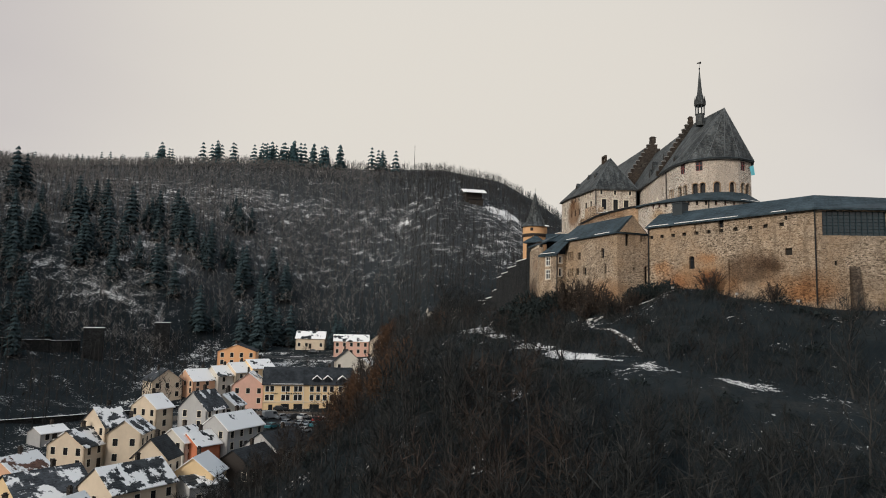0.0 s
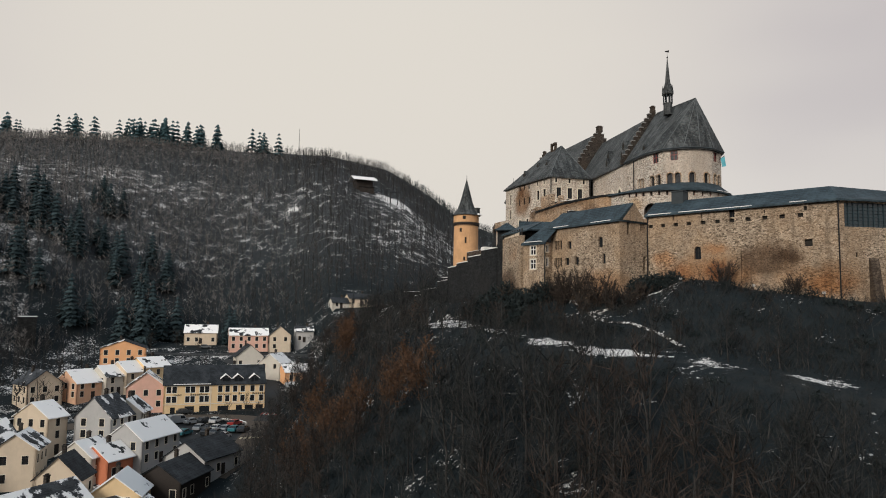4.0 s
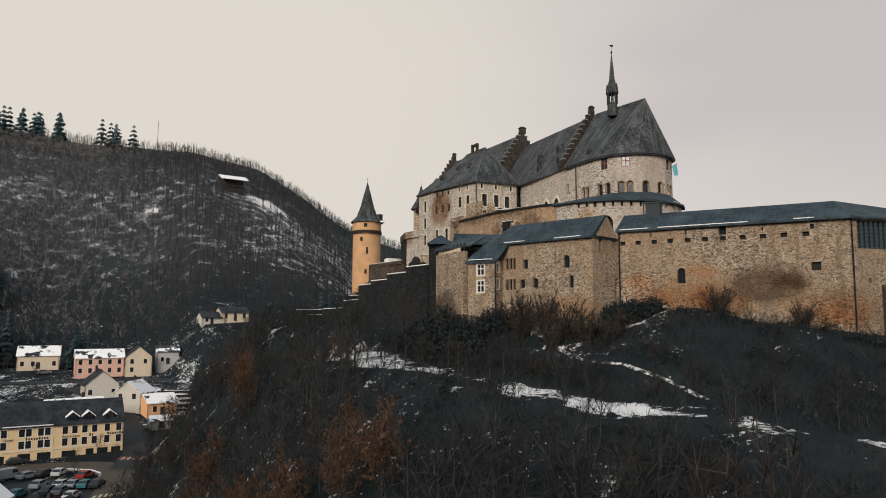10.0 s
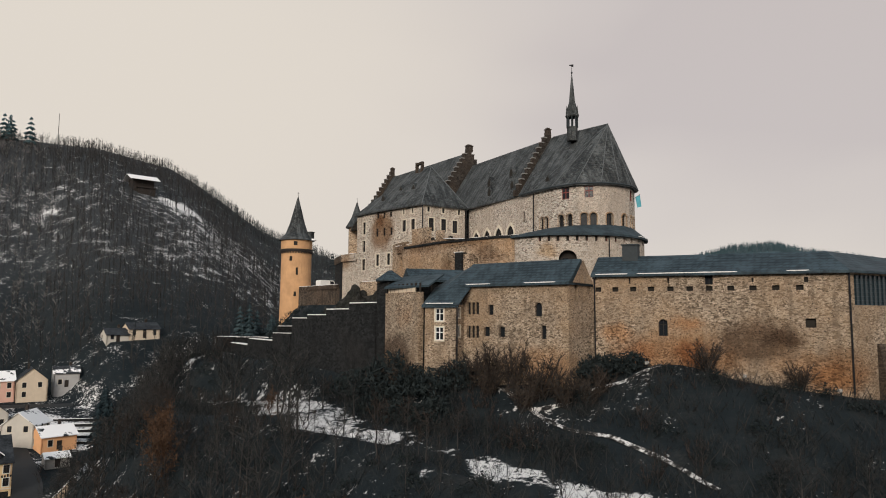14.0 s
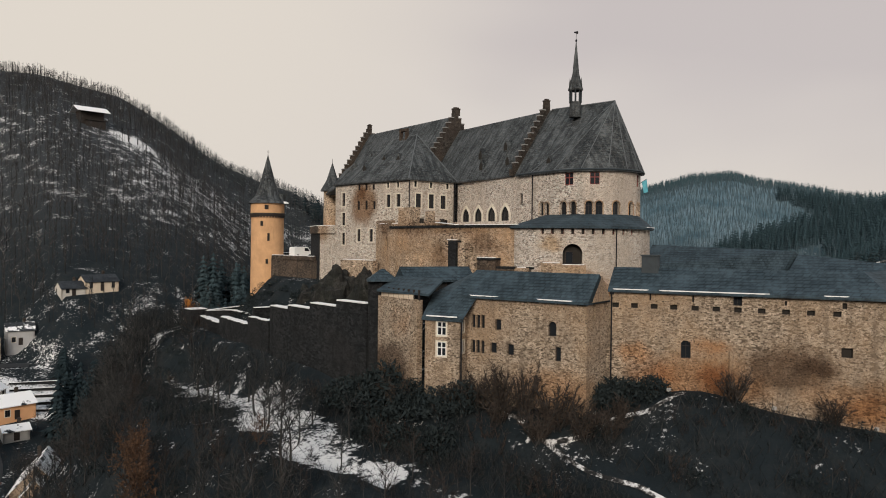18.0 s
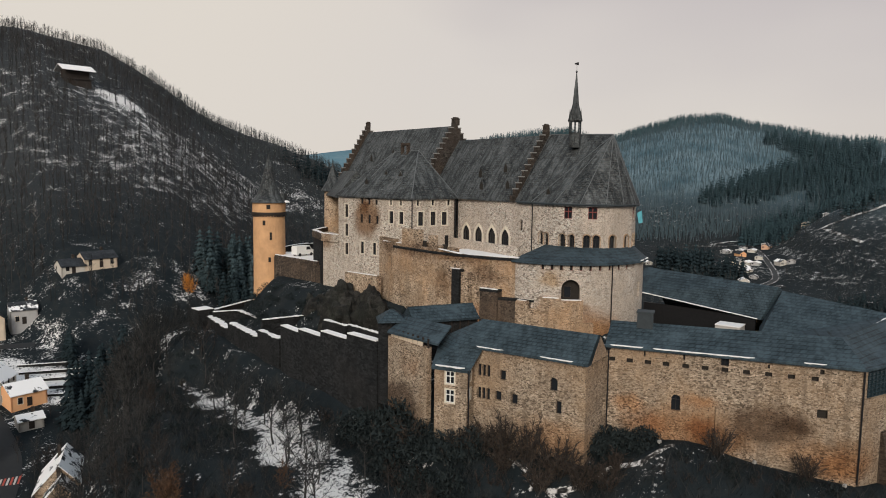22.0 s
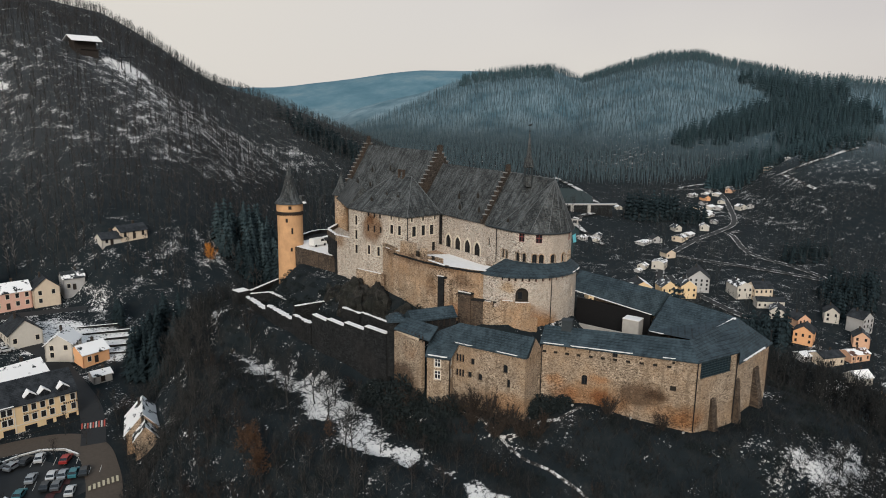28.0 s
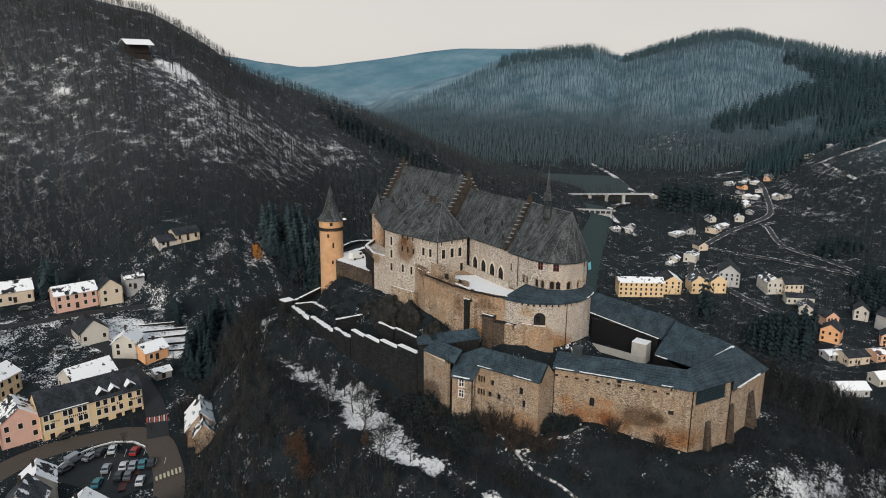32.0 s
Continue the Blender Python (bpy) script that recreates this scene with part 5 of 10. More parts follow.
def palace():
    t = thing("palace_block", 46, 176, 52, "high palace block with crow-stepped gables and steep slate roof", "building")
    b = Build()
    pts = [(38.6, 191.0), (38.6, 161.0), (55.0, 161.0), (53.5, 191.0)]
    for p, q in zip(pts, pts[1:] + pts[:1]):
        wall(b, p, q, 50, EAVE + 0.2, (), 0.8)
    part("wall", b, M_UPPER, t)
    b = Build()
    gable_roof(b, (46.0, 190.6), (48.4, 161.8), 7.6, EAVE + 0.1, 82.7, over=0.5)
    part("roof", b, M_SLATE_OLD, t)
    b = Build()
    stepped_gable(b, (54.8, 191.2), (37.0, 190.8), EAVE, 84.0, 8, 14, 0.7)
    chimney(b, 46.0, 190.9, 83.6, 85.0, 0.8, 0.7)
    g = part("stepped_gable", b, M_REDBRICK, t, "grey-brown crow-stepped gable")
    step_copings(g, (54.8, 191.2), (37.0, 190.8), EAVE, 84.0, 14, 0.7, M_STEPCOPE)
    b = Build()
    stepped_gable(b, (57.2, 161.2), (39.6, 161.0), EAVE, 83.2, 8, 14, 0.75)
    chimney(b, 48.6, 161.1, 82.8, 84.3, 1.3, 0.8)
    g = part("stepped_gable", b, M_REDBRICK, t, "brown crow-stepped gable with an orange-brown top")
    step_copings(g, (57.2, 161.2), (39.6, 161.0), EAVE, 83.2, 14, 0.75, M_STEPCOPE)
    for y, z in ((186.5, 73.0), (182.5, 76.4), (180.0, 73.0), (174.5, 77.4)):
        dormer(t, 38.2 + (z - EAVE) * 8 / 12.8, y, z - 0.2, -90, 1.25)


def residence():
    t = thing("residential_wing", 36, 160, 52, "pale stone residential wing with hipped slate roof and bare brown patches", "building")
    P = [(28.9, 170.0), (29.6, 164.3), (33.2, 151.0), (41.9, 151.5)]
    b = Build()
    tall = 69.7
    w0 = [(2.7, 1.15, 65.8, 68.1, 0), (2.7, 1.15, 62.4, 64.6, 0), (2.7, 1.15, 59.0, 61.1, 0)]
    w1 = [(8.9, 0.95, 65.3, 67.35, 0), (11.25, 0.95, 65.3, 67.35, 0), (8.75, 0.5, 68.4, 69.3, 0), (11.1, 0.5, 68.4, 69.3, 0),
          (1.45, 0.65, 65.0, 66.5, 0), (3.45, 0.65, 65.0, 66.5, 0), (5.4, 0.65, 65.0, 66.4, 0), (1.64, 0.85, 59.6, 61.7, 0), (4.75, 0.85, 59.6, 61.7, 0), (1.56, 0.65, 68.35, 69.3, 0), (3.4, 0.6, 68.3, 69.3, 0), (5.2, 0.65, 68.3, 69.2, 0)]
    w2 = [(1.7, 1.05, 65.1, 67.4, 0), (4.25, 1.05, 65.1, 67.4, 0), (6.6, 1.05, 65.1, 67.3, 0), (1.1, 0.5, 68.45, 69.35, 0), (4.15, 0.5, 68.45, 69.35, 0), (7.45, 0.5, 68.4, 69.3, 0), (7.2, 0.9, 61.3, 63.3, 0)]
    wall(b, P[0], P[1], 50, tall, w0, 0.7)
    wall(b, P[1], P[2], 50, tall, w1, 0.7)
    wall(b, P[2], P[3], 50, tall, w2, 0.7)
    wall(b, (38.6, 189.0), P[0], 50, tall - 0.6, (), 0.7)
    part("wall", b, M_RESIDENCE, t)
    for (p, q), hs in (((P[0], P[1]), w0[:3]), ((P[1], P[2]), w1[:4] + w1[7:9]), ((P[2], P[3]), w2[:6])):
        for h in hs:
            tr = Build()
            surround(tr, p, q, h, 0.19, 0.05)
            part("window_surround", tr, M_TRIM, t, "pale dressed-stone window surround")
    fill(t, P[0], P[1], w0[:3], "cross", M_DARKWOOD, M_GLASS, 0.3)
    fill(t, P[1], P[2], w1, "two")
    fill(t, P[2], P[3], w2, "two")
    e = [Vector((28.9 - 0.5, 170.4, tall)), Vector((29.6 - 0.5, 164.2, tall)), Vector((33.0 - 0.3, 150.5, tall)), Vector((42.2, 151.0, tall)), Vector((43.5, 160.9, tall)), Vector((40, 171.8, tall))]
    r0, r1 = Vector((37.6, 156.4, 77.7)), Vector((36.6, 162.6, 77.5))
    r3 = Vector((33.6, 170.0, 73.0))
    b = Build()
    b.face(e[2], e[3], r0)
    b.face(e[1], e[2], r0, r1)
    b.face(e[3], e[4], r1, r0)
    b.face(e[0], e[1], r1, r3)
    b.face(e[0], r3, e[5])
    b.face(r3, r1, e[4], e[5])
    lo = [p - Vector((0, 0, 0.25)) for p in e]
    for i in range(len(e)):
        j = (i + 1) % len(e)
        b.face(lo[i], lo[j], e[j], e[i])
    b.face(*lo[::-1])
    part("roof", b, M_SLATE_OLD, t)
    b = Build()
    gable_roof(b, (39.5, 190.0), (33.5, 171.6), 3.6, tall - 0.4, 74.2, over=0.3)
    part("wing_roof", b, M_SLATE_OLD, t)
    for p, q in ((e[2], r0), (e[3], r0), (r0, r1), (e[1], r1), (r1, r3)):
        b = Build()
        b.beam(p + Vector((0, 0, 0.06)), q + Vector((0, 0, 0.06)), 0.09, 0.08, 4)
        part("hip_flashing", b, M_FLASHING, t, "pale lead hip flashing")
    b = Build()
    for s, h in ((-0.75, 2.2), (0.75, 2.2)):
        b.box(36.9 + s * 0.2, 159.6 - s, 76.7, 0.5, 0.45, h + 0.2, 5)
    b.box(36.9, 159.6, 78.6, 0.6, 2.0, 0.4, 5)
    b.box(36.9, 159.6, 76.7, 0.6, 2.0, 0.5, 5)
    part("chimney", b, M_REDBRICK, t, "brown brick chimney with an open top")
    for u, z, s in ((0.62, 72.6, 1.35), (0.36, 72.8, 1.35), (0.1, 71.6, 1.2)):
        q = e[1].lerp(e[2], u)
        dormer(t, q.x + (z - tall) * 0.95, q.y + 0.25 * (z - tall), z - 0.2, -75, s)
    downpipe(t, 33.0, 150.8, 61, tall)
    downpipe(t, 42.0, 151.2, 61, tall)
    # corner turret
    k = thing("corner_turret", 36.6, 189.1, 60, "slim round stone corner turret with a slate cone", "turret")
    b = Build()
    b.lathe(36.6, 189.1, [(1.75, 50), (1.75, 70.0)], 20)
    part("shaft", b, M_BROWN, k)
    b = Build()
    b.lathe(36.6, 189.1, [(2.4, 69.9), (2.4, 70.1), (1.2, 72.2), (0.05, 75.8)], 20)
    part("roof", b, M_SLATE_OLD, k)
    b = Build()
    b.beam((36.6, 189.1, 75.6), (36.6, 189.1, 76.7), 0.05, 0.03)
    part("finial", b, M_IRON, k)


def terrace():
    t = thing("terrace", 36, 138, 50, "brown rubble terrace wall with a snow-covered platform", "terrace")
    P = [(30.6, 157.5), (29.9, 151.2), (30.8, 140.5), (32.2, 134.9), (34.2, 129.4), (36.6, 126.2)]
    b = Build()
    hs = {0: [(4.6, 1.2, 58.3, 60.4, 1)]}
    for k, (p, q) in enumerate(zip(P, P[1:])):
        wall(b, p, q, 46, (63.0 if k == 0 else 62.4 if k == 1 else 62.0), hs.get(k, [(2.0, 0.35, 58.2, 59.0, 0)] if k in (2, 3) else []), 0.8)
    wall(b, (30.6 + 2.4, 158.5), P[0], 46, 62.4, (), 0.8)
    part("wall", b, M_BROWN, t)
    fill(t, P[0], P[1], hs[0], "plain", M_DARKWOOD, M_VOID, 0.5)
    b = Build()
    b.prism([(31.5, 156), (30.7, 151), (31.6, 140.7), (33.0, 135.2), (35.0, 130), (37.5, 126.8), (42.6, 131), (42.9, 151.5), (33.3, 150.8)], 60.2, 61.3)
    part("platform", b, M_BROWN, t)
    b = Build()
    b.prism([(32.5, 147.5), (32.0, 141), (33.6, 135.6), (35.4, 131), (38.0, 128.2), (41.3, 130.5), (41.2, 146), (36, 148.6)], 61.29, 61.42)
    part("snow", b, M_SNOW, t, "untrodden snow on the platform")
    for x, y, w, d, h, r in ((31.2, 147.6, 4.2, 1.0, 3.7, 98), (32.4, 143.4, 1.3, 0.9, 3.0, 90), (32.2, 141.4, 1.6, 0.8, 1.6, 90), (31.8, 139.4, 2.4, 0.7, 1.2, 100), (30.4, 153.6, 2.0, 0.8, 1.2, 92), (33.4, 145.3, 2.0, 0.6, 1.7, 95), (34.0, 140.2, 2.2, 0.6, 1.3, 95)):
        b = Build()
        b.box(x, y, 61.2, w, d, h, r)
        part("parapet_ruin", b, M_BROWN, t, "broken parapet pier")
    # solid dark blocks painted as shaded gaps
    for x, y, z in ((32.0, 145.3, 62.0), (32.6, 140.4, 61.8)):
        b = Build()
        b.box(x, y, z, 0.9, 0.25, 1.2, 95)
        part("opening", b, M_VOID, t, "dark gap in the ruined parapet")
    for a, c in (((30.5, 150.0, 62.5), (30.3, 155.5, 62.5)), ((31.1, 139.9, 62.5), (32.2, 135.4, 62.1)), ((32.6, 134.6, 62.1), (36.3, 127.2, 62.1)), ((31.9, 146.8, 63.8), (31.1, 150.8, 63.8))):
        snow_strip(t, a, c, 0.6)
    for p, q in zip(P[1:], P[2:]):
        b = Build()
        n_, d_, o_ = away(p, q)
        m_ = (Vector((*p, 0)) + Vector((*q, 0))) / 2 + o_ * 0.05
        b.box(m_.x, m_.y, 61.7, n_ + 0.1, 0.3, 0.35, math.degrees(math.atan2(d_.y, d_.x)))
        part("coping", b, M_DARKSTONE, t, "dark damp coping")
    # balcony wall along the hall windows
    b = Build()
    wall(b, (41.0, 151.0), (40.7, 133.2), 60.5, 62.9, (), 0.4)
    part("balcony_wall", b, M_UPPER, t)
    # shafts and ledges on the face
    b = Build()
    b.box(31.4, 135.2, 50, 1.4, 1.2, 9.9, 105)
    part("shaft", b, M_DARKSTONE, t, "dark stone shaft on the terrace face")
    b = Build()
    b.box(33.4, 129.9, 47, 2.8, 1.4, 10.3, 112)
    part("buttress", b, M_DAMPBROWN, t, "damp dark brown buttress")
    b = Build()
    b.box(31.9, 133.7, 50, 1.3, 1.0, 9.6, 105)
    part("pilaster", b, M_BROWN, t, "rough stone pilaster beside the shaft")
    b = Build()
    b.box(35.6, 127.3, 47, 6.6, 1.6, 9.2, 128)
    part("ledge_wall", b, M_DAMPBROWN, t, "damp stained brown ledge wall in front of the terrace")
    b = Build()
    b.box(35.6, 127.2, 56.2, 6.7, 1.7, 0.3, 128)
    part("coping", b, M_DARKSTONE, t, "dark damp coping")
    b = Build()
    b.box(33.3, 129.8, 57.3, 2.9, 1.5, 0.3, 112)
    part("coping", b, M_DARKSTONE, t)
    snow_strip(t, (32.6, 131.4, 57.65), (33.6, 128.6, 57.65), 0.5)
    snow_strip(t, (30.9, 136.4, 60.0), (31.5, 134.7, 60.0), 0.4)
    # shield wall towards the corner turret and the round tower
    k = thing("shield_wall", 28, 182, 46, "pale rubble shield block and damp brown wall running to the round tower", "wall")
    b = Build()
    b.prism([(28.9, 170.2), (27.9, 174.6), (29.8, 183.0), (35.4, 188.6), (33.0, 171.0)], 44, 61.5)
    part("wall", b, M_RESIDENCE, k)
    S = [(28.95, 169.9), (27.85, 174.6), (29.75, 183.1), (35.0, 188.6)]
    for i, (p, q) in enumerate(zip(S, S[1:])):
        b = Build()
        n_, d_, o_ = away(p, q)
        m_ = (Vector((*p, 0)) + Vector((*q, 0))) / 2
        b.box(m_.x, m_.y, 61.0, n_ + 0.3, 0.7, 1.4, math.degrees(math.atan2(d_.y, d_.x)))
        part("parapet", b, M_RESIDENCE if i == 0 else M_DAMPBROWN, k, "low rubble parapet")
        snow_strip(k, (*p, 62.42), (*q, 62.42), 0.85)
    # thin dark slab over the block's left face
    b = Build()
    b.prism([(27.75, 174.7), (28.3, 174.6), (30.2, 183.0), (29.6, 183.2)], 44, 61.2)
    part("damp_face", b, M_DARKSTONE, k, "dark left side of the shield block")
    # the foot of the residence leans outwards
    b = Build()
    F = [((28.9, 170.2), (27.6, 171.2)), ((29.5, 164.3), (27.9, 163.9)), ((31.2, 158.0), (29.8, 157.4))]
    for (p0, q0), (p1, q1) in zip(F, F[1:]):
        b.face((*p0, 58.6), (*p1, 58.6), (*q1, 47.0), (*q0, 47.0))
    b.face((*F[0][0], 58.6), (*F[0][1], 47.0), (*F[0][0], 47.0))
    b.face((*F[2][0], 58.6), (*F[2][0], 47.0), (*F[2][1], 47.0))
    part("battered_foot", b, M_RESIDENCE, k)
    b = Build()
    b.prism([(28.2, 176.8), (26.5, 185.0), (25.0, 192.8), (28.5, 203.0), (36.0, 200.0), (34.4, 188.0)], 43, 56.0)
    part("court_wall", b, M_DAMPBROWN, k, "damp brown retaining wall of the upper court")
    b = Build()
    b.prism([(28.4, 178.6), (26.9, 185.2), (25.6, 192.4), (28.9, 202.0), (35.4, 199.4), (33.8, 188.4)], 55.99, 56.14)
    part("snow", b, M_SNOW, k, "trodden snow on the upper court")
    for p, q in (((28.0, 177.4), (26.6, 185.0)), ((26.6, 185.0), (25.2, 192.4))):
        b = Build()
        n_, d_, o_ = away(p, q)
        b.box((p[0] + q[0]) / 2, (p[1] + q[1]) / 2, 55.9, n_ + 0.2, 0.5, 0.8, math.degrees(math.atan2(d_.y, d_.x)))
        part("parapet", b, M_DAMPBROWN, k, "low rubble parapet")
        snow_strip(k, (*p, 56.72), (*q, 56.72), 0.6)
    b = Build()
    b.prism([(28.6, 203.2), (33.0, 207.0), (39.0, 211.4), (44.0, 210.6), (46.0, 206.0), (44.0, 196.0), (36.2, 199.6)], 42, 55.8)
    part("court_wall", b, M_DARKSTONE, k, "dark retaining wall of the approach road")
    C = [(29.4, 203.2), (33.2, 206.6), (37.0, 209.6), (40.4, 210.8), (44.6, 208.6)]
    for p, q in zip(C, C[1:]):
        b = Build()
        n_, d_, o_ = away(p, q)
        b.box((p[0] + q[0]) / 2, (p[1] + q[1]) / 2, 55.7, n_ + 0.2, 0.6, 1.1, math.degrees(math.atan2(d_.y, d_.x)))
        part("parapet", b, M_DARKSTONE, k, "low dark parapet of the approach road")
        snow_strip(k, (*p, 56.86), (*q, 56.86), 0.8)
    snow_strip(k, (31.0, 201.4, 55.86), (41.0, 205.4, 55.86), 1.6)
    b = Build()
    b.prism([(27.6, 163.0), (26.6, 162.6), (28.8, 155.0), (29.8, 155.3)], 46, 56.5)
    part("planter_wall", b, M_BROWN, k, "brown planter wall under the windows")
    snow_strip(k, (27.0, 162.6, 56.6), (29.0, 155.4, 56.6), 0.4)
    # van on the upper court
    van("white_van", 31.3, 192.6, 56.15, 15, M_WHITE)


def van(name, x, y, z, turn, paint):
    t = thing(name, x, y, z, "parked white delivery van with dusted snow on its roof", "van", turn=turn)
    c = [(-2.3, 0.35), (-2.3, 1.9), (-2.1, 2.15), (1.1, 2.15), (1.6, 1.35), (2.25, 1.1), (2.35, 0.35)]
    b = Build()
    k = len(b.v)
    for s in (-0.92, 0.92):
        b.v += [(px, s, pz) for px, pz in c]
    n = len(c)
    b.f += [tuple(range(n)), tuple(range(2 * n - 1, n - 1, -1))] + [(i, (i + 1) % n, n + (i + 1) % n, n + i) for i in range(n)]
    part("body", b, paint, t, "", False)
    b = Build()
    for s in (-0.93, 0.93):
        b.face((0.2, s, 1.3), (1.45, s, 1.3), (1.05, s, 1.95), (0.2, s, 1.95))
    b.face((1.62, -0.8, 1.38), (1.62, 0.8, 1.38), (1.16, 0.75, 2.1), (1.16, -0.75, 2.1))
    part("windows", b, M_GLASS, t, "", False)
    for wx in (-1.5, 1.5):
        for s in (-0.85, 0.85):
            w = Build()
            w.beam((wx, s - 0.1, 0.34), (wx, s + 0.1, 0.34), 0.34, 0.34, 12)
            part("wheel", w, M_IRON, t, "", False)


LW0, LW1, LW2, LW3 = (31.1, 105.6), (45.55, 85.35), (55.2, 84.6), (70.2, 87.6)
TOP = 55.0


def gatehouse():
    t = thing("gatehouse", 23, 112, 42, "buff rubble gatehouse with a projecting stair turret and blue-grey slate roof", "building")
    A, B, C = (20.4, 116.4), (25.9, 103.6), (31.2, 105.7)
    wh = [(u, 0.48, z0, z1, 0) for z0, z1 in ((50.5, 51.9), (47.8, 49.2)) for u in (1.0, 1.58, 2.16)]
    wh += [(4.04, 0.75, 50.45, 51.6, 0), (10.25, 0.9, 50.3, 51.8, 1), (10.9, 0.65, 47.85, 49.3, 0), (3.5, 0.8, 48.0, 49.1, 0), (5.55, 0.8, 47.95, 49.1, 0)]
    b = Build()
    wall(b, A, B, 40, 53.9, wh, 0.7)
    sh = [(1.72, 0.6, 51.9, 53.8, 0), (4.6, 0.9, 52.6, 53.85, 0), (5.1, 0.75, 46.5, 49.0, 0), (2.9, 0.4, 48.3, 48.75, 0)]
    wall(b, B, C, 40, 53.9, sh, 0.7)
    n, d, out = away(A, B)
    inn = -out
    A2, B2 = (A[0] + inn.x * 5.0, A[1] + inn.y * 5.0), (B[0] + inn.x * 5.0, B[1] + inn.y * 5.0)
    wall(b, B2, A2, 44, 53.9, (), 0.5)
    part("wall", b, M_OUTER, t)
    fill(t, A, B, wh, "plain", M_DARKWOOD, M_GLASS, 0.35)
    fill(t, B, C, sh, "plain", M_DARKWOOD, M_GLASS, 0.5)
    g = Build()
    mid0 = (A[0] + inn.x * 2.5, A[1] + inn.y * 2.5)
    mid1 = (B[0] + inn.x * 2.5, B[1] + inn.y * 2.5)
    gable_roof(g, mid0, mid1, 2.5, 53.9, 56.6, over=0.45, ends=0.25)
    part("roof", g, M_SLATE_NEW, t)
    g = Build()
    e0, e1 = Vector((B[0], B[1], 53.9)), Vector((B2[0], B2[1], 53.9))
    pk = Vector((mid1[0], mid1[1], 56.5))
    g.face(e0, e1, pk)
    o = Vector((inn.x, inn.y, 0)).cross(Vector((0, 0, 1))) * 0.5
    g.face(e0 + o, e1 + o, pk + o)
    part("gable", g, M_OUTER, t)
    for f0, f1 in ((0.05, 0.3), (0.62, 0.9)):
        p, q = Vector((*A, 53.98)).lerp(Vector((*B, 53.98)), f0), Vector((*A, 53.98)).lerp(Vector((*B, 53.98)), f1)
        snow_strip(t, p + out * 0.3, q + out * 0.3, 0.35)
    # stair turret
    T = [(16.5, 118.4), (18.7, 115.0), (20.6, 116.2), (21.6, 119.6), (18.6, 121.4)]
    tw = [(1.95, 1.05, 49.7, 51.15, 0), (1.95, 1.05, 47.5, 49.0, 0)]
    tw2 = [(0.85, 0.6, 50.1, 51.2, 0), (0.85, 0.6, 47.9, 49.2, 0)]
    b = Build()
    wall(b, T[0], T[1], 39, 51.6, tw, 0.5)
    wall(b, T[1], T[2], 39, 51.6, tw2, 0.5)
    wall(b, T[4], T[0], 39, 51.6, (), 0.5)
    part("turret_wall", b, M_OUTER, t)
    for p, q, hs in ((T[0], T[1], tw), (T[1], T[2], tw2)):
        for h in hs:
            tr = Build()
            surround(tr, p, q, h, 0.15)
            part("window_surround", tr, M_TRIM, t, "white-grey stone window surround")
    fill(t, T[0], T[1], tw, "cross", M_WHITE, M_GLASS, 0.1, label="white stone cross window")
    fill(t, T[1], T[2], tw2, "plain", M_WHITE, M_GLASS, 0.15)
    g = Build()
    pk0, pk1 = (mid0[0], mid0[1], 56.55), (mid0[0] + 0.8, mid0[1] - 1.9, 56.55)
    E = [(16.1, 118.5, 51.5), (18.7, 114.5, 51.5), (20.4, 115.6, 53.85), (19.8, 122.0, 53.85)]
    g.face(E[0], E[1], pk1, pk0)
    g.face(E[1], E[2], pk1)
    g.face(E[0], pk0, E[3])
    g.face((16.1, 118.5, 51.25), (18.7, 114.5, 51.25), E[1], E[0])
    g.face((18.7, 114.5, 51.25), (20.4, 115.6, 53.6), E[2], E[1])
    g.face((16.1, 118.5, 51.25), (19.8, 122.0, 53.6), (20.4, 115.6, 53.6), (18.7, 114.5, 51.25))
    part("turret_roof", g, M_SLATE_NEW, t)
    snow_strip(t, (16.5, 118.2, 51.75), (18.5, 115.2, 51.75), 0.6)
    downpipe(t, 18.75, 114.75, 42.5, 51.4)
    downpipe(t, 31.0, 105.3, 45.5, 54.6)
    # lean-to and covered walk on the other side
    L = [(16.0, 128.4), (16.7, 120.4)]
    b = Build()
    wall(b, L[0], L[1], 40, 53.2, (), 0.7)
    part("link_wall", b, M_OUTER, t)
    for k in range(9):
        u = k / 8
        b = Build()
        b.box(L[0][0] + (L[1][0] - L[0][0]) * u + 0.2, L[0][1] + (L[1][1] - L[0][1]) * u, 53.2, 0.18, 0.18, 1.1)
        part("post", b, M_DARKWOOD, t, "dark timber post under the covered walk")
    b = Build()
    b.box(16.5, 124.6, 53.2, 0.12, 6.6, 0.75, 5)
    part("infill", b, M_CREAM, t, "pale plaster infill between the posts")
    g = Build()
    lo, hi = [(15.5, 127.8, 53.95), (17.2, 118.8, 53.95)], [(20.2, 120.4, 55.5), (18.6, 128.4, 55.5)]
    g.face(*lo, *hi)
    g.face(*[(x, y, z - 0.22) for x, y, z in (lo + hi)[::-1]])
    for p, q in zip(lo + hi, (lo + hi)[1:] + lo[:1]):
        g.face((p[0], p[1], p[2] - 0.22), (q[0], q[1], q[2] - 0.22), q, p)
    part("walk_roof", g, M_SLATE_NEW, t)
    g = Build()
    gable_roof(g, (19.0, 128.6), (28.0, 126.8), 1.9, 55.0, 56.6, over=0.3)
    part("back_roof", g, M_SLATE_NEW, t)
    b = Build()
    b.box(23.5, 127.7, 50, 8.8, 3.0, 4.9, -11)
    part("back_house", b, M_DARKSTONE, t)
    for k in range(8):
        b = Build()
        b.box(19.4 + 8.2 * k / 7, 127.0 - 1.7 * k / 7, 53.2, 0.16, 0.16, 1.8)
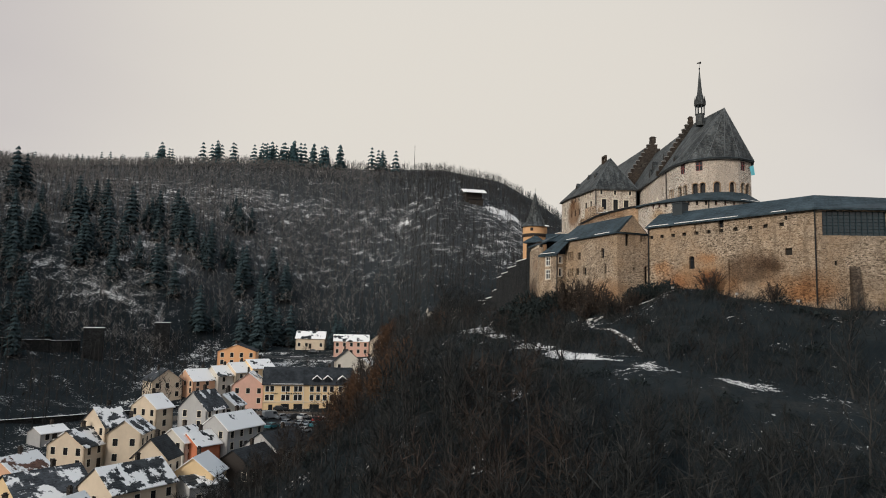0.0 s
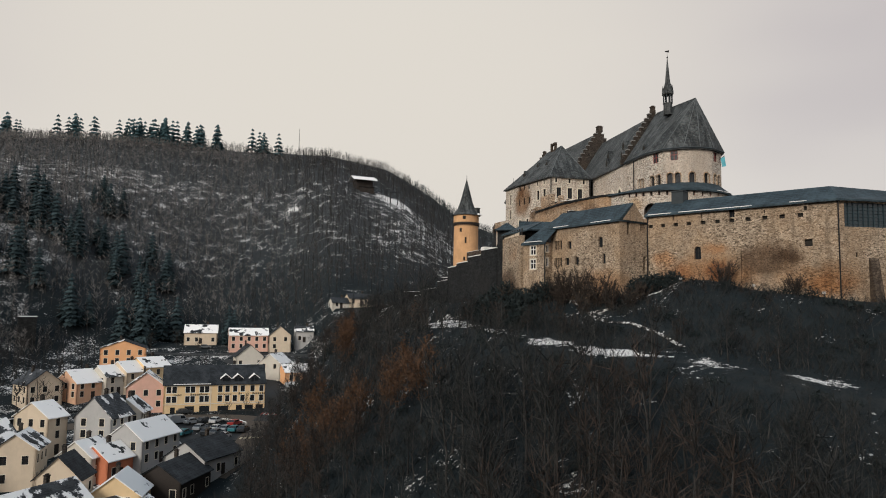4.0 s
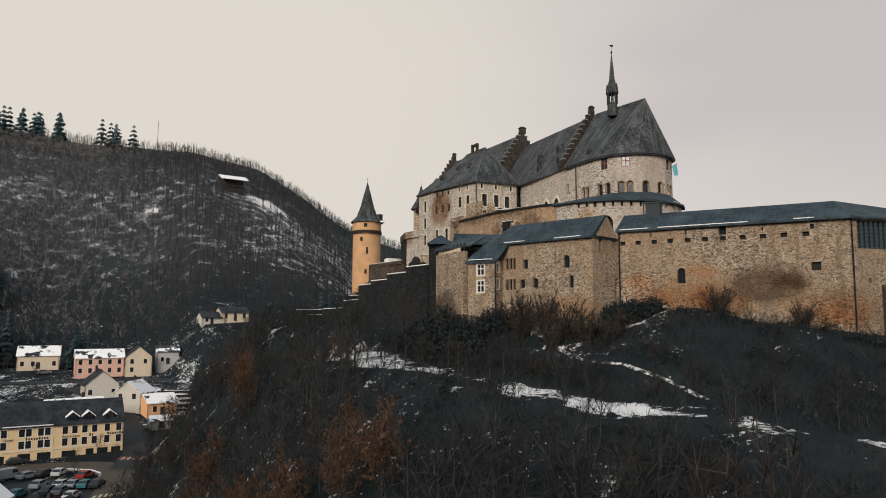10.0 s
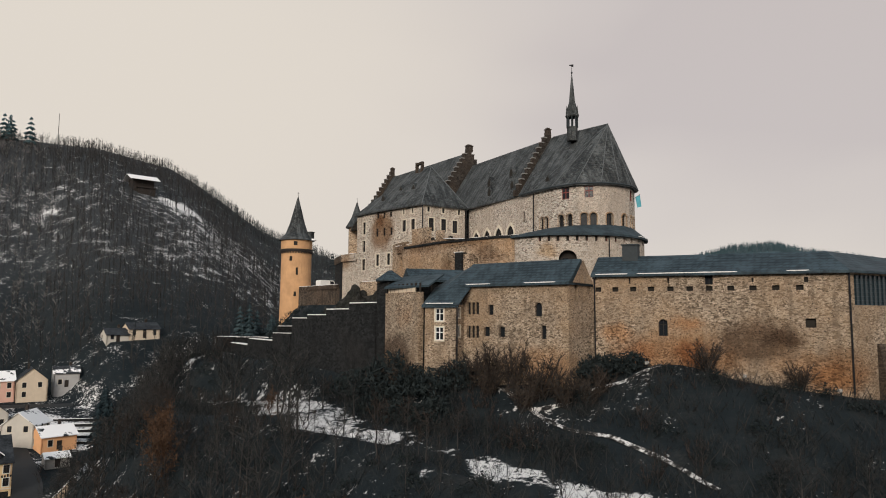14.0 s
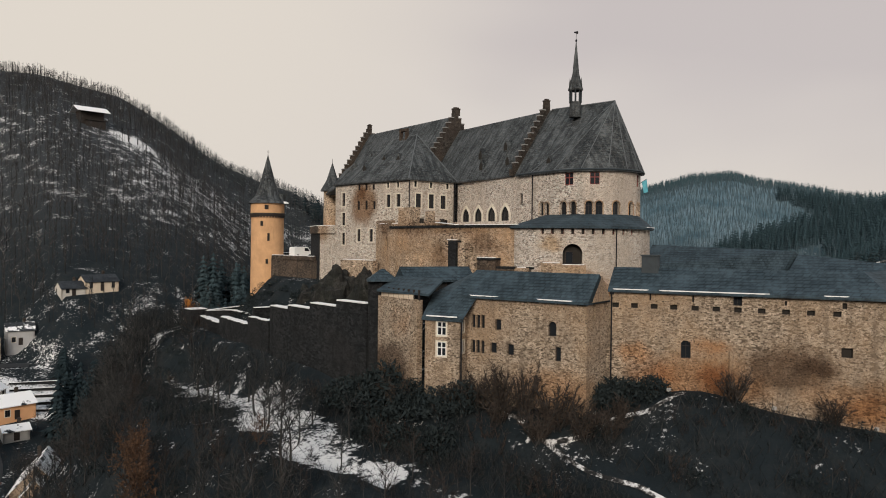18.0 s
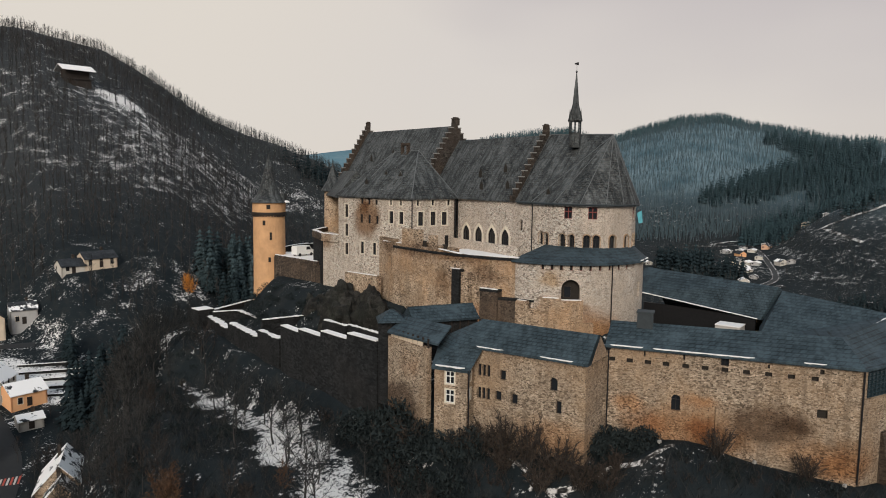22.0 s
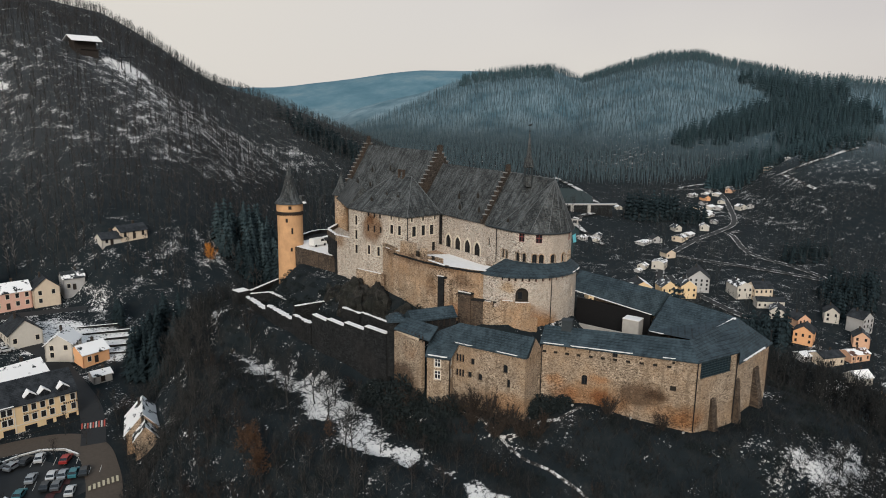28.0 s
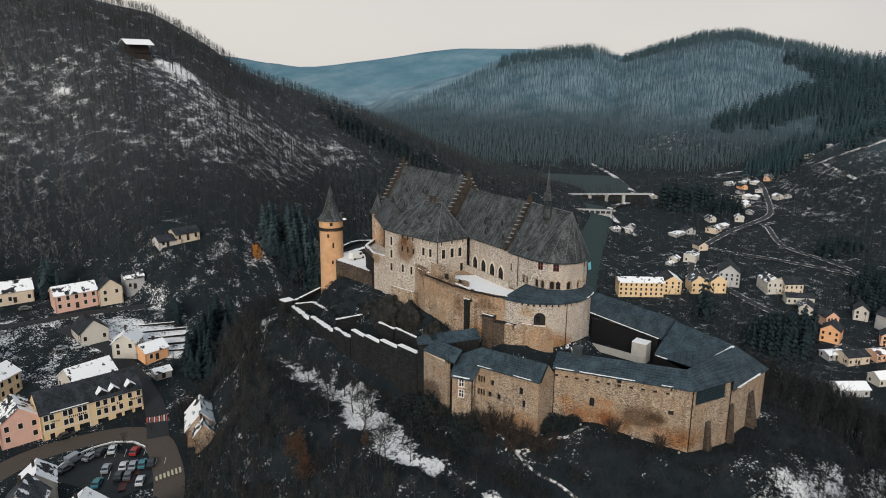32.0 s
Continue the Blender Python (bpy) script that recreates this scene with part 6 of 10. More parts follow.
        part("timber_post", b, M_DARKWOOD, t)
    g = Build()
    g.lathe(17.2, 129.6, [(2.7, 54.85), (2.65, 55.0), (0.3, 56.3)], 4, radians(20))
    part("pavilion_roof", g, M_SLATE_NEW, t)
    b = Build()
    b.box(17.0, 129.6, 44, 2.2, 2.2, 10.7, 20)
    part("pavilion_wall", b, M_DARKSTONE, t)


def outer_ward():
    t = thing("outer_ward", 48, 92, 43, "long buff rubble curtain building, rust and soot stained, slate roofed", "building")
    n0 = away(LW0, LW1)[0]
    slots = [(u, 0.68, 53.1, 53.6, 0) for u in (0.55, 2.44, 4.37, 6.26, 8.28, 10.25, 12.21, 14.31, 16.41, 18.53, 20.7)]
    loops = [(4.0, 0.2, 53.95, 54.6, 0), (8.1, 0.2, 53.95, 54.6, 0), (16.4, 0.2, 53.95, 54.4, 0)]
    door_ = [(12.18, 0.8, 53.75, 54.95, 0)]
    arch = [(7.45, 0.95, 48.3, 50.1, 1)]
    sq = [(21.55, 0.95, 49.35, 50.25, 0), (21.3, 0.4, 53.85, 54.4, 0)]
    hs = slots + loops + door_ + arch + sq
    b = Build()
    wall(b, LW0, LW1, 40, TOP, hs, 0.8)
    nn, d, out = away(LW0, LW1)
    c0 = Vector((*LW0, 0)) + d * 12.46 + out * 0.12
    b.box(c0.x, c0.y, 40, 1.9, 0.5, 9.4, math.degrees(math.atan2(d.y, d.x)))
    n1 = away(LW1, LW2)[0]
    glass = (4.7, 7.6, 51.6, 54.6, 0)
    h1 = [glass, (2.4, 0.35, 47.9, 48.5, 0)]
    wall(b, LW1, LW2, 40, TOP, h1, 0.8)
    n2 = away(LW2, LW3)[0]
    h2 = [(3.0, 0.5, 46.5, 48.9, 0)]
    wall(b, LW2, LW3, 40, 52.9, h2, 0.8)
    wall(b, LW3, (72.2, 103), 40, 52.9, (), 0.8)
    wall(b, (72.2, 103), (66.5, 126), 40, 52.9, (), 0.8)
    part("wall", b, M_OUTER, t)
    fill(t, LW0, LW1, slots, "loop", M_DARKWOOD, M_VOID, 0.35, label="small dark gun slot")
    fill(t, LW0, LW1, loops + sq, "loop", M_DARKWOOD, M_VOID, 0.35)
    fill(t, LW0, LW1, door_ + arch, "two", M_DARKWOOD, M_GLASS, 0.4)
    fill(t, LW1, LW2, h1[1:], "loop", M_DARKWOOD, M_VOID, 0.3)
    fill(t, LW2, LW3, h2, "loop", M_DARKWOOD, M_VOID, 0.3)
    # wide glazed band with thin bars
    nn, d, out = away(LW1, LW2)
    m = pose(*(Vector((*LW1, glass[2])) + d * glass[0] - out * 0.3), 0, 0, math.degrees(math.atan2(d.y, d.x)) + 180)
    w, h = glass[1], glass[3] - glass[2]
    xs, zs = [], []
    for k in range(12):
        c = -w / 2 + 0.04 + (w - 0.08) * k / 11
        xs += [c - 0.035, c + 0.035]
    for k in range(8):
        c = 0.03 + (h - 0.06) * k / 7
        zs += [c - 0.03, c + 0.03]
    me = lattice("window", xs, zs, 0.1)
    me.materials.append(M_TEALBAR)
    band = part("window", me, None, t, "wide barred glass band", True, m)
    pb = Build()
    pb.box(0, -0.08, 0, w, 0.03, h)
    pm = pb.mesh("pane")
    pm.materials.append(M_BANDGLASS)
    new("pane", pm).parent = band
    # battered buttresses
    def batter(p, q, u, w0, top, deep):
        nn, d, out = away(p, q)
        c = Vector((*p, 0)) + d * u
        bb = Build()
        for (z0, e0), (z1, e1) in (((40, deep), (top, 0.25)),):
            f = []
            for z, e in ((z0, e0), (z1, e1)):
                for s in (-w0 / 2, w0 / 2):
                    f.append((c + d * s - out * 0.1, c + d * s + out * e, z))
            (a0, a1, _), (b0, b1, _), (g0, g1, _), (k0, k1, _) = f
            P = lambda v, z: (v.x, v.y, z)
            bb.face(P(a1, z0), P(b1, z0), P(k1, z1), P(g1, z1))
            bb.face(P(a0, z0), P(a1, z0), P(g1, z1), P(g0, z1))
            bb.face(P(b1, z0), P(b0, z0), P(k0, z1), P(k1, z1))
            bb.face(P(g0, z1), P(g1, z1), P(k1, z1), P(k0, z1))
        part("buttress", bb, M_DAMPBROWN, t, "battered dark brown stone buttress")

    batter(LW1, LW2, 4.5, 1.15, 47.8, 1.5)
    batter(LW2, LW3, 0.9, 1.1, 49.8, 1.5)
    batter(LW2, LW3, 9.2, 1.9, 49.6, 2.2)
    for p in (LW1, LW2, LW3):
        downpipe(t, p[0] - 0.05, p[1] - 0.2, 43, TOP - 0.2)
    # roofs: outer slopes, ridges and inner slopes
    nn, d, out = away(LW0, LW1)

    def inset(p, o, e):
        return Vector((p[0] - o.x * e, p[1] - o.y * e, 0))

    o1, o2 = away(LW1, LW2)[2], away(LW2, LW3)[2]
    oc = (out + o1).normalized()
    R0, R1 = inset(LW0, out, 2.6), Vector((51.5, 91.4, 0))
    R2, R3 = Vector((64.6, 91.0, 0)), Vector((62.9, 104.2, 0))
    I0, I1 = inset(LW0, out, 5.2), Vector((52.4, 96.5, 0))
    g = Build()

    def up(v, z):
        return (v.x, v.y, z)

    E0 = Vector((*LW0, 0)) + out * 0.45 - d * 0.2
    E1 = Vector((*LW1, 0)) + oc * 0.6
    E2 = Vector((*LW2, 0)) + (o1 + o2).normalized() * 0.45
    E3 = Vector((*LW3, 0)) + (o2 + Vector((0.95, 0, 0))).normalized() * 0.6
    Rm = inset(LW1, oc, 3.6)
    zr, zr2, z3 = 57.2, 57.4, 58.6
    g.face(up(E0, TOP - 0.05), up(E1, TOP - 0.05), up(Rm, zr), up(R0, zr))
    g.face(up(R0, zr), up(Rm, zr), up(Rm - out * 2.6, TOP + 0.2), up(I0, TOP + 0.2))
    g.face(up(E0, TOP - 0.3), up(E1, TOP - 0.3), up(E1, TOP - 0.05), up(E0, TOP - 0.05))
    g.face(up(E0, TOP - 0.05), up(R0, zr), up(I0, TOP + 0.2))
    part("roof", g, M_SLATE_NEW, t)
    g = Build()
    g.face(up(E1, TOP - 0.05), up(E2, TOP - 0.05), up(R2, zr2), up(Rm, zr))
    g.face(up(E2, 52.85), up(E3, 52.6), up(R2, zr2))
    g.face(up(E2, 52.85), up(R2, zr2), up(E2, TOP - 0.05))
    g.face(up(E1, TOP - 0.3), up(E2, TOP - 0.3), up(E2, TOP - 0.05), up(E1, TOP - 0.05))
    g.face(up(E2, 52.6), up(E3, 52.35), up(E3, 52.6), up(E2, 52.85))
    part("roof", g, M_SLATE_NEW, t)
    g = Build()
    X3, X4 = Vector((73.0, 103, 0)), Vector((67.3, 126.5, 0))
    V1, V2 = Vector((52.5, 90.6, 0)), Vector((55.1, 102.6, 0))
    g.face(up(E3, 52.6), up(X3, 52.6), up(R3, z3), up(R2, zr2))
    g.face(up(R2, zr2), up(R3, z3), up(V2, 53.3), up(V1, 55.5))
    g.face(up(Rm, zr), up(R2, zr2), up(V1, 55.5))
    g.face(up(R3, z3), up(Vector((60.0, 105.4, 0)), 53.9), up(V2, 53.3))
    part("roof", g, M_SLATE_NEW, t)
    g = Build()
    R4 = Vector((60.6, 125.5, 0))
    R3h = R3 + Vector((0.1, 0.6, 0))
    g.face(up(X3, 52.6), up(X4, 52.6), up(R4, 59.6), up(R3h, 59.0))
    g.face(up(R3h, 59.0), up(R4, 59.6), up(Vector((55.8, 123.5, 0)), 56.4), up(Vector((60.1, 105.4, 0)), 54.7))
    g.face(up(R3h, 59.0), up(Vector((60.1, 105.4, 0)), 54.7), up(X3, 52.6))
    part("hall_roof", g, M_SLATE_NEW, t)
    b = Build()
    wall(b, (57.0, 122.5), (60.5, 106.4), 46, 54.8, (), 0.4)
    wall(b, (60.2, 105.6), (55.6, 103.0), 46, 53.3, (), 0.4)
    wall(b, (55.4, 102.5), (52.9, 91.6), 46, 53.4, (), 0.4)
    part("inner_wall", b, M_IRON, t, "dark timber and glass inner front")
    snow_strip(t, (55.8, 123.2, 56.5), (60.0, 105.8, 54.8), 0.35)
    snow_strip(t, (55.0, 102.2, 53.45), (54.2, 98.4, 54.1), 0.4)
    snow_strip(t, up(V1.lerp(R2, 0.12), 55.85), up(V1.lerp(R2, 0.96), zr2), 0.55)
    for f0, f1 in ((0.02, 0.16), (0.2, 0.6), (0.78, 0.86)):
        p, q = E0.lerp(E1, f0), E0.lerp(E1, f1)
        snow_strip(t, up(p - out * 0.15, TOP + 0.02), up(q - out * 0.15, TOP + 0.02), 0.35)
    p, q = E2.lerp(E3, 0.12), E2.lerp(E3, 0.75)
    snow_strip(t, up(p, 52.85), up(q, 52.75), 0.5)
    b = Build()
    c = R0.lerp(Rm, 0.16)
    b.box(c.x, c.y, 56.2, 1.7, 1.5, 2.2, math.degrees(math.atan2(d.y, d.x)))
    b.box(c.x, c.y, 58.4, 1.9, 1.7, 0.15, math.degrees(math.atan2(d.y, d.x)))
    part("chimney", b, M_LEAD, t, "slate-clad chimney box")
    # things in the court
    k = thing("concrete_lift_box", 57.6, 108.2, 50, "small pale concrete box with a snow-covered flat roof", "hut")
    b = Build()
    b.box(57.6, 108.2, 48, 2.6, 3.2, 5.8, 20)
    part("wall", b, M_CONCRETE, k)
    b = Build()
    b.box(57.6, 108.2, 53.8, 2.7, 3.3, 0.12, 20)
    part("snow", b, M_SNOW, k)
    b = Build()
    wall(b, (53.0, 118), (56.6, 106.4), 48, 51.0, (), 0.4)
    lone("retaining_wall", b, M_CONCRETE, "low pale concrete retaining wall in the castle court", "wall")


def curtain():
    t = thing("curtain_wall", 13, 160, 40, "dark damp curtain wall stepping downhill with snow-covered coping", "wall")
    P = [(15.6, 130.6), (14.4, 137.0), (13.4, 143.4), (12.6, 149.6), (12.1, 155.6)]
    H = [52.0, 51.2, 50.4, 49.9]
    b = Build()
    for k, (p, q) in enumerate(zip(P, P[1:])):
        wall(b, q, p, 34, H[k], (), 1.0)
    part("wall", b, M_DARKSTONE, t)
    for k, (p, q) in enumerate(zip(P, P[1:])):
        s = Build()
        n, d, out = away(p, q)
        s.box((p[0] + q[0]) / 2 - out.x * 0.5 * -1, (p[1] + q[1]) / 2 - out.y * 0.5 * -1, H[k], n - 0.4, 1.15, 0.14, math.degrees(math.atan2(d.y, d.x)))
        part("snow", s, M_SNOW, t, "thick snow on the coping")
    k = thing("lower_bailey_wall", 12, 178, 38, "low dark bailey walls capped with snow below the round tower", "wall")
    b = Build()
    Q = [(12.1, 156.4), (11.8, 165.5), (11.2, 180.0), (11.3, 194.0)]
    Z = [47.4, 46.0, 44.8, 43.8]
    for i, (p, q) in enumerate(zip(Q, Q[1:])):
        wall(b, q, p, 32, Z[i], (), 1.0)
    wall(b, (24.0, 204.0), (11.3, 195.0), 34, 45.6, (), 0.9)
    b.box(11.0, 196.2, 34, 3.4, 3.4, 12.0, 10)
    part("wall", b, M_DARKSTONE, k)
    for a, c, w in (((12.6, 157.0, 47.5), (12.3, 165.2, 47.4), 1.2), ((12.3, 166, 46.1), (11.8, 179.6, 46.1), 1.5), ((11.7, 180.5, 44.9), (11.8, 193.6, 44.9), 1.6), ((24.2, 203.6, 45.7), (11.8, 194.8, 45.7), 0.8),
                    ):
        snow_strip(k, a, c, w)
    b = Build()
    b.box(11.0, 196.2, 46.0, 3.2, 3.2, 0.12, 10)
    part("snow", b, M_SNOW, k)


def yard_walls():
    """Low walls of the outer yard, each capped with snow."""
    for a, c, z0, z1, w in (((25.9, 167.7), (13.4, 167.6), 40, 48.5, 0.7), ((20.7, 158.0), (21.7, 151.6), 42, 49.5, 0.6), ((22.2, 152.2), (23.5, 142.5), 42, 49.6, 0.6), ((23.6, 142.2), (22.0, 133.0), 44, 50.4, 0.6),
                            ((16.7, 190.6), (11.8, 191.7), 36, 46.0, 0.7), ((17.6, 179.4), (16.7, 190.6), 36, 46.0, 0.8), ((20.6, 171.0), (17.6, 179.4), 36, 46.6, 0.7)):
        b = Build()
        wall(b, c, a, z0, z1, (), w)
        k = lone("yard_wall", b, M_DARKSTONE, "low dark yard wall capped with snow", "wall", "yard walls")
        snow_strip(k, (*a, z1 + 0.06), (*c, z1 + 0.06), w * 1.3)
    for k in range(9):
        b = Build()
        f = k / 9
        b.box(25.6 + 5.0 * f, 166.6 + 5.2 * f, 40, 1.1, 1.4, 9.0 + 4.2 * f, 46)
        t = lone("stair_step", b, M_DARKSTONE, "dark stone step of the ramp with snow on it", "step", "ramp steps")
        snow_strip(t, (25.3 + 5.0 * f, 167.1 + 5.2 * f, 49.05 + 4.2 * f), (25.9 + 5.0 * f, 166.1 + 5.2 * f, 49.05 + 4.2 * f), 0.8)


def crag(x, y, z, rx, ry, rz, seed):
    """A rough rock outcrop."""
    bm = bmesh.new()
    bmesh.ops.create_icosphere(bm, subdivisions=4, radius=1.0)
    for v in bm.verts:
        k = 1 + 0.28 * noise.noise(v.co * 2.1 + Vector((seed, 0, 0))) + 0.14 * noise.noise(v.co * 5.3 + Vector((0, seed, 0))) + 0.06 * noise.noise(v.co * 13)
        v.co = Vector((x + v.co.x * rx * k, y + v.co.y * ry * k, z + v.co.z * rz * k))
    me = bpy.data.meshes.new("rock")
    bm.to_mesh(me)
    bm.free()
    me.materials.append(M_ROCK)
    tagged(new("rock", me), "dark mossy rock outcrop under the castle walls", "rock", "castle crags")


for k, c in enumerate(((24.6, 159.6, 48.4, 3.4, 4.4, 6.6), (26.8, 153.0, 48.2, 2.8, 4.2, 6.6), (24.4, 167.5, 47.0, 3.2, 4.4, 5.2), (28.4, 145.0, 47.0, 2.6, 3.8, 4.6), (22.5, 175.5, 45.5, 3.4, 5.0, 4.0), (32.0, 129.0, 46.6, 3.4, 3.4, 4.0), (3.4, 185.0, 34.2, 1.8, 4.2, 2.6), (1.0, 194.0, 31.0, 2.6, 4.4, 3.6))):
    crag(*c, 3.7 * k)
round_tower()
great_hall()
chapel()
chapel_base()
palace()
residence()
terrace()
gatehouse()
outer_ward()
curtain()
yard_walls()

# ---- the town ----
def gz(x, y):
    return float(height(np.array(x), np.array(y)))


def slope(b, p0, p1, p2, p3, thick=0.18):
    """A roof slab on four corners, eave first."""
    q = [Vector(p) for p in (p0, p1, p2, p3)]
    lo = [v - Vector((0, 0, thick)) for v in q]
    b.face(*q)
    b.face(*lo[::-1])
    for i in range(4):
        j = (i + 1) % 4
        b.face(lo[i], lo[j], q[j], q[i])


PLAIN_WALLS = {}


def house(x, y, w, d, h, turn, rise, wall_m, roof_a, roof_b, label, z=None, storeys=None, name="house", frame_m=None, far=False, group="houses of the town", chim=True, dorm=0):
    """A plastered house; its ridge runs along the local x axis."""
    z = gz(x, y) if z is None else z
    t = thing(name, x, y, z - 0.3, label, "house", group, turn=turn)
    n_st = storeys or max(1, int(round((h - 0.4) / 2.8)))
    b = Build()
    X, Y = w / 2, d / 2
    corners = [(-X, -Y), (X, -Y), (X, Y), (-X, Y)]
    filled = []
    for k in range(4):
        p, q = corners[k], corners[(k + 1) % 4]
        ln = w if k % 2 == 0 else d
        hs = []
        if k != 2 or not far:
            cols = max(1, int(ln / 2.7))
            for s in range(n_st):
                s0 = 1.25 + (h - 0.7) / n_st * s
                for c in range(cols):
                    u = ln * (c + 0.5) / cols
                    if s == 0 and c == cols // 2 and k in (0, 3):
                        continue
                    hs.append((u, 1.05, s0 - 0.1, min(s0 + 1.4, h - 0.25), 0))
        wall(b, p, q, -2.5, h, hs, 0.35)
        filled.append((p, q, hs))
    for s in (-1, 1):
        for e in (0, 0.3):
            b.face((s * (X - e), -Y, h), (s * (X - e), Y, h), (s * (X - e), 0, h + rise))
    part("wall", b, wall_m, t, "", False)
    for p, q, hs in filled:
        fill(t, p, q, hs, "two", frame_m or M_DARKWOOD, M_GLASS, 0.12, local=True)
    if not far:
        for p, q, hs in filled:
            for hh in hs:
                tr = Build()
                surround(tr, p, q, hh, 0.12, 0.03)
                part("window_surround", tr, M_TRIM, t, "", False)
    o = 0.45
    ez = h - rise * o / Y
    for s, mat in ((-1, roof_a), (1, roof_b)):
        rb = Build()
        slope(rb, (-X - 0.3, s * (Y + o), ez + 0.15), (X + 0.3, s * (Y + o), ez + 0.15), (X + 0.3, 0, h + rise + 0.15), (-X - 0.3, 0, h + rise + 0.15))
        part("roof_slope", rb, mat, t, "", False)
    g = Build()
    g.box(0, 0, 0, 1.1, 0.12, 2.1)
    for k, (dx, dy, r) in enumerate((((w / 2) * 0.0, -Y - 0.02, 0),)):
        part("door", g, M_DARKWOOD, t, "", False, pose(dx if int(w / 2.7) % 2 else dx, dy, 0.3, 0, 0, r))
    if chim:
        c = Build()
        chimney(c, X * 0.35, Y * 0.2, h + rise * 0.6, h + rise + 1.3, 0.7, 0.55)
        part("chimney", c, M_REDBRICK, t, "", False)
    for k in range(dorm):
        c = Build()
        u = -X + w * (k + 0.5) / dorm
        zz = h + rise * 0.18
        yy = -Y * 0.8
        c.box(u, yy + 1.0, zz, 1.3, 2.0, 1.3)
        dm = part("dormer", c, wall_m, t, "", False)
        c = Build()
        slope(c, (u - 0.95, yy - 0.2, zz + 1.25), (u - 0.95, yy + 2.6, zz + 1.25), (u, yy + 2.6, zz + 1.9), (u, yy - 0.2, zz + 1.9), 0.12)
        slope(c, (u + 0.95, yy - 0.2, zz + 1.25), (u + 0.95, yy + 2.6, zz + 1.25), (u, yy + 2.6, zz + 1.9), (u, yy - 0.2, zz + 1.9), 0.12)
        part("dormer_roof", c, M_SNOWROOF, dm, "", False)
        c = Build()
        c.box(u, yy - 0.03, zz + 0.2, 0.8, 0.06, 0.9)
        part("dormer_window", c, M_GLASS, dm, "", False)
    return t


